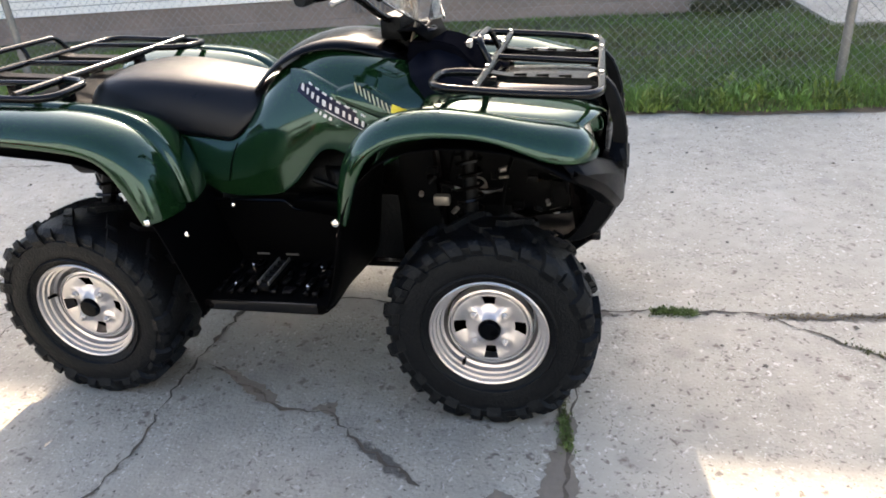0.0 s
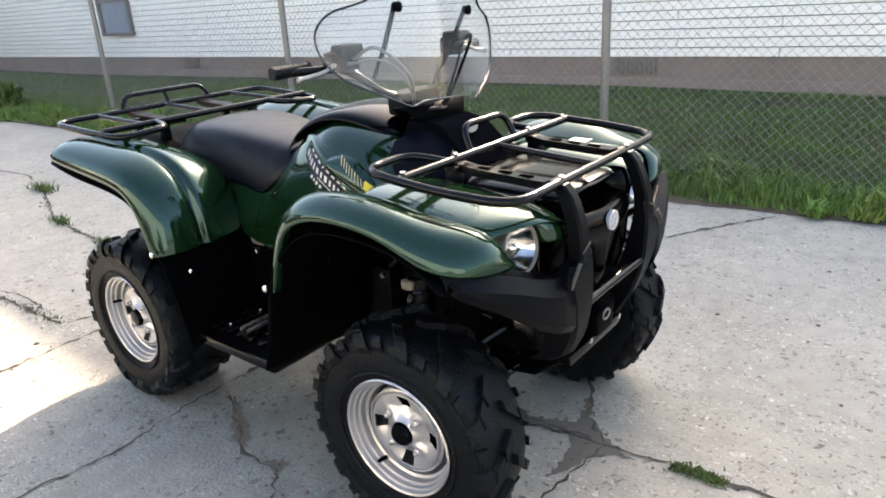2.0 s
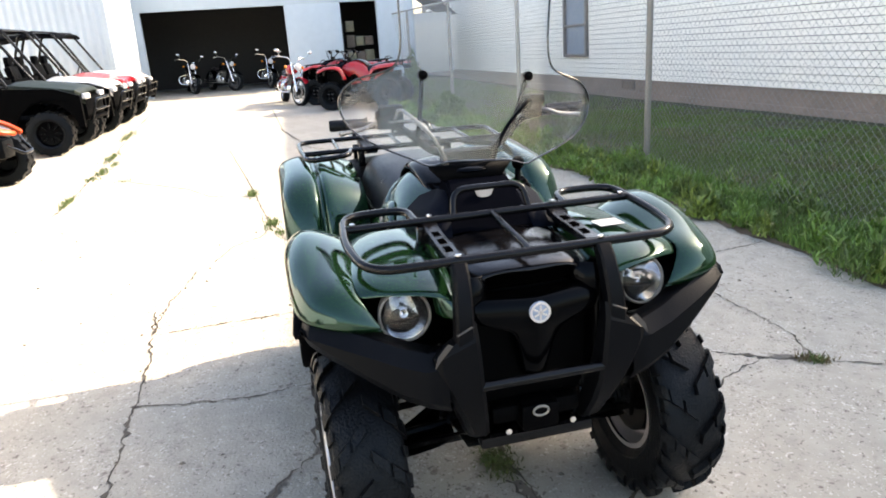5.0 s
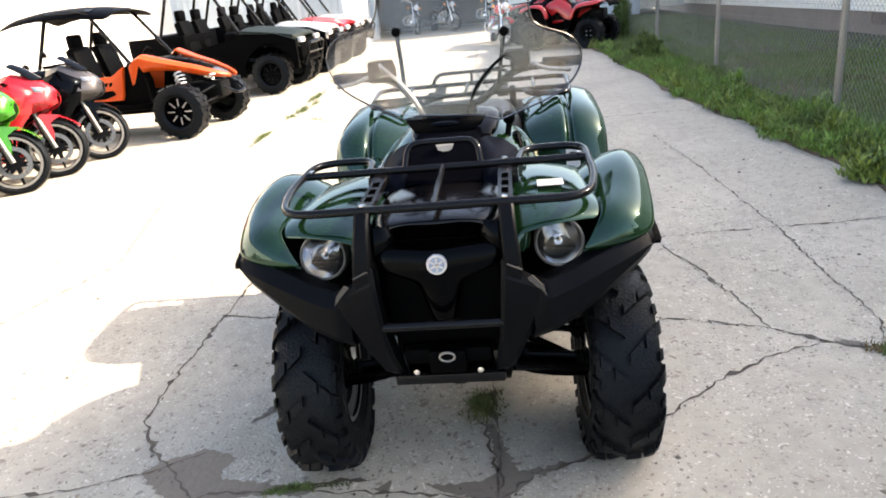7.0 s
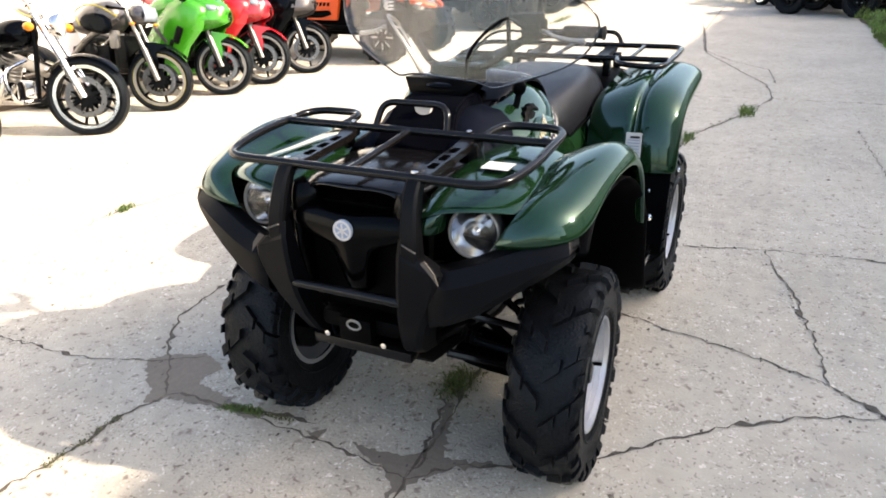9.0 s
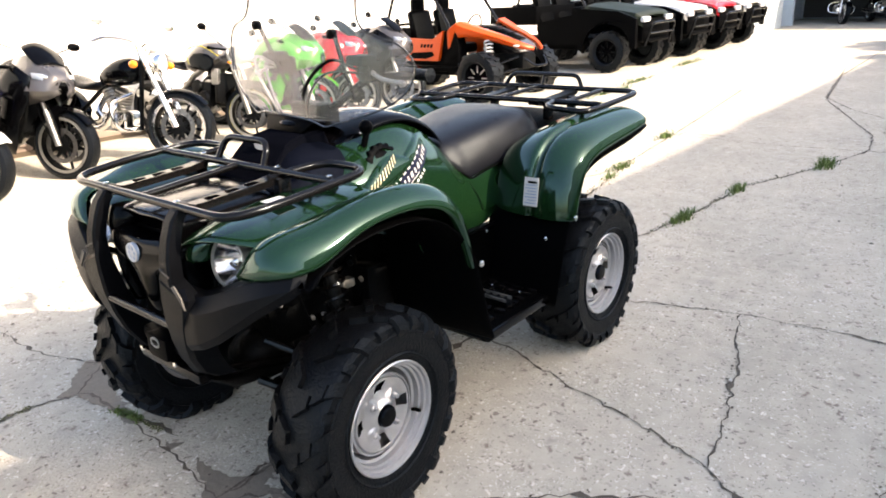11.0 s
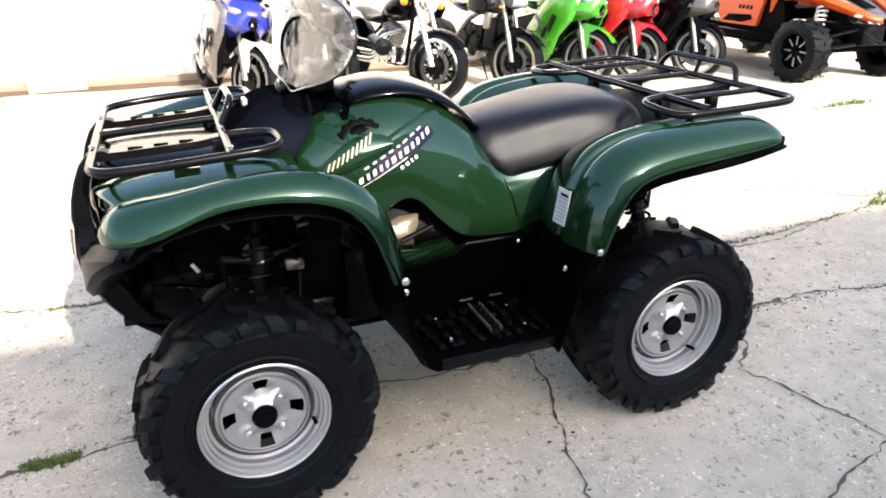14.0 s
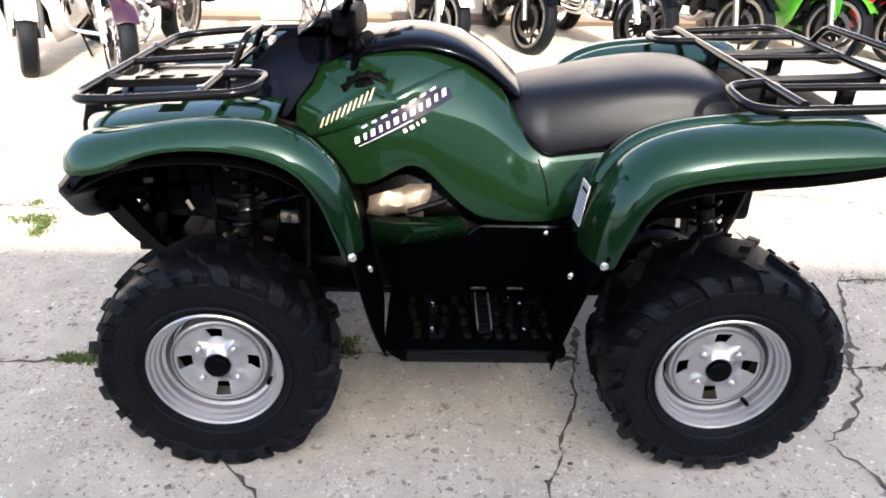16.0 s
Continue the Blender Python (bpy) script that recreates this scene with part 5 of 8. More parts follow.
    if full:   # knurled fuel cap sunk into the slope of the tank
        bm = B()
        cm = Matrix.Translation((0.248, 0.214, 0.868)) @ Matrix.Rotation(radians(16), 4, "X") @ Matrix.Diagonal((1.38, 1, 1.30, 1))
        N = 64
        rows = []
        for k in range(N):
            a = 2 * math.pi * k / N
            g = 0.004 if (k % 4) < 2 else 0.0
            rows.append([(r * math.cos(a), h, r * math.sin(a)) for r, h in ((0.048 + g, -0.012), (0.048 + g, 0.008), (0.044 + g * 0.5, 0.013), (0.038, 0.014), (0.036, 0.004))])
        loft(bm, rows + rows[:1])
        bmesh.ops.remove_doubles(bm, verts=bm.verts, dist=0.0002)
        bmesh.ops.transform(bm, matrix=cm, verts=bm.verts)
        cap = part("fuel_cap", bm, M["black"], q, "black knurled fuel cap")
        bm = B()
        lathe(bm, [(0.004, 0.037), (0.012, 0.030), (0.015, 0.015), (0.016, 0.0)], 28, "y", cm)
        part("cap_cover", bm, M["black"], cap)
        for s in (1, -1):
            bm = B()
            edge = ((0.395, 0.772, 0.806), (0.36, 0.782, 0.833), (0.32, 0.796, 0.866), (0.28, 0.812, 0.889), (0.24, 0.828, 0.900), (0.20, 0.846, 0.893), (0.175, 0.858, 0.884))
            loft(bm, [[(x, s * (body_y(x, z) + h), z) for z, h in ((lo, 0.001), (lo + 0.006, 0.012), ((lo + hi) / 2, 0.016), (hi - 0.008, 0.016), (hi, 0.004))] for x, lo, hi in edge])
            part("name_panel", bm, P, q, "raised green name panel", sub=1)
        # seams between the tank cover and the rear side panel
        for s in (1, -1):
            for a, b in (((-0.185, 0.716), (-0.205, 0.66)), ((-0.205, 0.66), (-0.215, 0.605))):
                side_decal("seam", [(a[0], a[1]), (b[0], b[1]), (b[0] + 0.0045, b[1]), (a[0] + 0.0045, a[1])], M["black"], q, s, 0.004)
        for s in (1, -1):
            bm = B()   # raised crease that runs from the name panel up to the spine
            line = ((0.205, 0.868), (0.17, 0.884), (0.13, 0.902), (0.09, 0.915), (0.05, 0.925), (0.01, 0.930))
            loft(bm, [[(x, s * (body_y(x, z + dz) + h), z + dz) for dz, h in ((-0.045, 0.0005), (-0.02, 0.005), (-0.003, 0.009), (0.003, 0.008), (0.007, 0.0))] for x, z in line])
            part("tank_crease", bm, P, q, sub=1)
    bm = B()
    ball(bm, (0.275, 0.18, 0.985), (0.021, 0.021, 0.023))
    tube(bm, [(0.275, 0.18, 0.97), (0.29, 0.17, 0.90)], 0.010, 8)
    part("shift_knob", bm, M["black"], q)
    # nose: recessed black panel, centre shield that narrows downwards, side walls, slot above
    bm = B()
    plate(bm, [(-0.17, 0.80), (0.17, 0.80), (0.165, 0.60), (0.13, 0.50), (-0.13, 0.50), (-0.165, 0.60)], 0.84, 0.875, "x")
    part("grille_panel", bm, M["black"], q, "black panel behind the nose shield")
    bm = B()
    rows = ((0.885, 0.800, 0.165, 0.002), (0.915, 0.801, 0.172, 0.003), (0.934, 0.792, 0.175, 0.005), (0.943, 0.770, 0.175, 0.008), (0.946, 0.748, 0.168, 0.010), (0.946, 0.732, 0.140, 0.010), (0.944, 0.712, 0.080, 0.008), (0.941, 0.69, 0.055, 0.006), (0.936, 0.64, 0.044, 0.005), (0.930, 0.60, 0.035, 0.004), (0.915, 0.575, 0.030, 0.004))
    loft(bm, [[(x - 0.055, -w * 1.04, z), (x - 0.016, -w, z), (x - 0.006, -w * 0.8, z), (x, -w * 0.4, z - 0.004 * (z > 0.8)), (x + c, 0, z - 0.016 * (z > 0.8)), (x, w * 0.4, z), (x - 0.006, w * 0.8, z), (x - 0.016, w, z), (x - 0.055, w * 1.04, z)] for x, z, w, c in rows])
    part("nose_shield", bm, M["nose"], q, "glossy black nose shield", sub=2, thick=0.004)
    # black sheet that fills the slot with painted shade
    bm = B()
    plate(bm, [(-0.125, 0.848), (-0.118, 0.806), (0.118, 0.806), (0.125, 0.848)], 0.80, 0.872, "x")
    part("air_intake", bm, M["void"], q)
    for s in (1, -1):
        bm = B()   # wall beside the slot and the shield
        loft(bm, [[(0.84, s * 0.176, z), (x - 0.006, s * 0.172, z), (x, s * 0.164, z), (x - 0.012, s * w, z), (0.85, s * (w - 0.004), z)] for x, z, w in ((0.915, 0.852, 0.112), (0.928, 0.825, 0.100), (0.934, 0.797, 0.098), (0.930, 0.78, 0.140), (0.928, 0.74, 0.148), (0.928, 0.68, 0.150), (0.918, 0.62, 0.150), (0.90, 0.56, 0.145))])
        part("nose_wall", bm, M["nose"], q, sub=1, thick=0.003)
    if full:
        bm = B()
        lathe(bm, [(0.950, 0.0), (0.955, 0.026), (0.961, 0.026), (0.964, 0.022), (0.964, 0.0)], 28, "x", Matrix.Translation((-0.008, 0, 0.758)))
        badge = part("badge", bm, M["printblue"], q, "round blue and silver badge")
        bm = B()
        lathe(bm, [(0.964, 0.026), (0.9665, 0.025), (0.9665, 0.021), (0.964, 0.020)], 28, "x", Matrix.Translation((-0.008, 0, 0.758)))
        part("badge_ring", bm, M["white"], badge)
        for k in range(3):
            bm = B()
            box(bm, (0.9572, 0, 0.758), (0.002, 0.0045, 0.036), 0, Matrix.Translation((0, 0, 0.758)) @ Matrix.Rotation(k * math.pi / 3, 4, "X") @ Matrix.Translation((0, 0, -0.758)))
            part("spoke", bm, M["white"], badge)
        bm = B()
        plate(bm, [(-0.026, 0.966), (0.026, 0.966), (0.02, 0.951), (0.008, 0.946), (-0.008, 0.946), (-0.02, 0.951)], 0.515, 0.527, "x")
        part("pod_badge", bm, M["white"], q, "small pale badge")
    # bumper: blade uprights, broad lower pillars with swept wings, cross tube, skid plate
    for s in (1, -1):
        bm = B()
        blade = ((0.883, 0.902, 0.160, 0.198, 0.016), (0.913, 0.893, 0.161, 0.199, 0.020), (0.935, 0.868, 0.162, 0.200, 0.024), (0.952, 0.83, 0.163, 0.203, 0.026), (0.966, 0.785, 0.165, 0.208, 0.028), (0.972, 0.735, 0.166, 0.212, 0.030), (0.970, 0.70, 0.166, 0.212, 0.030))
        loft(bm, [[(x - dp, s * a, z - 0.008), (x + 0.002, s * a, z), (x + 0.008, s * (a + 0.006), z), (x + 0.008, s * (b - 0.006), z), (x + 0.002, s * b, z), (x - dp, s * b, z - 0.008)] for x, z, a, b, dp in blade], closed=True, cap=True)
        up = part("bumper_upright", bm, M["satin"], q, angle=25)
        bm = B()
        pillar = ((0.972, 0.765, 0.712, 0.160, 0.236, 0.03), (0.982, 0.725, 0.690, 0.157, 0.262, 0.04), (0.984, 0.68, 0.66, 0.154, 0.262, 0.05), (0.982, 0.62, 0.61, 0.150, 0.245, 0.06), (0.972, 0.56, 0.555, 0.144, 0.222, 0.07), (0.954, 0.50, 0.50, 0.136, 0.198, 0.07), (0.922, 0.44, 0.44, 0.126, 0.178, 0.07), (0.877, 0.405, 0.405, 0.118, 0.165, 0.06), (0.802, 0.385, 0.385, 0.112, 0.155, 0.05))
        loft(bm, [[(x - dp, s * a, za - 0.006), (x - 0.006, s * a, za), (x, s * (a + 0.010), za - 0.003), (x - 0.003, s * (b - 0.014), zb), (x - 0.014, s * b, zb), (x - dp - 0.01, s * (b + 0.004), zb - 0.01)] for x, za, zb, a, b, dp in pillar], closed=True, cap=True)
        part("bumper_pillar", bm, M["satin"], q, angle=22)
        bm = B()
        wing = [(0.978, 0.235, 0.548, 0.700), (0.972, 0.285, 0.562, 0.696), (0.962, 0.345, 0.592, 0.716), (0.946, 0.405, 0.634, 0.742), (0.926, 0.460, 0.674, 0.762), (0.902, 0.508, 0.705, 0.778), (0.878, 0.538, 0.726, 0.785), (0.850, 0.552, 0.744, 0.787)]
        loft(bm, [[(x - 0.06, s * (y - 0.03), lo + 0.004), (x - 0.012, s * (y - 0.004), lo), (x, s * y, lo + 0.022), (x - 0.002, s * (y - 0.001), hi - 0.036), (x - 0.030, s * (y - 0.012), hi - 0.003), (x - 0.06, s * (y - 0.032), hi)] for x, y, lo, hi in wing])
        part("bumper_wing", bm, M["satin"], q, angle=24, thick=0.006)
        # thin pale plate that stands for a highlight on the wing's edge
        bm = B()
        plate(bm, [(0.222, 0.722), (0.252, 0.690), (0.266, 0.672), (0.258, 0.700), (0.234, 0.728)], 0.980, 0.9845, "x")
        for v in bm.verts:
            v.co.y *= s
        part("edge_glint", bm, M["scuffed"], q, "painted highlight on the bumper edge")
        # thin pale line that stands for a highlight on the upright
        bm = B()
        tube(bm, [(0.957, s * 0.165, 0.752), (0.979, s * 0.175, 0.758), (0.979, s * 0.21, 0.742)], 0.0025, 6)
        part("glint_line", bm, M["scuffed"], up)
        bm = B()   # stay from the bumper back to the frame
        tube(bm, [(0.865, s * 0.36, 0.67), (0.80, s * 0.24, 0.63), (0.74, s * 0.15, 0.60)], 0.011, 8)
        part("bumper_stay", bm, M["tube"], q)
    bm = B()
    tube(bm, [(0.965, -0.155, 0.597), (0.965, 0.155, 0.597)], 0.0125, 10)
    part("cross_bar", bm, M["tube"], q)
    bm = B()
    box(bm, (0.895, 0, 0.41), (0.05, 0.30, 0.03), 0.008)
    part("cross_bar", bm, M["tube"], q)
    bm = B()
    loft(bm, [[(0.90, -0.14, 0.40), (0.90, 0.14, 0.40)], [(0.82, -0.16, 0.345), (0.82, 0.16, 0.345)], [(0.4, -0.18, 0.29), (0.4, 0.18, 0.29)], [(-0.5, -0.16, 0.28), (-0.5, 0.16, 0.28)]])
    part("skid_plate", bm, M["dark"], q, thick=0.006)
    bm = B()
    box(bm, (0.91, 0.0, 0.475), (0.07, 0.10, 0.07), 0.012)
    box(bm, (0.89, 0.0, 0.48), (0.06, 0.24, 0.05), 0.02)
    part("winch_box", bm, M["black"], q)
    for s in (1, -1):
        bm = B()
        lathe(bm, [(0, 0.008), (0.006, 0.008), (0.008, 0.0)], 10, "x", Matrix.Translation((0.94, s * 0.085, 0.45)))
        part("bolt", bm, M["chrome"], q)
        bm = B()   # broad guard under the suspension arms
        loft(bm, [[(0.76, s * 0.16, 0.335), (0.64, s * 0.16, 0.315), (0.50, s * 0.16, 0.325)], [(0.72, s * 0.28, 0.285), (0.63, s * 0.28, 0.275), (0.54, s * 0.28, 0.285)], [(0.66, s * 0.40, 0.245), (0.62, s * 0.40, 0.235), (0.58, s * 0.40, 0.245)]])
        part("arm_guard", bm, M["black"], q, sub=1, thick=0.006)
    # black sheet behind the bumper, standing for the shade there
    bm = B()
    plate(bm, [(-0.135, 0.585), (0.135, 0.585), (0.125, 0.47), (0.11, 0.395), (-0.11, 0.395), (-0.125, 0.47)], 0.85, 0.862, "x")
    part("lower_shade_sheet", bm, M["void"], q)
    bm = B()
    tube(bm, [(0.945, 0.02 * math.cos(t), 0.492 + 0.013 * math.sin(t)) for t in [2 * math.pi * k / 12 for k in range(12)]], 0.0032, 6, closed=True)
    part("tow_eye", bm, M["galv"], q, "dull steel eye")
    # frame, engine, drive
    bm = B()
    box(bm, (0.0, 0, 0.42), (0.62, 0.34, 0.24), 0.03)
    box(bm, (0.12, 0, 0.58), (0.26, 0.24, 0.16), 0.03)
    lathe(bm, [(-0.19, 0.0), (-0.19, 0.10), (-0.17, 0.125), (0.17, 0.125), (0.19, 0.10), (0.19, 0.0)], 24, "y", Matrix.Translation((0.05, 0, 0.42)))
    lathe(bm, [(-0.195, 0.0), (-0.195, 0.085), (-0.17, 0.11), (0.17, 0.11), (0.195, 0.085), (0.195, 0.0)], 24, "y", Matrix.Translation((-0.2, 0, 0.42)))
    part("engine", bm, M["dark"], q, "near-black engine block")
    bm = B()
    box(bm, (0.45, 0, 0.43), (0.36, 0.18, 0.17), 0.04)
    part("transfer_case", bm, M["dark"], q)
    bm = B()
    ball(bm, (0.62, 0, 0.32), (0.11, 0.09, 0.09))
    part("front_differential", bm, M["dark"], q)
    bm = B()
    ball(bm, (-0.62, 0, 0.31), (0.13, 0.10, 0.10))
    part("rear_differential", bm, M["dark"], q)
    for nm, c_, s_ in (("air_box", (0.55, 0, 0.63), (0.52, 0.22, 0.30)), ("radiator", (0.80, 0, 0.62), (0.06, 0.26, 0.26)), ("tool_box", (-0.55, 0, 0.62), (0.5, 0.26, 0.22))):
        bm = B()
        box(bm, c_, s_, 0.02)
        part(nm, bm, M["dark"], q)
    if full:
        for s in (1, -1):
            bm = B()
            tube(bm, fillet([(0.86, s * 0.13, 0.40), (0.45, s * 0.15, 0.30), (-0.5, s * 0.15, 0.30), (-0.72, s * 0.14, 0.45), (-0.80, s * 0.14, 0.76)], 0.06), 0.016, 8)
            tube(bm, fillet([(0.88, s * 0.13, 0.80), (0.55, s * 0.13, 0.78), (0.2, s * 0.12, 0.70), (-0.5, s * 0.13, 0.74), (-0.95, s * 0.14, 0.82)], 0.06), 0.016, 8)
            tube(bm, [(0.86, s * 0.13, 0.42), (0.80, s * 0.13, 0.80)], 0.016, 8)
            tube(bm, [(0.45, s * 0.14, 0.30), (0.42, s * 0.13, 0.78)], 0.014, 8)
            part("frame_tube", bm, M["tube"], q)
            for x, sg in ((0.62, 1), (-0.62, -1)):
                bm = B()
                for dx in (0.13, -0.11):
                    tube(bm, [(x + dx, s * 0.15, 0.34), (x, s * 0.40, 0.25)], 0.013, 8)
                    tube(bm, [(x + dx * 0.8, s * 0.17, 0.46), (x - 0.01, s * 0.39, 0.375)], 0.011, 8)
                box(bm, (x, s * 0.41, 0.30), (0.05, 0.05, 0.16), 0.012)
                part("suspension_arm", bm, M["tube"], q)
                bm = B()
                tube(bm, [(x, s * 0.10, 0.32), (x, s * 0.14, 0.315), (x, s * 0.42, 0.29)], 0.012, 8)
                for j in range(5):
                    lathe(bm, [(-0.006, 0.02), (0, 0.034 - 0.003 * j), (0.006, 0.02)], 14, "y", Matrix.Translation((x, s * (0.13 + 0.014 * j), 0.316)))
                    lathe(bm, [(-0.006, 0.02), (0, 0.036 - 0.003 * j), (0.006, 0.02)], 14, "y", Matrix.Translation((x, s * (0.40 - 0.014 * j), 0.292)))
                part("half_shaft", bm, M["rubber"], q)
                a, b = ((x - 0.05, s * 0.36, 0.34), (x - 0.07, s * 0.26, 0.74)) if sg > 0 else ((x - 0.02, s * 0.36, 0.34), (x + 0.04, s * 0.28, 0.74))
                bm = B()
                tube(bm, [a, b], 0.013, 8)
                va, vb = Vector(a), Vector(b)
                tube(bm, [va.lerp(vb, 0.5), vb], 0.022, 10)
                shock = part("shock_absorber", bm, M["dark"], q)
                bm = B()
                coil(bm, va.lerp(vb, 0.12), va.lerp(vb, 0.9), 0.036, 0.0055, 9)
                part("spring", bm, M["tube"], shock, "black coil spring")
            bm = B()
            lathe(bm, [(0, 0.0), (0, 0.028), (0.01, 0.03), (0.014, 0.0)], 18, "y", Matrix.Translation((0.56, s * 0.18, 0.58)) @ Matrix.Diagonal((1, s, 1, 1)))
            part("horn_disc", bm, M["alu"], q, "dull metal disc")
            bm = B()
            tube(bm, smooth_path([(0.70, s * 0.16, 0.74), (0.66, s * 0.24, 0.66), (0.64, s * 0.30, 0.50), (0.63, s * 0.38, 0.36)], 5), 0.005, 6)
            tube(bm, smooth_path([(0.5, s * 0.16, 0.72), (0.48, s * 0.22, 0.60), (0.52, s * 0.24, 0.45), (0.6, s * 0.37, 0.34)], 5), 0.004, 6)
            part("brake_hose", bm, M["black"], q)
            rnd = random.Random(21 if s > 0 else 22)
            for k in range(14):   # clamps, unions and bolt heads that catch the light
                c_ = Vector((rnd.uniform(0.40, 0.80), s * rnd.uniform(0.20, 0.30), rnd.uniform(0.45, 0.74)))
                bm = B()
                tube(bm, [c_, c_ + Vector((rnd.uniform(-0.03, 0.03), s * 0.012, rnd.uniform(-0.02, 0.02)))], rnd.uniform(0.004, 0.009), 8)
                part("fitting", bm, M["alu"] if k % 3 else M["dark"], q)
            bm = B()
            tube(bm, smooth_path([(0.42, s * 0.22, 0.62), (0.52, s * 0.26, 0.60), (0.60, s * 0.24, 0.585), (0.66, s * 0.25, 0.60)], 4), 0.010, 8)
            part("coolant_hose", bm, M["tube"], q)
            bm = B()
            box(bm, (0.46, s * 0.24, 0.555), (0.05, 0.03, 0.03), 0.008)
            part("regulator", bm, M["galv"], q)
            for x, z in ((0.72, 0.60), (0.68, 0.52), (0.5, 0.66), (0.46, 0.56), (0.42, 0.62)):
                bm = B()
                box(bm, (x, s * 0.17, z), (0.03, 0.02, 0.022), 0.004)
                part("bracket", bm, M["dark"], q)
        bm = B()
        lathe(bm, [(-0.22, 0.0), (-0.22, 0.045), (-0.2, 0.055), (0.2, 0.055), (0.22, 0.04), (0.22, 0.0)], 20, "x", Matrix.Translation((-0.66, -0.08, 0.62)))
        part("muffler", bm, M["dark"], q)
        # crumpled heat shield seen through the opening under the tank
        for s in (1, -1):
            bm = B()
            rnd = random.Random(3)
            prof = ((0.222, 0.555), (0.218, 0.585), (0.205, 0.612), (0.195, 0.64), (0.175, 0.668), (0.15, 0.69))
            loft(bm, [[(x + rnd.uniform(-0.01, 0.01) - 0.25 * (z - 0.6), s * (y + rnd.uniform(-0.009, 0.009)), z + rnd.uniform(-0.006, 0.006) + 0.25 * (0.12 - x) * (z > 0.62)) for y, z in prof[:4]] for x in (0.105, 0.13, 0.155, 0.18, 0.205, 0.25)])
            part("heat_shield", bm, M["foil"] if s > 0 else M["dark"], q, "crumpled pale metal heat shield" if s > 0 else "", thick=0.002)
            bm = B()
            loft(bm, [[(x, s * (y - 0.012), z) for y, z in prof] for x in (-0.02, 0.05, 0.122, 0.26)])
            part("shield_backing", bm, M["dark"], q, thick=0.002)
            bm = B()
            tube(bm, [(0.15, s * 0.225, 0.570), (0.05, s * 0.215, 0.600)], 0.009, 8)
            part("shield_strap", bm, M["dark"], q)
    # floor boards, side skirts, foot pegs
    for s in (1, -1):
        bm = B()
        plate(bm, [(0.20, 0.345), (0.17, 0.318), (0.15, 0.308), (-0.20, 0.308), (-0.235, 0.325), (-0.24, 0.338), (0.16, 0.338)], s * 0.25, s * 0.525)
        board_ = part("footboard", bm, M["black"], q)
        rnd = random.Random(5)
        for k in range(9):
            for j in range(4):
                bm = B()
                box(bm, (0.125 - k * 0.04 + rnd.uniform(-0.006, 0.006), s * (0.30 + 0.055 * j), 0.344), (0.020, 0.040, 0.018), 0.004, Matrix.Translation((0.125 - k * 0.04, s * 0.4, 0)) @ Matrix.Rotation(rnd.uniform(-0.25, 0.25), 4, "Z") @ Matrix.Translation((-0.125 + k * 0.04, -s * 0.4, 0)))
                part("tread", bm, M["tube"], board_)
        for x, y in ((0.085, 0.33), (0.085, 0.45), (-0.145, 0.33), (-0.145, 0.45)):
            bm = B()
            lathe(bm, [(0, 0.006), (0.006, 0.006), (0.008, 0.003), (0.008, 0.0)], 8, "z", Matrix.Translation((x, s * y, 0.352)))
            part("bolt", bm, M["chrome"], board_)
        bm = B()
        box(bm, (-0.03, s * 0.530, 0.332), (0.35, 0.014, 0.030), 0.006)
        part("board_lip", bm, M["tube"], board_)
        bm = B()
        box(bm, (-0.045, s * 0.39, 0.355), (0.035, 0.17, 0.02), 0.006)
        for k in range(5):
            box(bm, (-0.045, s * (0.33 + 0.03 * k), 0.367), (0.03, 0.008, 0.01), 0.002)
        peg = part("foot_peg", bm, M["dark"], q, "worn metal foot peg")
        for dx in (-0.017, 0.017):
            bm = B()
            box(bm, (-0.045 + dx, s * 0.39, 0.370), (0.004, 0.16, 0.012), 0.001)
            part("toothed_edge", bm, M["alu"], peg)
        bm = B()
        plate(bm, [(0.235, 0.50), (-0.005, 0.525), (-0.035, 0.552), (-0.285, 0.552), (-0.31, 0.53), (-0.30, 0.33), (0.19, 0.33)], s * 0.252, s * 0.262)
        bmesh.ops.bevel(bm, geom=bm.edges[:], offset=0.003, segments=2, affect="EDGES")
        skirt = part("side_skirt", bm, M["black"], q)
        bm = B()
        tube(bm, fillet([(0.235, s * 0.262, 0.497), (-0.005, s * 0.262, 0.521), (-0.035, s * 0.262, 0.548), (-0.285, s * 0.262, 0.548)], 0.012), 0.005, 6)
        part("skirt_rim", bm, M["gloss"], skirt)
        for x in (-0.04, -0.14):
            bm = B()
            box(bm, (x, s * 0.264, 0.362), (0.042, 0.003, 0.006), 0.001)
            part("slot_edge", bm, M["alu"], skirt)
        bm = B()
        loft(bm, [[(0.24, s * 0.245, 0.562), (0.24, s * 0.285, 0.555), (0.24, s * 0.295, 0.50)], [(0.10, s * 0.245, 0.566), (0.10, s * 0.285, 0.558), (0.10, s * 0.29, 0.515)], [(0.015, s * 0.245, 0.570), (0.0, s * 0.272, 0.55), (-0.005, s * 0.272, 0.528)]])
        part("leg_shield", bm, P if s > 0 else M["black"], q, thick=0.006)
        if full:
            bolts = [(0.256, 0.583, 0.624), (-0.284, 0.585, 0.612), (-0.213, 0.262, 0.530), (-0.237, 0.497, 0.536), (0.23, 0.50, 0.55)]
            for x, y, z in bolts:
                bm = B()
                lathe(bm, [(0, 0.010), (0.004, 0.0095), (0.007, 0.005), (0.008, 0.0)], 10, "y", Matrix.Translation((x, s * y, z)) @ Matrix.Diagonal((1, s, 1, 1)))
                part("bolt", bm, M["chrome"], q)
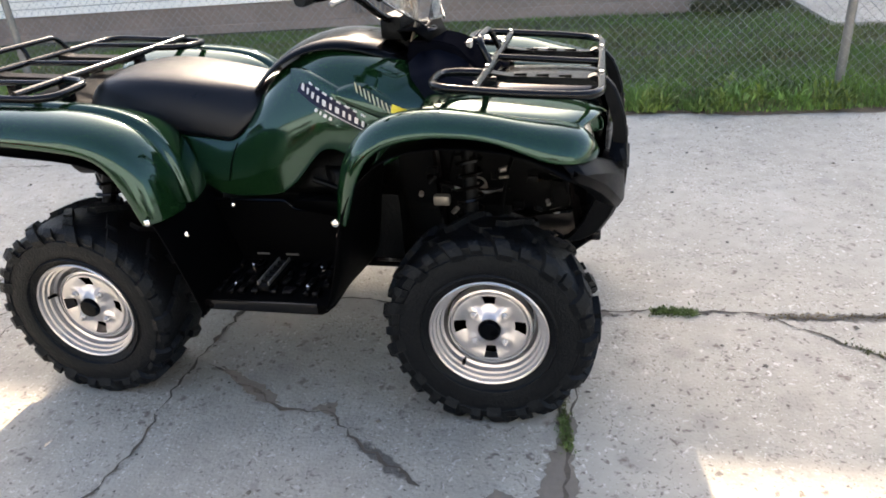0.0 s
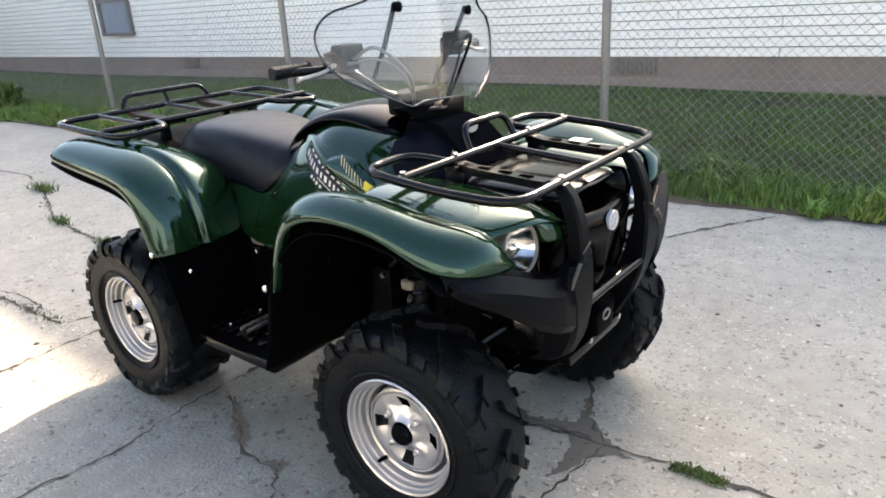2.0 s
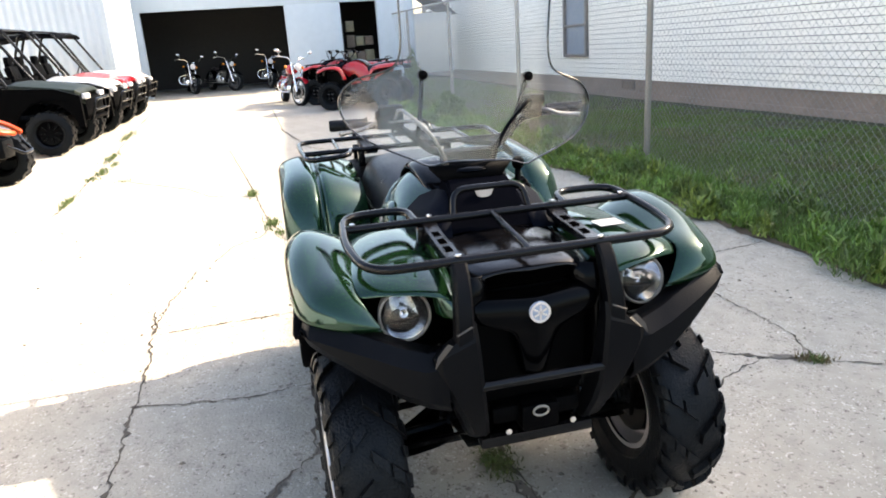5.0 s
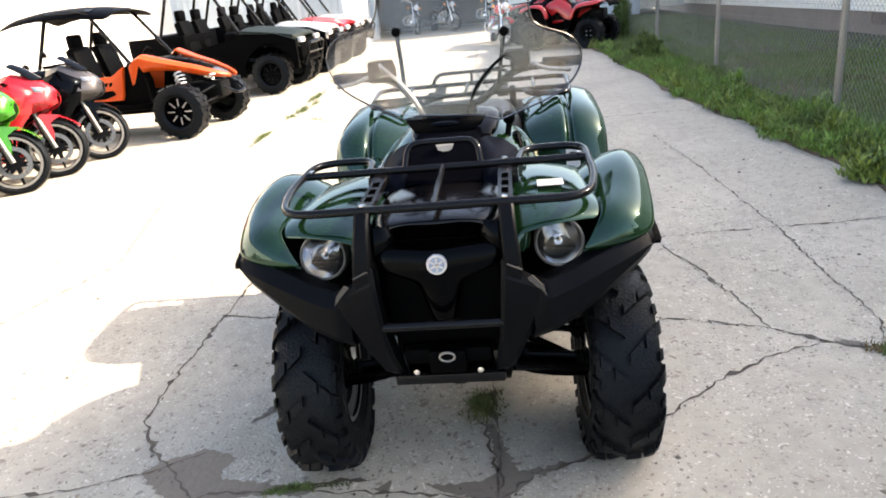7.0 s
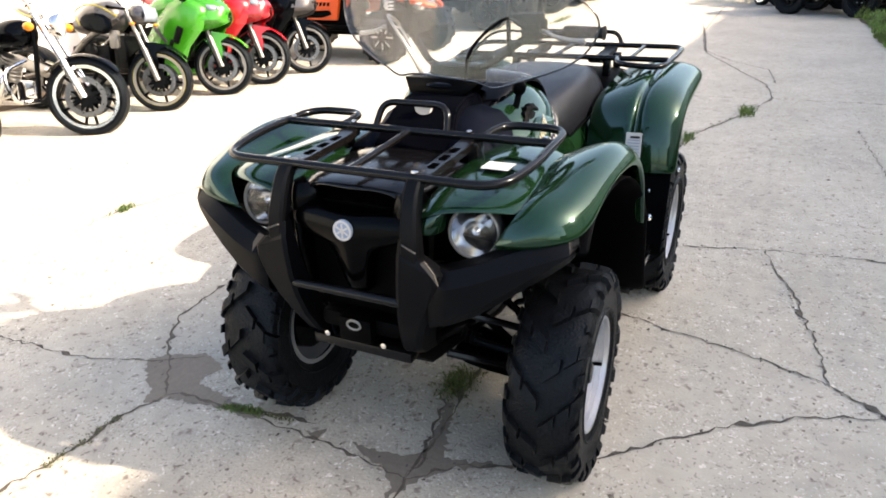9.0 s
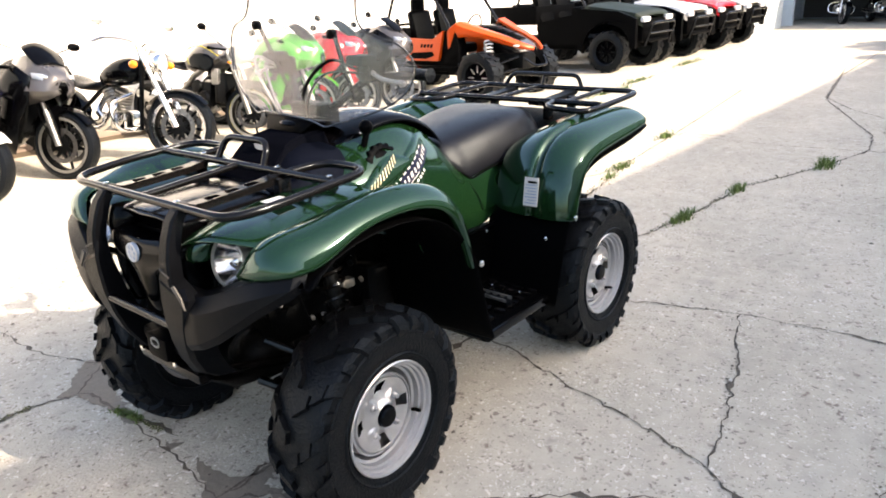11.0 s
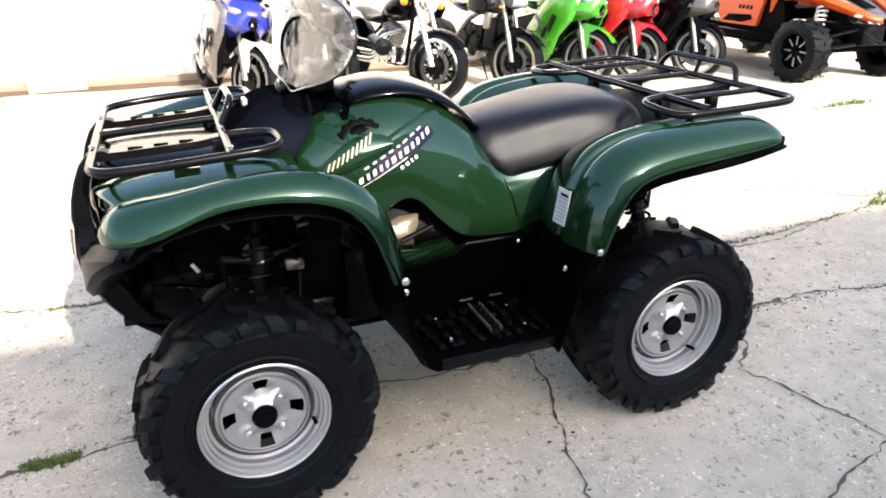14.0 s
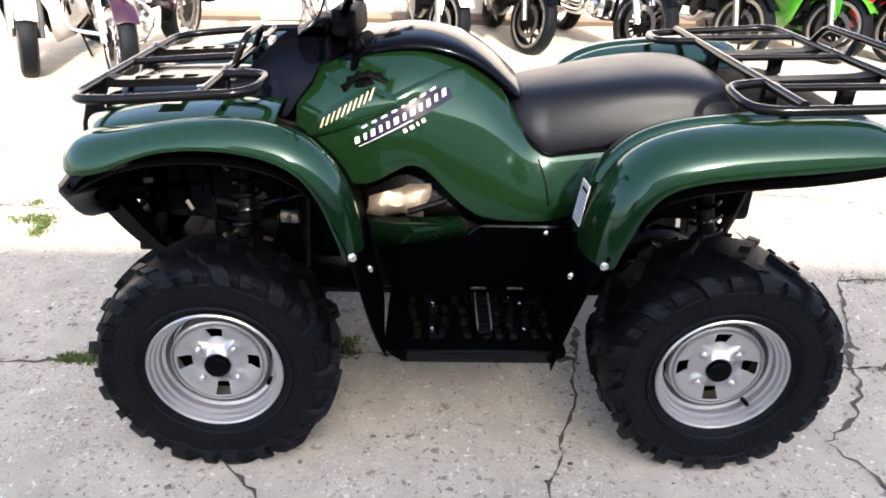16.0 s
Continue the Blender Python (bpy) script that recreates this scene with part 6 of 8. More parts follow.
    # front rack
    R = 0.0113
    rack = B()
    zf, zr = 0.895, 0.925
    for s in (1, -1):
        tube(rack, fillet([(0.905, 0, zf), (0.905, s * 0.385, zf), (0.74, s * 0.415, 0.908), (0.48, s * 0.405, zr), (0.48, s * 0.225, zr), (0.60, s * 0.215, 0.918)], 0.075, 6), R, 10)
    fr = part("front_rack", rack, M["tube"], q, "black tubular steel luggage rack")
    bm = B()
    tube(bm, [(0.60, -0.405, 0.917), (0.60, 0.405, 0.917)], R, 10)
    part("rack_bar", bm, M["tube"], fr)
    bm = B()
    tube(bm, [(0.60, 0, 0.917), (0.905, 0, zf)], R * 0.85, 10)
    part("rack_bar", bm, M["tube"], fr)
    for s in (1, -1):
        bm = B()
        loft(bm, [[(x, s * 0.160, z), (x, s * 0.198, z), (x, s * 0.198, z - 0.02), (x, s * 0.160, z - 0.02)] for x, z in ((0.60, 0.915), (0.66, 0.905), (0.84, 0.896), (0.905, 0.895))], closed=True, cap=True)
        part("rack_bracket", bm, M["tube"], fr)
        # flat black plates painted as the dark of the bracket's slots
        for k in range(3):
            bm = B()
            box(bm, (0.69 + 0.06 * k, s * 0.179, 0.9035 - 0.003 * k), (0.034, 0.018, 0.003))
            part("slot", bm, M["void"], fr)
        bm = B()
        box(bm, (0.61, s * 0.20, 0.877), (0.04, 0.03, 0.06), 0.005)
        part("rack_mount", bm, M["tube"], fr)
        for x, y, z in ((0.60, 0.178, 0.93), (0.905, 0.178, 0.908), (0.60, 0.385, 0.93)):
            bm = B()
            lathe(bm, [(0, 0.008), (0.003, 0.008), (0.005, 0.0)], 8, "z", Matrix.Translation((x, s * y, z)))
            part("bolt", bm, M["chrome"], fr)
    bm = B()
    tube(bm, fillet([(0.60, -0.11, 0.915), (0.565, -0.10, 0.985), (0.565, 0.10, 0.985), (0.60, 0.11, 0.915)], 0.04, 6), R * 0.85, 10)
    part("rack_hoop", bm, M["tube"], fr)
    # rear rack
    rack = B()
    for s in (1, -1):
        tube(rack, fillet([(-1.02, 0, 0.938), (-1.02, s * 0.465, 0.938), (-0.85, s * 0.462, 0.928), (-0.595, s * 0.445, 0.915), (-0.595, s * 0.27, 0.925), (-0.70, s * 0.25, 0.93)], 0.07, 6), R, 10)
    rr = part("rear_rack", rack, M["tube"], q, "black tubular steel luggage rack")
    bm = B()
    tube(bm, [(-0.70, -0.45, 0.93), (-0.70, 0.45, 0.93)], R, 10)
    part("rack_bar", bm, M["tube"], rr)
    for y in (-0.30, -0.02, 0.30):
        bm = B()
        tube(bm, [(-0.70, y, 0.93), (-1.02, y, 0.938)], R * 0.8, 10)
        part("rack_bar", bm, M["tube"], rr)
    for s in (1, -1):
        bm = B()
        loft(bm, [[(x, s * 0.13, z), (x, s * 0.18, z), (x, s * 0.18, z - 0.02), (x, s * 0.13, z - 0.02)] for x, z in ((-0.70, 0.93), (-0.76, 0.918), (-0.97, 0.928), (-1.02, 0.937))], closed=True, cap=True)
        part("rack_bracket", bm, M["satin"], rr)
        for x in (-0.74, -0.93):
            bm = B()
            box(bm, (x, s * 0.20, 0.885), (0.035, 0.03, 0.07), 0.005)
            part("rack_mount", bm, M["tube"], rr)
    bm = B()
    tube(bm, fillet([(-1.02, -0.20, 0.938), (-1.04, -0.17, 0.992), (-1.04, 0.17, 0.992), (-1.02, 0.20, 0.938)], 0.04, 6), R * 0.85, 10)
    tube(bm, [(-1.04, 0.0, 0.992), (-1.02, 0.0, 0.938)], R * 0.7, 8)
    part("rack_hoop", bm, M["tube"], rr)

    # handlebars
    def steered(name, bm, mat, parent, **k):
        bmesh.ops.transform(bm, matrix=steer, verts=bm.verts)
        return part(name, bm, mat, parent, **k)
    bm = B()
    tube(bm, fillet([(0.20, -0.40, 1.14), (0.25, -0.20, 1.135), (0.31, -0.09, 1.04), (0.31, 0.09, 1.04), (0.25, 0.20, 1.135), (0.20, 0.40, 1.14)], 0.05), 0.0115, 10)
    bars = steered("handlebar", bm, M["tube"], q)
    bm = B()
    box(bm, (0.31, 0, 1.02), (0.07, 0.16, 0.07), 0.015)
    tube(bm, [(0.31, 0, 1.0), (0.36, 0, 0.90)], 0.03, 10)
    steered("bar_clamp", bm, M["dark"], bars)
    for s in (1, -1):
        bm = B()
        lathe(bm, [(-0.06, 0.0), (-0.06, 0.016), (-0.05, 0.018), (0.05, 0.016), (0.058, 0.02), (0.062, 0.0)], 14, "y", Matrix.Translation((0.205, s * 0.35, 1.142)))
        steered("grip", bm, M["rubber"], bars)
        bm = B()
        tube(bm, smooth_path([(0.26, s * 0.235, 1.15), (0.29, s * 0.27, 1.15), (0.29, s * 0.31, 1.135), (0.275, s * 0.375, 1.125)], 5), [0.006] * 10 + [0.007] * 5 + [0.008], 8)
        ball(bm, (0.275, s * 0.375, 1.125), (0.009, 0.009, 0.009), seg=10)
        steered("brake_lever", bm, M["alu"], bars, label="bright metal brake lever")
        bm = B()
        box(bm, (0.265, s * 0.225, 1.155), (0.06, 0.085 if s < 0 else 0.06, 0.055), 0.012)
        box(bm, (0.29, s * 0.22, 1.185), (0.055, 0.075, 0.03), 0.008)
        steered("switch_box", bm, M["black"], bars)
        bm = B()
        tube(bm, smooth_path([(0.30, s * 0.21, 1.16), (0.38, s * 0.19, 1.19), (0.41, s * 0.10, 1.10), (0.36, s * 0.06, 0.96)], 6), 0.005, 6)
        tube(bm, smooth_path([(0.29, s * 0.23, 1.15), (0.37, s * 0.15, 1.15), (0.39, s * 0.08, 1.06), (0.36, s * 0.05, 0.95)], 6), 0.004, 6)
        steered("cable", bm, M["alu"] if s < 0 else M["black"], bars)
    if full:
        # instrument pod and clear windshield on struts
        bm = B()
        loft(bm, [[(0.36, -0.10, 0.985), (0.36, 0.10, 0.985)], [(0.345, -0.12, 1.02), (0.345, 0.12, 1.02)], [(0.40, -0.125, 1.022), (0.40, 0.125, 1.022)], [(0.43, -0.09, 0.985), (0.43, 0.09, 0.985)]], closed=False)
        steered("pod_shelf", bm, M["black"], q, thick=0.006)
        bm = B()
        ball(bm, (0.392, 0.0, 1.004), (0.034, 0.06, 0.012))
        steered("meter", bm, M["gloss"], q)
        out = [(0.0, 1.034), (0.08, 1.033), (0.115, 1.028), (0.15, 1.02), (0.20, 1.038), (0.28, 1.068), (0.34, 1.098), (0.38, 1.138), (0.397, 1.185), (0.387, 1.225), (0.35, 1.258), (0.29, 1.277), (0.252, 1.292), (0.232, 1.32), (0.225, 1.37), (0.228, 1.45), (0.232, 1.53), (0.225, 1.59), (0.19, 1.628), (0.12, 1.64), (0.0, 1.642)]

        tilt = Matrix.Translation((0.41, 0, 1.018)) @ Matrix.Rotation(radians(-4.7), 4, "X") @ Matrix.Rotation(radians(1.5), 4, "Z") @ Matrix.Translation((-0.41, 0, -1.018))

        def tilted(name, bm, mat, parent, **k):
            bmesh.ops.transform(bm, matrix=tilt, verts=bm.verts)
            return part(name, bm, mat, parent, **k)

        def sheet(y, z):
            return Vector((0.432 - 0.12 * (z - 1.018) - 0.62 * y * y, y + 0.006, z))
        bm = B()
        rows = []
        for y, z in [(0.186, 1.034)] + out[4:-1]:
            rows.append([bm.verts.new(sheet(y * k / 8, z)) for k in range(-8, 9)])
        for a, b in zip(rows, rows[1:]):
            for j in range(16):
                bm.faces.new((a[j], a[j + 1], b[j + 1], b[j]))
        ws = tilted("windshield", bm, M["screen"], q, label="clear acrylic windshield with polished rounded edges", thick=0.003)
        ws.visible_shadow = True
        bm = B()
        loop = [sheet(y, z) for y, z in out] + [sheet(-y, z) for y, z in out[-2:0:-1]]
        tube(bm, smooth_path(loop, 3, closed=True), 0.003, 6, closed=True)
        tilted("edge_trim", bm, M["edge"], ws)
        for s in (1, -1):
            bm = B()
            p = sheet(0.155, 1.275)
            p.y *= s
            tube(bm, [(0.29, s * 0.15, 1.09), (0.33, s * 0.153, 1.17), p + Vector((-0.012, 0, 0))], 0.007, 8)
            tilted("strut", bm, M["black"], ws)
            bm = B()
            lathe(bm, [(-0.012, 0.0), (-0.012, 0.013), (0.006, 0.014), (0.010, 0.0)], 12, "x", Matrix.Translation(p))
            tilted("knob", bm, M["black"], ws)
        # lettering blocks and stripes on the tank sides
        for s in (1, -1):
            def letters(name, org, run, up, widths, mat, lift):
                """A line of lettering as plain slanted bars."""
                total, at = sum(widths) + 0.7 * (len(widths) - 1), 0.0
                for w_ in widths:
                    a, wd = org + run * (at / total), run * (w_ / total)
                    side_decal(name, [tuple(c) for c in (a, a + wd, a + wd + up, a + up)], mat, q, s, lift)
                    at += w_ + 0.7

            letters("mark", Vector((0.362, 0.806)), Vector((-0.125, 0.070)), Vector((-0.009, 0.026)), (0.5, 0.5, 0.45, 0.5, 0.5, 0.5, 0.45, 0.5, 0.5, 0.5), M["cream"], 0.0175)
            # slanted light marks on a navy streak
            e = Vector((0.05 - 0.27, 0.885 - 0.775))
            n_ = Vector((0.011, 0.020))
            b0 = Vector((0.275, 0.768))
            side_decal("stripe", [tuple(b0 + e * 0.06 - n_ * 0.45), tuple(b0 + e * 1.04 - n_ * 0.45), tuple(b0 + e * 1.06 + n_ * 1.35), tuple(b0 + e * 0.30 + n_ * 1.35)], M["navy"], q, s, 0.003)
            letters("stripe", b0 + n_ * 0.1, e, n_ * 0.55 + Vector((-0.004, 0.005)), (0.8, 0.5, 0.7, 0.5, 0.5, 0.8, 0.5, 0.8, 0.5, 0.6, 0.5, 0.7), M["white"], 0.005)
            letters("stripe", b0 + e * 0.14 + n_ * 1.25, e * 0.80, n_ * 0.22, (0.8, 0.7, 0.9, 0.8, 0.5, 0.9, 0.8, 0.8), M["white"], 0.004)
            side_decal("stripe", [tuple(b0 + e * 0.02 - n_ * 0.30), tuple(b0 + e * 0.62 - n_ * 0.34), tuple(b0 + e * 0.60 - n_ * 0.22), tuple(b0 + e * 0.02 - n_ * 0.24)], M["white"], q, s, 0.004)
            letters("stripe", b0 + e * 0.48 - n_ * 1.1, e * 0.24, n_ * 0.42, (0.9, 0.9, 0.5, 0.8), M["white"], 0.004)
        side_decal("sticker", [(0.382, 0.806), (0.338, 0.824), (0.342, 0.846), (0.386, 0.828)], M["yellow"], q, -1, 0.0195, "small yellow sticker")
        # pale warning labels
        lm = Matrix.Translation((-0.256, 0.425, 0.690)) @ Matrix.Rotation(radians(-85), 4, "Z") @ Matrix.Rotation(radians(9), 4, "X")
        bm = B()
        box(bm, (0.0, 0.0, 0.0), (0.055, 0.002, 0.10), 0, lm)
        lab = part("warning_label", bm, M["white"], q, "white printed warning label")
        for k in range(8):
            bm = B()
            box(bm, (0.0 if k % 3 else -0.004, 0.0016, 0.034 - 0.0105 * k), (0.044 if k % 3 else 0.034, 0.001, 0.0035 if k else 0.008), 0, lm)
            part("print_line", bm, M["black"] if k == 0 else M["printblue"], lab)
        bm = B()
        box(bm, (0, 0, 0), (0.06, 0.0016, 0.07), 0, Matrix.Translation((0.70, 0.30, 0.8775)) @ Matrix.Rotation(radians(90), 4, "X"))
        part("warning_label", bm, M["white"], q, "white printed warning label")
    return q


main = quad_bike("quad_bike", "dark green quad bike with black racks and clear windshield", "green", Matrix.Translation((0, 0, 0.010)))
# its bodywork has been knocked a little off the centre line in front
for ob in main.children_recursive:
    low = ob.name.split(".")[0] in ("wheel", "tyre", "rim", "wheel_nut", "valve", "suspension_arm", "half_shaft", "windshield", "edge_trim", "strut", "knob")
    if ob.type == "MESH" and not low:
        for v in ob.data.vertices:
            v.co.y -= 0.020 * min(1.0, max(0.0, (v.co.x - 0.25) / 0.4))


# ---- motorcycles ----
M["bgreen"] = surf("lime_green_fairing", (0.024, 0.24, 0.010), (0.018, 0.19, 0.008), 5, 0.25, coat=0.4)
M["bblue"] = surf("deep_blue_fairing", (0.01, 0.022, 0.26), (0.008, 0.016, 0.2), 5, 0.25, coat=0.7)
M["silverp"] = surf("silver_fairing", (0.15, 0.15, 0.16), (0.1, 0.1, 0.11), 6, 0.25, 0.4, coat=0.6)
M["bred"] = surf("red_fairing", (0.46, 0.010, 0.02), (0.36, 0.008, 0.016), 5, 0.25, coat=0.4)
M["bwhite"] = surf("white_fairing", (0.75, 0.75, 0.75), (0.66, 0.66, 0.67), 5, 0.25, coat=0.7)
M["bpurple"] = surf("plum_paint", (0.030, 0.004, 0.014), (0.022, 0.003, 0.010), 5, 0.25, coat=0.8)
M["bgrey"] = surf("dark_grey_fairing", (0.05, 0.05, 0.055), (0.035, 0.035, 0.04), 5, 0.3, coat=0.5)
M["orange"] = surf("orange_plastic", (0.58, 0.066, 0.002), (0.48, 0.052, 0.002), 4, 0.4, coat=0.15)
M["olive"] = surf("dark_green_plastic", (0.010, 0.018, 0.013), (0.007, 0.012, 0.009), 4, 0.5, spec=0.2)
M["dullyellow"] = surf("dull_yellow_paint", (0.34, 0.30, 0.02), (0.26, 0.22, 0.015), 30, 0.5)
M["amber"] = surf("amber_lens", (0.8, 0.25, 0.02), (0.7, 0.2, 0.01), 9, 0.2)
M["steel"] = surf("brushed_disc", (0.20, 0.20, 0.20), (0.09, 0.09, 0.09), 30, 0.3, 0.85)


def bike_wheel(parent, x, R, w, rim_mat, spokes, disc=True, wire=False, lip=None):
    bm = B()
    lathe(bm, [(-w * 0.40, R * 0.76), (-w * 0.5, R * 0.86), (-w * 0.38, R * 0.96), (0, R), (w * 0.38, R * 0.96), (w * 0.5, R * 0.86), (w * 0.40, R * 0.76)], 40, "y", Matrix.Translation((x, 0, R)))
    t = part("wheel", bm, M["rubber"], parent)
    bm = B()
    lathe(bm, [(-w * 0.42, R * 0.74), (-w * 0.42, R * 0.79), (-w * 0.2, R * 0.72), (w * 0.2, R * 0.72), (w * 0.42, R * 0.79), (w * 0.42, R * 0.74), (0, R * 0.69)], 40, "y", Matrix.Translation((x, 0, R)), closed=True)
    lathe(bm, [(-0.05, 0.0), (-0.05, 0.035), (0.05, 0.035), (0.05, 0.0)], 14, "y", Matrix.Translation((x, 0, R)))
    for k in range(spokes):
        a = 2 * math.pi * k / spokes
        b = a + (0.25 if wire else 0.12) * (1 if k % 2 else -1)
        y0 = 0.035 * (1 if k % 2 else -1) if wire else 0
        tube(bm, [(x + 0.03 * math.cos(a), y0, R + 0.03 * math.sin(a)), (x + R * 0.72 * math.cos(b), 0, R + R * 0.72 * math.sin(b))], 0.003 if wire else 0.013, 5)
    part("rim", bm, rim_mat, t)
    if lip:
        bm = B()
        for y in (-w * 0.43, w * 0.43):
            lathe(bm, [(y - 0.002, R * 0.71), (y - 0.003, R * 0.79), (y + 0.003, R * 0.79), (y + 0.002, R * 0.71)], 40, "y", Matrix.Translation((x, 0, R)), closed=True)
        part("rim_lip", bm, lip, t, "polished rim edge")
    if disc:
        for s in (1, -1):
            bm = B()
            y = s * 0.065
            lathe(bm, [(y - 0.002, R * 0.37), (y - 0.002, R * 0.50), (y + 0.002, R * 0.50), (y + 0.002, R * 0.37)], 36, "y", Matrix.Translation((x, 0, R)), closed=True)
            part("brake_disc", bm, M["steel"], t)
            bm = B()
            star = [(R * (0.385 if k % 2 else 0.20), math.pi * k / 8) for k in range(16)]
            plate(bm, [(x + r_ * math.cos(a), R + r_ * math.sin(a)) for r_, a in star], y - 0.003, y + 0.003)
            part("disc_carrier", bm, M["dark"], t)
    return t


def mirror(parent, a, b, mat):
    bm = B()
    tube(bm, [a, b], 0.006, 6)
    ball(bm, b, (0.02, 0.06, 0.035), seg=10)
    part("mirror", bm, mat, parent)


def engine_bits(parent, x, z, mat):
    bm = B()
    box(bm, (x, 0, z), (0.42, 0.30, 0.26), 0.04)
    lathe(bm, [(-0.18, 0.0), (-0.18, 0.08), (-0.16, 0.1), (0.16, 0.1), (0.18, 0.08), (0.18, 0.0)], 18, "y", Matrix.Translation((x - 0.1, 0, z - 0.02)))
    lathe(bm, [(-0.18, 0.0), (-0.18, 0.06), (-0.16, 0.08), (0.16, 0.08), (0.18, 0.06), (0.18, 0.0)], 18, "y", Matrix.Translation((x + 0.12, 0, z - 0.04)))
    part("engine", bm, mat, parent)


def stand(front, a, lean, half, turn):
    """Pose of a bike whose front wheel, turned on its lock, touches the ground at front; a is the wheel's heading (from +y towards +x)."""
    a += turn
    t = radians(turn)
    steer = Matrix.Translation((0.47, 0, 0)) @ Matrix.Rotation(t, 4, "Z") @ Matrix.Translation((-0.47, 0, 0))
    tip = Matrix.Rotation(radians(90 - a), 3, "Z") @ (steer @ Vector((half, 0, 0)))
    c = Vector((front[0], front[1], 0)) - tip
    return Matrix.Translation(c) @ Matrix.Rotation(radians(90 - a), 4, "Z") @ Matrix.Rotation(radians(-lean), 4, "X"), steer


def sport_bike(front, a, body, second, rim, label, fender=None, lean=9, naked=False, group="row of motorcycles", pin=False, turn=22):
    pose_, steer = stand(front, a, lean, 0.70, turn)
    q = empty("motorcycle", label, "motorcycle", pose_, group)
    Bm, S = M[body], M[second]
    fw = bike_wheel(q, 0.70, 0.30, 0.125, M[rim], 5, lip=M["galv"])
    fw.matrix_basis = steer
    rear = bike_wheel(q, -0.70, 0.31, 0.18, M[rim], 6)
    if pin:
        for x, r, par in ((0.70, 0.30, fw), (-0.70, 0.31, rear)):
            bm = B()
            for y in (-0.055, 0.055):
                lathe(bm, [(y - 0.001, r * 0.775), (y - 0.001, r * 0.80), (y + 0.001, r * 0.80), (y + 0.001, r * 0.775)], 40, "y", Matrix.Translation((x, 0, r)), closed=True)
            part("rim_stripe", bm, M["dullyellow"], par, "yellow rim stripe")
    for s in (1, -1):
        bm = B()
        tube(bm, [(0.70, s * 0.10, 0.30), (0.60, s * 0.10, 0.58)], 0.026, 10)
        tube(bm, [(0.61, s * 0.10, 0.55), (0.47, s * 0.10, 0.92)], 0.019, 10)
        part("fork_leg", bm, M["alu"], q).matrix_basis = steer
        bm = B()
        plate(bm, [(0.80, 0.62), (0.62, 0.645), (0.545, 0.56), (0.60, 0.47), (0.655, 0.40), (0.70, 0.37), (0.715, 0.45), (0.70, 0.55)], s * 0.078, s * 0.086)
        part("mudguard_cheek", bm, M[fender or body], q).matrix_basis = steer
        bm = B()
        box(bm, (0.66, s * 0.075, 0.36), (0.06, 0.05, 0.11), 0.012)
        part("caliper", bm, M["dark"], q).matrix_basis = steer
        bm = B()
        tube(bm, [(0.46, s * 0.10, 0.93), (0.38, s * 0.33, 0.93)], 0.011, 8)
        lathe(bm, [(-0.05, 0.016), (0.05, 0.017), (0.052, 0.0)], 10, "y", Matrix.Translation((0.395, s * 0.30, 0.93)))
        part("handlebar", bm, M["black"], q).matrix_basis = steer
        mirror(q, (0.50, s * 0.14, 1.06 if not naked else 0.96), (0.44, s * 0.34, 1.13), M["black"])
        bm = B()
        ball(bm, (0.62, s * 0.16, 0.80), (0.03, 0.025, 0.015), seg=8)
        part("indicator", bm, M["amber"], q)
    bm = B()
    loft(bm, [[(0.70 + 0.335 * math.cos(t), y, 0.30 + 0.335 * math.sin(t) - abs(y) * 0.25) for y in (-0.075, -0.04, 0, 0.04, 0.075)] for t in [radians(36 + 12 * k) for k in range(11)]])
    part("front_mudguard", bm, M[fender or body], q, sub=1, thick=0.004).matrix_basis = steer
    # tank, seat, tail
    bm = B()
    secs = [[(x, w * math.sin(t), (z0 + z1) / 2 - (z1 - z0) / 2 * math.cos(t)) for t in [2 * math.pi * k / 12 for k in range(12)]] for x, w, z0, z1 in ((0.42, 0.06, 0.80, 0.92), (0.36, 0.15, 0.74, 1.0), (0.24, 0.20, 0.72, 1.04), (0.08, 0.19, 0.70, 1.01), (-0.06, 0.13, 0.70, 0.90), (-0.12, 0.09, 0.72, 0.84))]
    loft(bm, secs, closed=True, cap=True)
    part("tank", bm, Bm if not naked else M["bgrey"], q, sub=1)
    bm = B()
    loft(bm, [[(x, -w, z - 0.05), (x, -w * 0.7, z), (x, w * 0.7, z), (x, w, z - 0.05)] for x, w, z in ((-0.06, 0.10, 0.84), (-0.2, 0.15, 0.81), (-0.36, 0.14, 0.82), (-0.44, 0.11, 0.88), (-0.66, 0.09, 0.93))], closed=True, cap=True)
    part("seat", bm, M["vinyl"], q, sub=1)
    bm = B()
    loft(bm, [[(x, -w, z), (x, -w * 0.8, z + 0.07), (x, w * 0.8, z + 0.07), (x, w, z), (x, 0, z - 0.04)] for x, w, z in ((-0.15, 0.15, 0.72), (-0.4, 0.14, 0.78), (-0.62, 0.11, 0.86), (-0.84, 0.05, 0.93))], closed=True, cap=True)
    part("tail", bm, S, q, sub=1)
    if not naked:
        bm = B()   # nose cowl, faceted
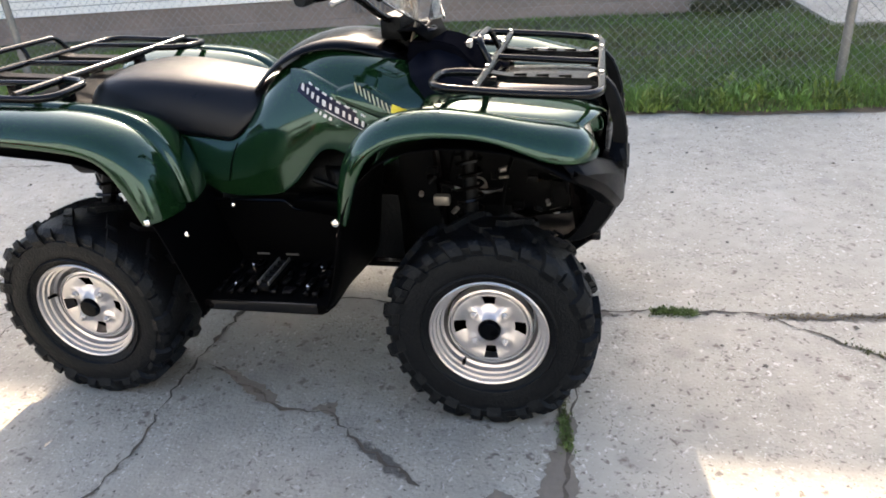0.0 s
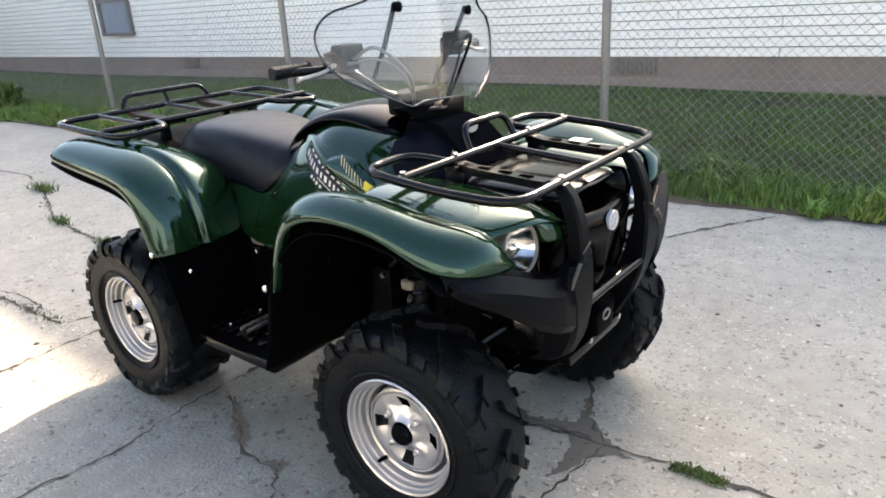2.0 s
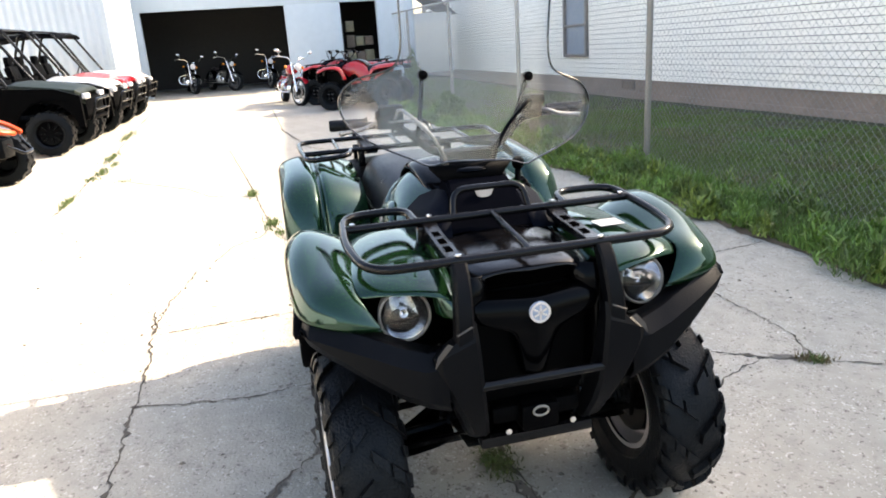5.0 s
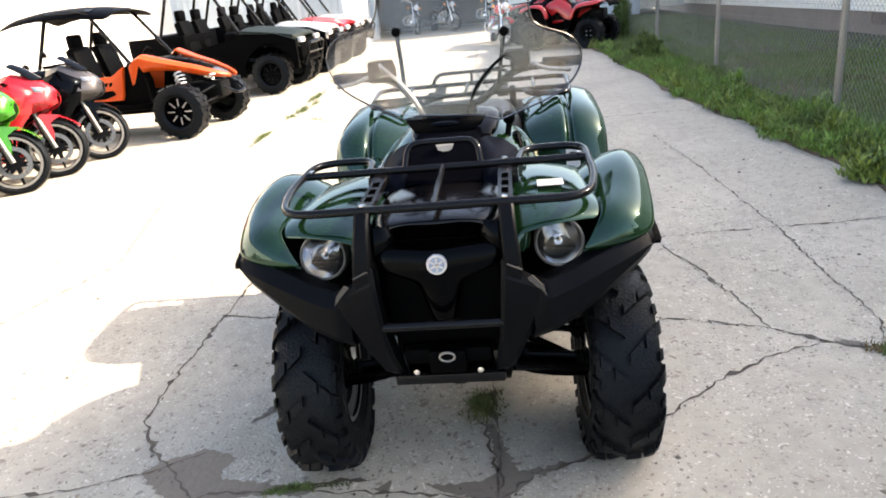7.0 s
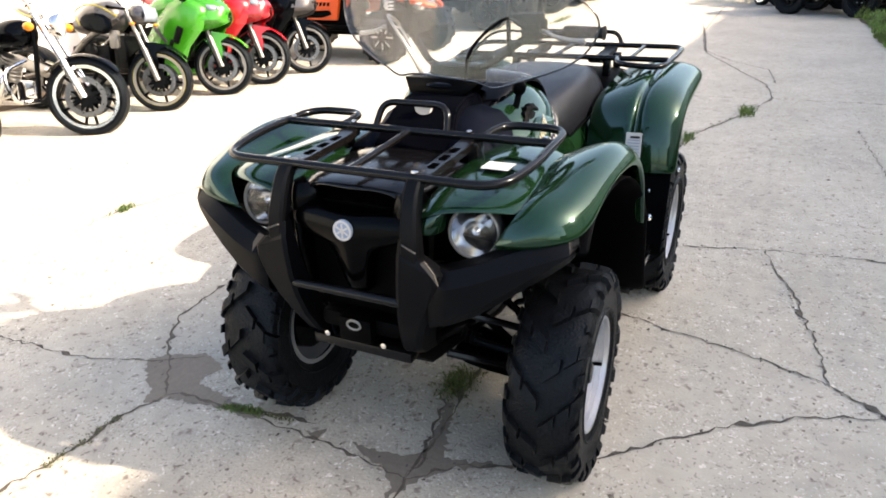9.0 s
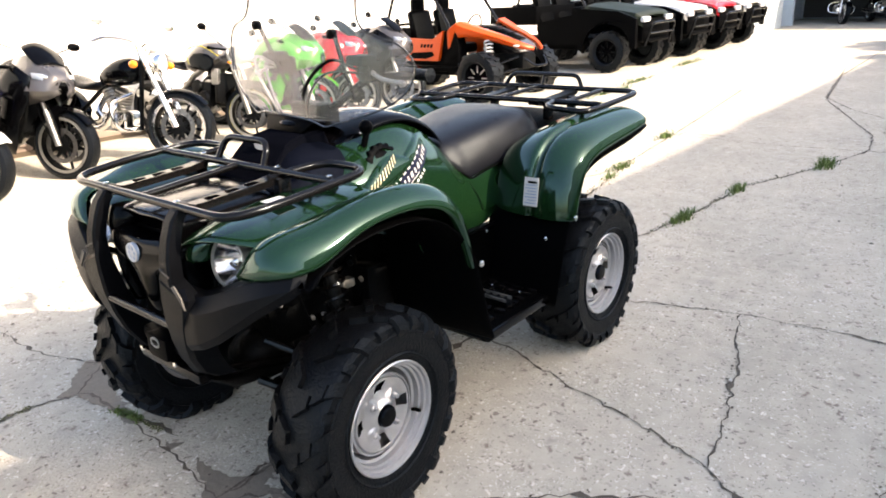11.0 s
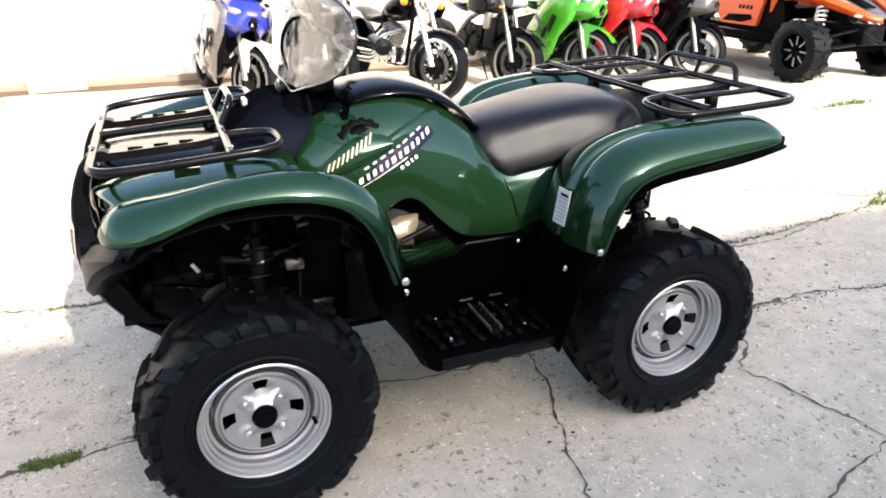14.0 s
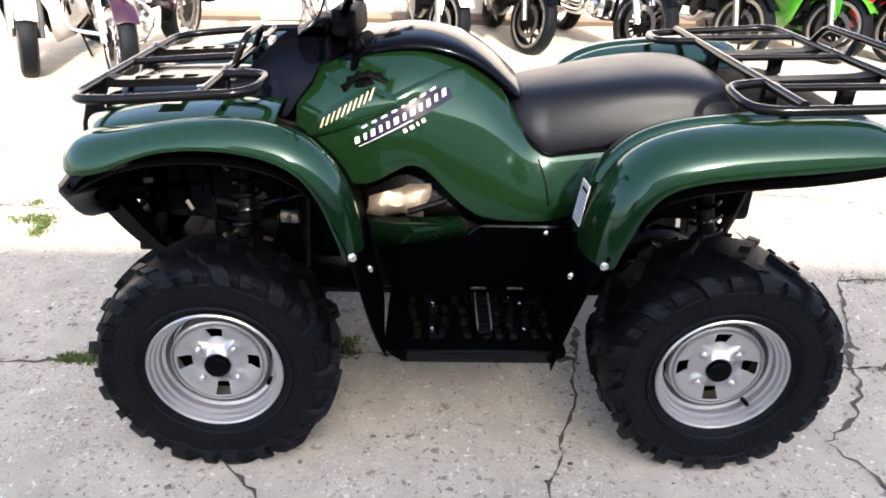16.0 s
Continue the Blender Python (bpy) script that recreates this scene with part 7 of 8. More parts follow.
        secs = [[(x, -w * 0.55, zl), (x, -w, zl + (zh - zl) * 0.28), (x, -w * 0.96, zl + (zh - zl) * 0.58), (x, -w * 0.5, zh), (x, 0, zh + 0.012), (x, w * 0.5, zh), (x, w * 0.96, zl + (zh - zl) * 0.58), (x, w, zl + (zh - zl) * 0.28), (x, w * 0.55, zl)] for x, w, zl, zh in ((0.34, 0.25, 0.60, 1.00), (0.50, 0.245, 0.62, 1.035), (0.66, 0.205, 0.655, 0.985), (0.78, 0.135, 0.69, 0.905), (0.85, 0.045, 0.735, 0.83))]
        loft(bm, secs)
        part("nose_fairing", bm, S if second != body else Bm, q, angle=22, thick=0.006)
        for s in (1, -1):
            pts = {"U0": (0.70, 0.86, 0.185), "U1": (0.5, 0.975, 0.235), "U2": (0.32, 0.90, 0.25), "U3": (0.16, 0.74, 0.25), "R0": (0.02, 0.55, 0.245), "R1": (-0.12, 0.36, 0.23), "L0": (-0.02, 0.20, 0.15), "L1": (0.30, 0.20, 0.16), "L2": (0.42, 0.30, 0.19), "L3": (0.50, 0.48, 0.21), "L4": (0.66, 0.66, 0.20), "C0": (0.5, 0.80, 0.27), "C1": (0.30, 0.66, 0.29), "C2": (0.15, 0.44, 0.275)}
            bm = B()
            vs = {k: bm.verts.new((x, s * y, z)) for k, (x, z, y) in pts.items()}
            for f_ in ("U0 U1 C0", "U1 U2 C1 C0", "U2 U3 C1", "U3 R0 C2 C1", "R0 R1 C2", "R1 L0 C2", "L0 L1 C2", "L1 L2 C1 C2", "L2 L3 C0 C1", "L3 L4 C0", "L4 U0 C0"):
                bm.faces.new([vs[k] for k in f_.split()])
            bmesh.ops.subdivide_edges(bm, edges=bm.edges[:], cuts=1, smooth=0.25)
            part("side_fairing", bm, Bm, q, angle=26, thick=0.006)
            # black vent, coloured flash, lamp glass, screw heads
            for nm, c_, d_, r_, mt in (("vent", (0.42, 0.60), (0.07, 0.014, 0.17), 24, M["dark"]), ("vent", (0.33, 0.50), (0.035, 0.014, 0.12), 24, M["dark"]), ("stripe", (0.22, 0.60), (0.20, 0.008, 0.035), 48, S if second != body else M["bgrey"]), ("stripe", (0.12, 0.36), (0.22, 0.008, 0.03), 20, M["white"] if second != body else M["black"])):
                bm = B()
                box(bm, (0, 0, 0), d_, 0.004, Matrix.Translation((c_[0], s * (0.277 if nm == "vent" else 0.283), c_[1])) @ Matrix.Rotation(radians(r_), 4, "Y"))
                part(nm, bm, mt, q)
            bm = B()
            loft(bm, [[(0.815, s * 0.035, 0.825), (0.80, s * 0.04, 0.865)], [(0.755, s * 0.125, 0.835), (0.735, s * 0.125, 0.89)], [(0.70, s * 0.178, 0.845), (0.68, s * 0.178, 0.895)]])
            lm = part("headlight", bm, M["winglass"], q, "clear slanted headlight", thick=0.008)
            lm.location.x = 0.012
            bm = B()
            ball(bm, (0.76, s * 0.10, 0.862), (0.022, 0.022, 0.018), seg=10)
            part("bulb", bm, M["chrome"], lm)
        bm = B()
        loft(bm, [[(x, -w, z - 0.03), (x + 0.02, -w * 0.5, z), (x + 0.03, 0, z + 0.01), (x + 0.02, w * 0.5, z), (x, w, z - 0.03)] for x, w, z in ((0.70, 0.12, 0.965), (0.60, 0.16, 1.06), (0.50, 0.15, 1.12), (0.45, 0.12, 1.14))])
        part("windscreen", bm, M["gloss"], q, "smoked windscreen", sub=1, thick=0.003)
        bm = B()
        loft(bm, [[(x, -w, z), (x, -w * 0.9, z + 0.03), (x, w * 0.9, z + 0.03), (x, w, z)] for x, w, z in ((0.80, 0.05, 0.785), (0.72, 0.12, 0.765), (0.60, 0.15, 0.745))])
        part("chin", bm, M["dark"], q, thick=0.006)
        bm = B()
        plate(bm, [(-0.06, 0.80), (0.06, 0.80), (0.04, 0.83), (-0.04, 0.83)], 0.825, 0.842, "x")
        part("air_intake", bm, M["dark"], q)
    else:
        bm = B()
        loft(bm, [[(x, -w, zl), (x, -w * 0.9, zh), (x, w * 0.9, zh), (x, w, zl)] for x, w, zl, zh in ((0.50, 0.12, 0.80, 1.0), (0.60, 0.12, 0.78, 0.99), (0.68, 0.09, 0.79, 0.92))], closed=True, cap=True)
        part("headlight", bm, M["bgrey"], q, sub=1)
        bm = B()
        loft(bm, [[(0.70 - 0.5 * y * y, y, 0.82), (0.715 - 0.5 * y * y, y, 0.88), (0.69 - 0.5 * y * y, y, 0.95)] for y in (-0.09, -0.05, 0, 0.05, 0.09)])
        part("lens", bm, M["winglass"], q, "clear headlight glass", thick=0.004)
        for s in (1, -1):
            bm = B()
            loft(bm, [[(0.46, s * 0.16, 0.86), (0.40, s * 0.19, 0.66)], [(0.24, s * 0.22, 0.92), (0.22, s * 0.21, 0.72)], [(0.05, s * 0.2, 0.86), (0.08, s * 0.19, 0.74)]])
            part("tank_shroud", bm, M["gloss"], q, sub=1, thick=0.006)
            bm = B()
            tube(bm, smooth_path([(0.47, s * 0.17, 0.86), (0.36, s * 0.205, 0.93), (0.22, s * 0.225, 0.96), (0.05, s * 0.205, 0.90), (0.08, s * 0.2, 0.78)], 4), 0.007, 6)
            part("trim_line", bm, M["dullyellow"], q, "yellow trim line")
            bm = B()
            tube(bm, smooth_path([(-0.3, s * 0.13, 0.80), (-0.6, s * 0.11, 0.88), (-0.8, s * 0.06, 0.94)], 4), 0.006, 6)
            part("trim_line", bm, M["dullyellow"], q, "yellow trim line")
            bm = B()
            box(bm, (0.40, s * 0.14, 0.66), (0.09, 0.05, 0.16), 0.012)
            part("radiator_shroud", bm, M["alu"], q)
            for x_, z_ in ((0.02, 0.42), (0.22, 0.36), (0.14, 0.56)):
                bm = B()
                lathe(bm, [(0.15, 0.0), (0.15, 0.07), (0.175, 0.06), (0.18, 0.0)], 16, "y", Matrix.Translation((x_, 0, z_)) @ Matrix.Diagonal((1, s, 1, 1)))
                part("engine_cover", bm, M["dark"], q)
    engine_bits(q, 0.12, 0.48, M["dark"])
    bm = B()
    box(bm, (0.42, 0, 0.55), (0.05, 0.32, 0.3), 0.01)
    part("radiator", bm, M["dark"], q)
    bm = B()
    for s in (1, -1):
        tube(bm, [(0.40, s * 0.08, 0.85), (0.1, s * 0.16, 0.66), (-0.18, s * 0.14, 0.42)], 0.03, 8)
        tube(bm, [(-0.15, s * 0.12, 0.42), (-0.70, s * 0.11, 0.31)], 0.025, 8)
    part("chassis", bm, M["steel"] if body != "bgreen" else M["dark"], q)
    bm = B()
    tube(bm, smooth_path([(0.35, -0.08, 0.36), (0.15, -0.1, 0.26), (-0.2, -0.14, 0.27), (-0.4, -0.17, 0.36)], 4), 0.025, 8)
    lathe(bm, [(-0.2, 0.03), (-0.17, 0.05), (0.2, 0.055), (0.22, 0.03)], 16, "x", Matrix.Translation((-0.56, -0.18, 0.42)) @ Matrix.Rotation(radians(18), 4, "Y"), cap=True)
    part("exhaust", bm, M["alu"], q)
    bm = B()
    tube(bm, [(-0.05, 0.16, 0.26), (-0.02, 0.27, 0.04)], 0.01, 6)
    part("side_stand", bm, M["dark"], q)
    for s in (1, -1) if not naked else ():
        bm = B()   # belly pan and inner panel, dark behind the fairing
        plate(bm, [(0.62, 0.78), (0.52, 0.5), (0.40, 0.30), (0.0, 0.22), (-0.3, 0.30), (-0.3, 0.62), (0.1, 0.7)], s * 0.15, s * 0.17)
        part("inner_panel", bm, M["dark"], q)
        bm = B()
        tube(bm, smooth_path([(0.64, s * 0.11, 0.36), (0.58, s * 0.15, 0.55), (0.52, s * 0.13, 0.75), (0.46, s * 0.12, 0.9)], 4), 0.006, 6)
        part("brake_hose", bm, M["black"], q).matrix_basis = steer
        bm = B()
        box(bm, (-0.22, s * 0.2, 0.4), (0.06, 0.09, 0.02), 0.005)
        part("foot_peg", bm, M["alu"], q)
    bm = B()
    box(bm, (-0.8, 0, 0.66), (0.03, 0.12, 0.2), 0.008, Matrix.Translation((-0.8, 0, 0.66)) @ Matrix.Rotation(radians(30), 4, "Y") @ Matrix.Translation((0.8, 0, -0.66)))
    part("plate_holder", bm, M["dark"], q)
    return q


def cruiser(front, a, paint, label, bags=False, batwing=False, rim="chrome", lean=8, group="row of motorcycles", R=0.33, turn=24, cast=False):
    pose_, steer = stand(front, a, lean, 0.82, turn)
    q = empty("motorcycle", label, "motorcycle", pose_, group)
    P = M[paint]
    bike_wheel(q, 0.82, R, 0.13, M["dark"] if cast else M[rim], 10 if cast else 20, wire=not cast, lip=M["chrome"] if cast else None).matrix_basis = steer
    bike_wheel(q, -0.78, 0.32, 0.17, M[rim], 20, wire=True)
    for s in (1, -1):
        bm = B()
        tube(bm, [(0.82, s * 0.10, R), (0.69, s * 0.10, 0.62)], 0.034, 10)
        tube(bm, [(0.70, s * 0.10, 0.6), (0.52, s * 0.10, 0.98)], 0.024, 10)
        part("fork_leg", bm, M["chrome"], q).matrix_basis = steer
        bm = B()
        tube(bm, smooth_path([(0.50, s * 0.08, 0.98), (0.48, s * 0.16, 1.08), (0.36, s * 0.36, 1.10), (0.26, s * 0.42, 1.06)], 4), 0.013, 8)
        part("handlebar", bm, M["chrome"], q).matrix_basis = steer
        mirror(q, (0.40, s * 0.30, 1.10), (0.42, s * 0.38, 1.24), M["chrome"])
        bm = B()
        ball(bm, (0.62, s * 0.20, 0.88), (0.045, 0.035, 0.035), seg=10)
        part("indicator", bm, M["amber"], q)
        bm = B()
        tube(bm, smooth_path([(0.48, s * 0.06, 0.30), (0.50, s * 0.30, 0.32), (0.46, s * 0.33, 0.52), (0.44, s * 0.1, 0.62)], 5), 0.016, 8)
        part("crash_bar", bm, M["chrome"], q)
    bm = B()
    loft(bm, [[(0.82 + (R + 0.03) * math.cos(t), y, R + (R + 0.03) * math.sin(t) - abs(y) * 0.35) for y in (-0.085, -0.05, 0, 0.05, 0.085)] for t in [radians(38 + 12 * k) for k in range(10)]])
    part("front_mudguard", bm, P, q, sub=1, thick=0.004).matrix_basis = steer
    bm = B()
    loft(bm, [[(-0.78 + 0.37 * math.cos(t), y, 0.32 + 0.37 * math.sin(t) - abs(y) * 0.35) for y in (-0.11, -0.06, 0, 0.06, 0.11)] for t in [radians(10 + 16 * k) for k in range(11)]])
    part("rear_mudguard", bm, P, q, sub=1, thick=0.004)
    bm = B()
    loft(bm, [[(x, w * math.sin(t), (z0 + z1) / 2 - (z1 - z0) / 2 * math.cos(t)) for t in [2 * math.pi * k / 12 for k in range(12)]] for x, w, z0, z1 in ((0.46, 0.05, 0.78, 0.88), (0.40, 0.13, 0.70, 0.95), (0.25, 0.17, 0.68, 0.96), (0.05, 0.14, 0.68, 0.88), (-0.08, 0.07, 0.68, 0.78))], closed=True, cap=True)
    part("tank", bm, P, q, sub=1)
    bm = B()
    loft(bm, [[(x, -w, z - 0.09), (x, -w * 0.85, z), (x, w * 0.85, z), (x, w, z - 0.09)] for x, w, z in ((-0.02, 0.11, 0.76), (-0.2, 0.17, 0.70), (-0.38, 0.18, 0.73), (-0.46, 0.15, 0.80), (-0.80, 0.12, 0.80))], closed=True, cap=True)
    part("seat", bm, M["vinyl"], q, sub=1)
    # vee engine with fins
    for sg in (1, -1):
        bm = B()
        fins = [(0.04, 0.0)] + [p for k in range(7) for p in ((0.052 + 0.03 * k, 0.06), (0.053 + 0.03 * k, 0.085), (0.067 + 0.03 * k, 0.085), (0.068 + 0.03 * k, 0.06))] + [(0.26, 0.0)]
        lathe(bm, fins, 14, "z", Matrix.Translation((0.12, 0, 0.42)) @ Matrix.Rotation(sg * 0.42, 4, "Y"))
        part("cylinder", bm, M["alu"], q)
    bm = B()
    box(bm, (0.08, 0, 0.36), (0.5, 0.24, 0.2), 0.05)
    lathe(bm, [(-0.16, 0.0), (-0.16, 0.09), (0.16, 0.09), (0.16, 0.0)], 18, "y", Matrix.Translation((0.1, 0, 0.36)))
    part("engine", bm, M["chrome"], q)
    for k in (0, 1):
        bm = B()
        tube(bm, smooth_path([(0.2 - 0.2 * k, -0.08, 0.56), (0.28 - 0.2 * k, -0.2, 0.46), (0.1, -0.2, 0.30 + 0.07 * k), (-0.5, -0.21, 0.28 + 0.07 * k), (-1.0, -0.21, 0.30 + 0.07 * k)], 5), 0.034, 10)
        part("exhaust_pipe", bm, M["chrome"], q)
    bm = B()
    tube(bm, [(0.48, 0, 0.95), (0.42, 0, 0.3), (-0.6, 0, 0.26)], 0.022, 8)
    tube(bm, [(0.45, 0, 0.75), (-0.1, 0, 0.66), (-0.5, 0, 0.4)], 0.022, 8)
    part("chassis", bm, M["dark"], q)
    bm = B()
    lathe(bm, [(-0.13, 0.03), (-0.06, 0.085), (0.02, 0.095), (0.03, 0.09)], 22, "x", Matrix.Translation((0.66, 0, 0.90)))
    hl = part("headlight", bm, M["chrome"], q)
    hl.matrix_basis = steer
    bm = B()
    lathe(bm, [(0.022, 0.088), (0.036, 0.05), (0.04, 0.0)], 22, "x", Matrix.Translation((0.66, 0, 0.90)))
    part("lens", bm, M["bwhite"], hl)
    if batwing:
        bm = B()
        secs = [[(0.56 - 1.2 * y * y, y, 0.86 + abs(y) * 0.25), (0.66 - 1.2 * y * y, y, 0.98 + abs(y) * 0.1), (0.60 - 1.1 * y * y, y, 1.16 - 0.5 * y * y)] for y in [-0.42 + 0.07 * k for k in range(13)]]
        loft(bm, secs)
        part("batwing_fairing", bm, M["gloss"], q, sub=1, thick=0.008)
        bm = B()
        loft(bm, [[(0.60 - 1.1 * y * y, y, 1.15 - 0.5 * y * y), (0.5 - 1.1 * y * y, y, 1.42 - 1.2 * y * y)] for y in [-0.3 + 0.06 * k for k in range(11)]])
        part("windscreen", bm, M["screen"], q, thick=0.003)
    if bags:
        for s in (1, -1):
            bm = B()
            box(bm, (-0.80, s * 0.30, 0.60), (0.52, 0.16, 0.30), 0.05)
            part("saddlebag", bm, M["gloss"], q)
    return q


sport_bike((0.03, -4.38), -30, "silverp", "bblue", "dark", "blue, silver and white sport motorcycle on its side stand", fender="bwhite")
sport_bike((-0.74, -4.60), -28, "gloss", "bgrey", "dark", "black sport motorcycle with grey nose", fender="gloss")
cruiser((-1.68, -4.34), -34, "gloss", "black and chrome cruiser motorcycle", cast=True)
sport_bike((-2.58, -4.46), -32, "gloss", "bgrey", "dark", "black naked motorcycle with yellow wheel stripes", fender="gloss", naked=True, pin=True)
sport_bike((-3.40, -4.42), -32, "bgreen", "bgreen", "dark", "lime green sport motorcycle on its side stand")
sport_bike((-4.02, -4.40), -32, "bred", "bred", "dark", "red sport motorcycle on its side stand")
sport_bike((-4.78, -4.36), -34, "gloss", "bgrey", "dark", "black sport motorcycle with a grey tail", fender="gloss")
cruiser((2.41, -3.27), -34, "bpurple", "plum touring motorcycle with fairing and saddlebags", bags=True, batwing=True, turn=40)
sport_bike((3.22, -3.52), -30, "bwhite", "bwhite", "alu", "silver-white faired touring motorcycle", fender="bwhite", turn=32)
cruiser((-14.6, 0.15), 60, "bred", "red and chrome cruiser beside the quads", group="far vehicles")
for x, y, a in ((-22.6, -2.9, 60), (-22.7, -1.6, 40), (-22.8, -0.4, 70)):
    cruiser((x, y), a, "gloss", "black motorcycle standing in the dark bay", group="bikes in the bay")


# ---- side-by-side buggies ----
def buggy_wheel(parent, x, y, R, w, rim_mat, s):
    m = Matrix.Translation((x, y, R))
    bm = B()
    h = [(w * 0.36, R * 0.56), (w * 0.5, R * 0.66), (w * 0.5, R * 0.84), (w * 0.42, R * 0.955), (0, R * 0.965)]
    lathe(bm, [(-a, r) for a, r in h[:-1]] + [h[-1]] + [(a, r) for a, r in h[-2::-1]], 36, "y", m)
    t = part("wheel", bm, M["rubber"], parent)
    for k in range(16):
        th = 2 * math.pi * k / 16
        for sg in (1, -1):
            bm = B()
            q = th + (0.2 if sg < 0 else 0)
            c = m @ Vector((R * 0.955 * math.cos(q), sg * w * 0.27, R * 0.955 * math.sin(q)))
            box(bm, (0, 0, 0), (R * 0.13, w * 0.42, R * 0.09), 0, Matrix.Translation(c) @ Matrix.Rotation(-q + math.pi / 2, 4, "Y") @ Matrix.Rotation(0.35 * sg, 4, "Z"))
            part("tread_block", bm, M["rubber"], t)
    bm = B()
    o = s * w * 0.32
    lathe(bm, [(o, R * 0.57), (o + s * 0.01, R * 0.58), (o - s * 0.05, R * 0.50), (o - s * 0.05, 0.0)], 30, "y", m)
    part("rim", bm, M["gloss"], t)
    for k in range(8):
        a = 2 * math.pi * k / 8
        bm = B()
        box(bm, (R * 0.34, o - s * 0.028, 0), (R * 0.27, 0.012, R * 0.05), 0.003, m @ Matrix.Rotation(a, 4, "Y"))
        part("spoke", bm, rim_mat, t)
    return t


def buggy(c, a, paint, label, sport, roof, name="side_by_side_buggy"):
    m = Matrix.Translation((c[0], c[1], 0)) @ Matrix.Rotation(radians(90 - a), 4, "Z") @ Matrix.Scale(0.88 if sport else 1.0, 4)
    q = empty(name, label, "off-road buggy", m, "row of buggies")
    P, K = M[paint], M["black"]
    R, w, T = (0.37, 0.28, 0.70) if sport else (0.335, 0.24, 0.64)
    for x in (0, -2.25 if sport else -1.95):
        for s in (1, -1):
            buggy_wheel(q, x, s * T, R, w, M["silver"] if sport else M["dark"], s)
            bm = B()
            tube(bm, [(x - 0.25, s * 0.25, 0.42), (x, s * (T - 0.14), R)], 0.02, 8)
            tube(bm, [(x + 0.15, s * 0.25, 0.42), (x, s * (T - 0.14), R)], 0.02, 8)
            tube(bm, [(x, s * 0.22, 0.58), (x, s * (T - 0.14), R + 0.12)], 0.018, 8)
            part("suspension_arm", bm, M["tube"], q)
            bm = B()
            coil(bm, (x - 0.05, s * (T - 0.2), R + 0.05), (x - 0.14, s * 0.34, 0.86), 0.05, 0.012, 7)
            part("spring", bm, M["bwhite"] if sport else M["tube"], q)
    back = -2.25 if sport else -1.95
    bm = B()
    box(bm, ((back) / 2, 0, 0.45), (-back + 0.3, 0.9, 0.22), 0.05)
    part("floor_pan", bm, K, q)
    if sport:
        # black hood between pointed orange blades; wheels, arms and springs stand free below
        bm = B()
        loft(bm, [[(x, -wd, z - 0.05), (x, -wd * 0.8, z), (x, 0, z + 0.015), (x, wd * 0.8, z), (x, wd, z - 0.05)] for x, wd, z in ((0.46, 0.10, 0.755), (0.32, 0.20, 0.825), (0.05, 0.28, 0.925), (-0.30, 0.36, 1.02), (-0.62, 0.52, 1.06))])
        part("hood", bm, M["bgrey"], q, angle=20, thick=0.01)
        for s in (1, -1):
            bm = B()
            blade = ((0.54, 0.08, 0.12, 0.765, 0.02), (0.38, 0.15, 0.26, 0.835, 0.06), (0.12, 0.22, 0.40, 0.935, 0.08), (-0.15, 0.28, 0.50, 1.02, 0.09), (-0.38, 0.34, 0.62, 1.10, 0.14), (-0.50, 0.38, 0.65, 1.145, 0.20), (-0.60, 0.46, 0.67, 1.09, 0.34), (-0.66, 0.52, 0.66, 1.04, 0.44))
            loft(bm, [[(x, s * yi, z - 0.03), (x, s * (yi + 0.02), z), (x, s * (yi * 0.35 + yo * 0.65), z + 0.012), (x, s * yo, z - 0.03), (x - 0.01, s * (yo - 0.015), z - 0.03 - dz * 0.5), (x - 0.02, s * (yo - 0.05), z - 0.03 - dz)] for x, yi, yo, z, dz in blade])
            part("fender_blade", bm, P, q, angle=22, thick=0.012)
            bm = B()
            plate(bm, [(0.42, 0.70), (0.30, 0.76), (0.02, 0.84), (0.06, 0.80), (0.28, 0.71)], s * 0.375, s * 0.385)
            part("blade_insert", bm, K, q)
            for dz in (0.0, 0.17):
                for dx in (0.30, -0.22):
                    bm = B()
                    tube(bm, [(dx, s * 0.16, 0.46 + dz), (0.02, s * 0.58, 0.36 + dz * 0.7)], 0.019, 8)
                    part("control_arm", bm, M["tube"], q)
            bm = B()
            tube(bm, [(0.0, s * 0.50, 0.42), (-0.10, s * 0.36, 0.90)], 0.028, 10)
            sh = part("shock_absorber", bm, M["dark"], q)
            bm = B()
            coil(bm, (-0.01, s * 0.485, 0.47), (-0.095, s * 0.368, 0.87), 0.062, 0.014, 8)
            part("spring", bm, M["bwhite"], sh, "white coil spring")
            bm = B()
            lathe(bm, [(0.0, 0.02), (0.0, 0.085), (0.05, 0.07), (0.07, 0.03)], 14, "y", Matrix.Translation((0.0, s * 0.50, 0.37)))
            part("hub_guard", bm, M["dark"], q)
            bm = B()
            box(bm, (-1.95, s * 0.45, 0.98), (0.8, 0.36, 0.16), 0.04)
            part("rear_box", bm, M["black"], q)
        bm = B()
        box(bm, (0.06, 0, 0.56), (0.66, 0.34, 0.24), 0.05)
        part("front_frame", bm, M["dark"], q)
        bm = B()
        loft(bm, [[(x, -wd, z), (x, 0, z + 0.02), (x, wd, z)] for x, wd, z in ((0.26, 0.08, 0.872), (-0.1, 0.13, 0.985), (-0.5, 0.2, 1.062))])
        part("hood_vent", bm, K, q, thick=0.01)
        for k in range(3):
            bm = B()
            box(bm, (0.05 - 0.16 * k, 0, 0.945 + 0.046 * k), (0.05, 0.22 + 0.06 * k, 0.012), 0.004, Matrix.Translation((0, 0, 0.02)))
            part("vent_slat", bm, M["satin"], q)
        for s in (1, -1):
            bm = B()
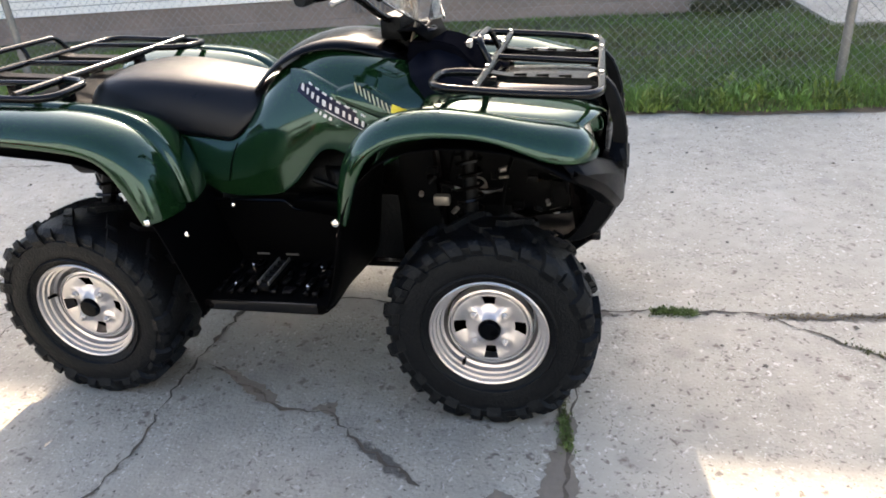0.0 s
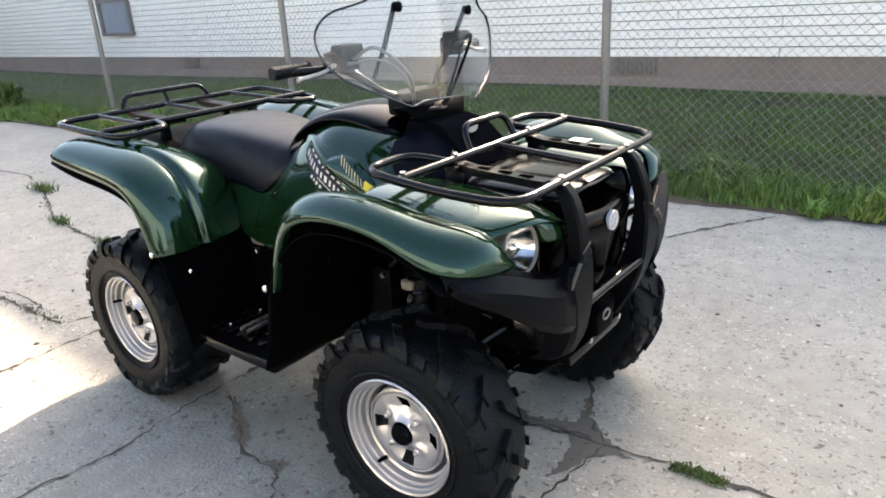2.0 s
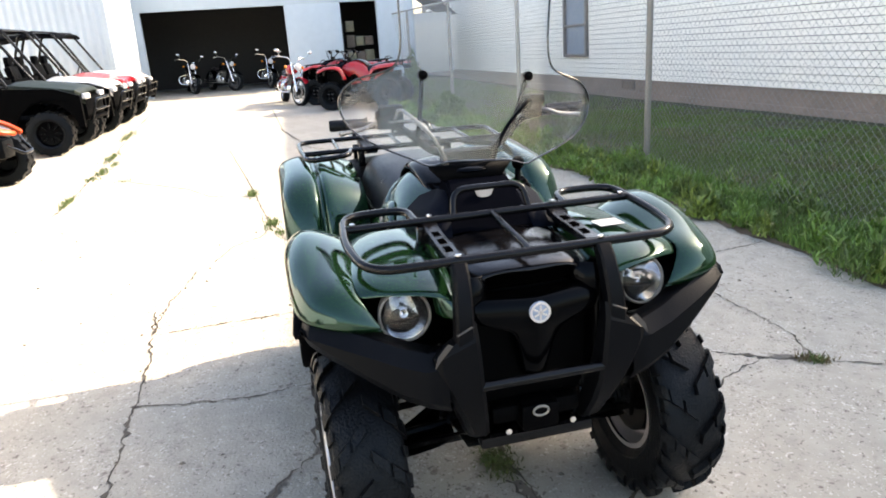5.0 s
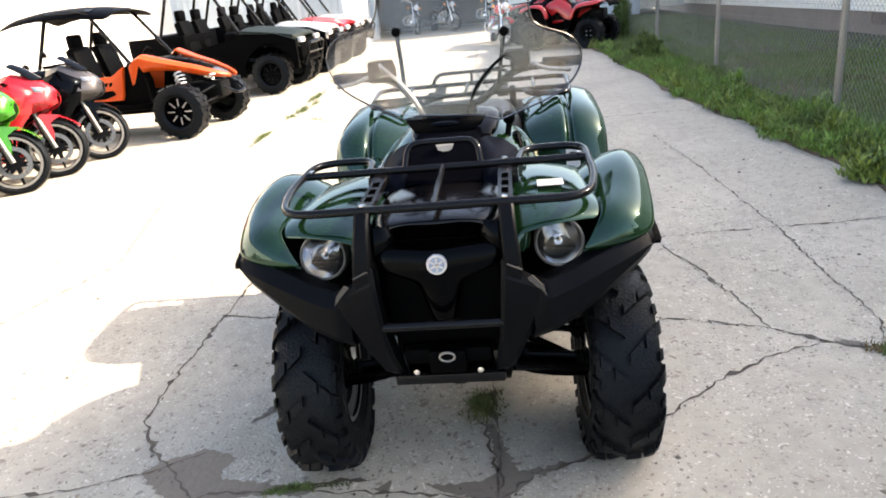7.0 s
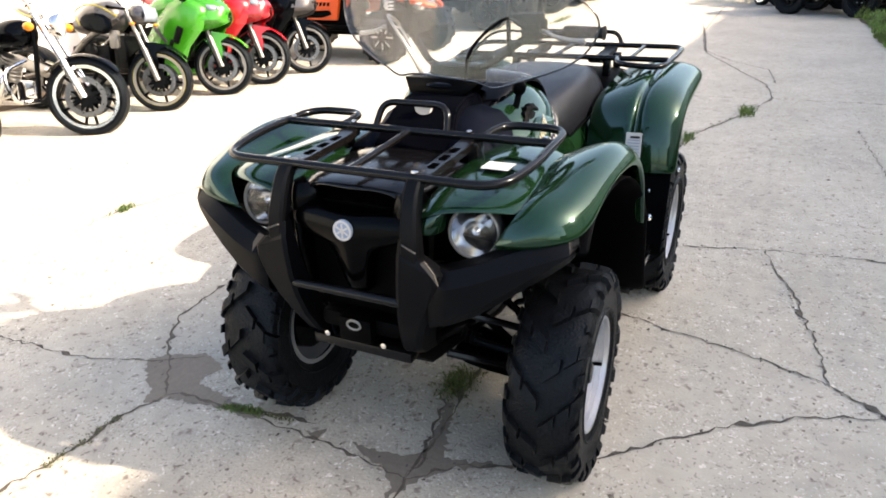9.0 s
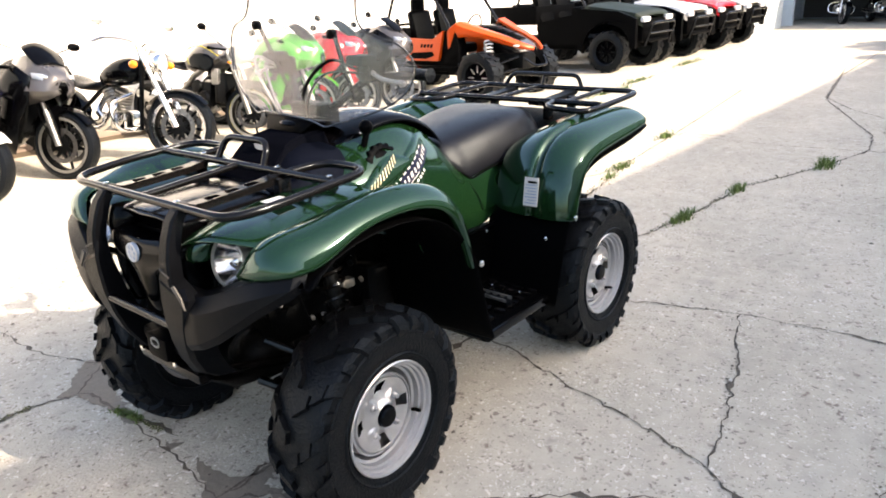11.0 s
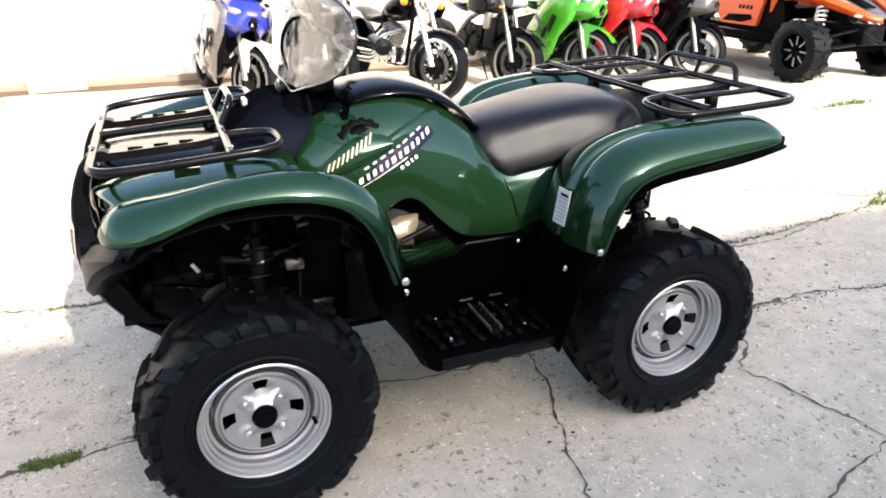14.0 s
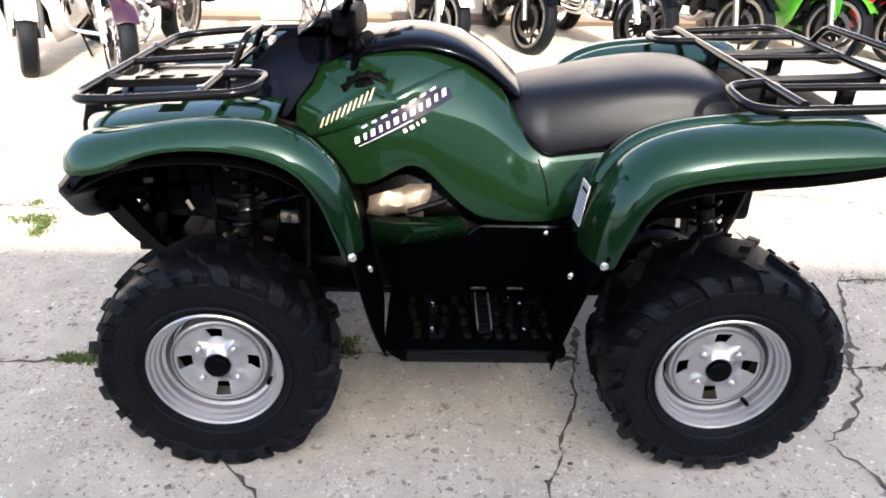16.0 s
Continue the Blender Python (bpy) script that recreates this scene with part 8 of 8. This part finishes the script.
            plate(bm, [(-0.74, 1.02), (-0.84, 0.58), (-1.5, 0.58), (-1.7, 0.75), (-1.62, 0.92), (-0.95, 0.90)], s * 0.62, s * 0.68)
            door = part("door", bm, P, q, "orange half door with black band")
            bm = B()
            plate(bm, [(-0.92, 0.66), (-1.1, 0.61), (-1.5, 0.61), (-1.38, 0.70), (-0.96, 0.72)], s * 0.68, s * 0.688)
            part("band", bm, K, door)
            for k in range(4):
                bm = B()
                plate(bm, [(-0.96 - 0.07 * k, 0.78), (-1.0 - 0.07 * k, 0.78), (-0.98 - 0.07 * k, 0.83), (-0.94 - 0.07 * k, 0.83)], s * 0.68, s * 0.686)
                part("mark", bm, K, door)
            bm = B()
            box(bm, (-1.05, s * 0.66, 0.47), (1.2, 0.1, 0.08), 0.02)
            part("sill", bm, K, door)
            bm = B()
            loft(bm, [[(-1.6, s * 0.6, 0.95), (-1.6, s * 0.70, 0.7)], [(-2.0, s * 0.62, 1.0), (-2.0, s * 0.74, 0.85)], [(-2.6, s * 0.6, 0.95), (-2.6, s * 0.72, 0.88)]])
            part("rear_fender", bm, P, q, sub=1, thick=0.01)
            bm = B()
            plate(bm, [(-0.52, 1.02), (-0.46, 0.80), (-0.46, 0.46), (-1.0, 0.44), (-0.82, 0.62), (-0.72, 1.03)], s * 0.44, s * 0.64)
            part("inner_fender", bm, K, q)
            bm = B()
            ball(bm, (0.33, s * 0.25, 0.79), (0.06, 0.05, 0.02), seg=10)
            part("headlight", bm, M["bwhite"], q)
        bm = B()
        tube(bm, fillet([(0.46, -0.25, 0.62), (0.60, -0.15, 0.5), (0.60, 0.15, 0.5), (0.46, 0.25, 0.62)], 0.06), 0.02, 8)
        part("front_bumper", bm, M["tube"], q)
    else:
        bm = B()
        secs = [[(x, -wd, z - 0.16), (x, -wd * 0.94, z - 0.02), (x, -wd * 0.4, z + 0.02), (x, wd * 0.4, z + 0.02), (x, wd * 0.94, z - 0.02), (x, wd, z - 0.16)] for x, wd, z in ((0.52, 0.50, 0.88), (0.42, 0.60, 0.96), (0.1, 0.66, 1.02), (-0.35, 0.68, 1.08), (-0.45, 0.68, 1.09))]
        loft(bm, secs)
        part("hood", bm, P, q, angle=30, thick=0.01)
        bm = B()
        box(bm, (0.48, 0, 0.66), (0.10, 1.0, 0.36), 0.03)
        box(bm, (0.56, 0, 0.50), (0.06, 0.8, 0.06), 0.02)
        part("grille", bm, K, q)
        for s in (1, -1):
            bm = B()
            box(bm, (0.53, s * 0.42, 0.84), (0.08, 0.24, 0.09), 0.03)
            part("headlight", bm, M["bwhite"], q)
            bm = B()
            loft(bm, [[(0.42, s * 0.60, 0.84), (0.42, s * 0.76, 0.76)], [(0.2, s * 0.64, 0.86), (0.2, s * 0.78, 0.84)], [(-0.2, s * 0.66, 0.86), (-0.2, s * 0.78, 0.84)], [(-0.4, s * 0.66, 0.7), (-0.42, s * 0.76, 0.5)]])
            part("front_fender", bm, K, q, sub=1, thick=0.01)
            bm = B()
            arch = [(0.44 * math.cos(radians(k)), 0.36 + 0.44 * math.sin(radians(k))) for k in range(5, 200, 13)]
            plate(bm, [(0.52, 0.86), (0.20, 0.98), (-0.50, 1.03), (-0.56, 0.40)] + [(x_ if x_ > -0.46 else -0.46, z_) for x_, z_ in arch[::-1]] + [(0.52, 0.40)], s * 0.66, s * 0.74)
            part("wheel_arch", bm, K, q)
            bm = B()
            plate(bm, [(-0.45, 0.98), (-0.45, 0.45), (-1.35, 0.45), (-1.4, 0.8)], s * 0.64, s * 0.68)
            part("door", bm, K, q)
        bm = B()
        tube(bm, fillet([(0.55, -0.45, 0.42), (0.66, -0.42, 0.78), (0.66, 0.42, 0.78), (0.55, 0.45, 0.42)], 0.08), 0.022, 8)
        tube(bm, [(0.63, -0.43, 0.62), (0.63, 0.43, 0.62)], 0.018, 8)
        part("brush_guard", bm, M["tube"], q)
        bm = B()
        for cc, ss in (((-1.95, 0, 0.80), (1.0, 1.3, 0.06)), ((-1.46, 0, 0.94), (0.05, 1.3, 0.3)), ((-1.95, 0.64, 0.94), (1.0, 0.05, 0.3)), ((-1.95, -0.64, 0.94), (1.0, 0.05, 0.3))):
            box(bm, cc, ss, 0.01)
        part("cargo_bed", bm, K, q)
    # cage, seats, wheel
    top = 1.78 if sport else 1.92
    for s in (1, -1):
        bm = B()
        x0 = -0.62 if sport else -0.45
        tube(bm, fillet([(x0, s * 0.62, 1.02), (x0 - 0.55, s * 0.55, top), (x0 - 1.15, s * 0.55, top), (x0 - 1.5, s * 0.60, 0.9)], 0.12), 0.026, 10)
        part("cage_tube", bm, M["tube"], q)
        bm = B()
        box(bm, (-1.28, s * 0.30, 0.70), (0.48, 0.46, 0.16), 0.05)
        box(bm, (-1.52, s * 0.30, 1.02), (0.14, 0.44, 0.62), 0.06, Matrix.Translation((-1.52, 0, 1.02)) @ Matrix.Rotation(radians(-14), 4, "Y") @ Matrix.Translation((1.52, 0, -1.02)))
        box(bm, (-1.60, s * 0.30, 1.40), (0.10, 0.26, 0.2), 0.04)
        part("seat", bm, M["black"], q)
    for x, z in ((-1.17 if sport else -1.0, top), (-1.75 if sport else -1.6, top), (-2.0, 1.1)):
        bm = B()
        tube(bm, [(x, -0.56, z), (x, 0.56, z)], 0.024, 8)
        part("cross_tube", bm, M["tube"], q)
    if roof:
        bm = B()
        loft(bm, [[(x, -0.66, z - 0.10), (x, -0.52, z + 0.01), (x, 0, z + 0.05), (x, 0.52, z + 0.01), (x, 0.66, z - 0.10)] for x, z in ((-0.80, top - 0.06), (-1.2, top + 0.03), (-1.8, top + 0.05), (-2.3, top), (-2.5, top - 0.08))])
        part("roof", bm, K, q, sub=1, thick=0.02)
    bm = B()
    tube(bm, [(-0.92 + 0.05 * math.sin(t), 0.30 + 0.17 * math.cos(t), 1.05 + 0.17 * math.sin(t)) for t in [2 * math.pi * k / 20 for k in range(20)]], 0.014, 6, closed=True)
    tube(bm, [(-0.7, 0.30, 0.95), (-0.92, 0.30, 1.05)], 0.02, 6)
    part("steering_wheel", bm, M["black"], q)
    bm = B()
    box(bm, (-0.66, 0, 0.98), (0.2, 1.15, 0.16), 0.04)
    part("dashboard", bm, K, q)
    return q


buggy((-6.3, -3.76), 3, "orange", "orange sport buggy with black roof and spoked wheels", True, True)
buggy((-9.95, -3.78), 2, "olive", "dark green utility buggy with roll cage", False, False)
buggy((-11.65, -3.7), 2, "bwhite", "white-hooded utility buggy with roll cage", False, False)
buggy((-13.3, -3.7), 2, "bred", "red-hooded utility buggy with roll cage", False, False)
buggy((-14.95, -3.7), 2, "bwhite", "white-hooded utility buggy with roll cage", False, True)


# ---- red quads at the end of the lane ----
quad_bike("quad_bike", "red quad bike parked at the end of the lane", "red", Matrix.Translation((-12.9, 1.5, 0)) @ Matrix.Rotation(radians(-118), 4, "Z"), "far vehicles", full=False)
quad_bike("quad_bike", "red quad bike parked behind another", "red", Matrix.Translation((-14.5, 1.3, 0)) @ Matrix.Rotation(radians(-118), 4, "Z"), "far vehicles", full=False)

# grey concrete block at the foot of the white wall
bm = B()
box(bm, (1.75, -6.2, 0.13), (0.55, 0.24, 0.26), 0.02)
tagged(part("concrete_block", bm, M["conc"]), "grey concrete block at the wall foot", "block")
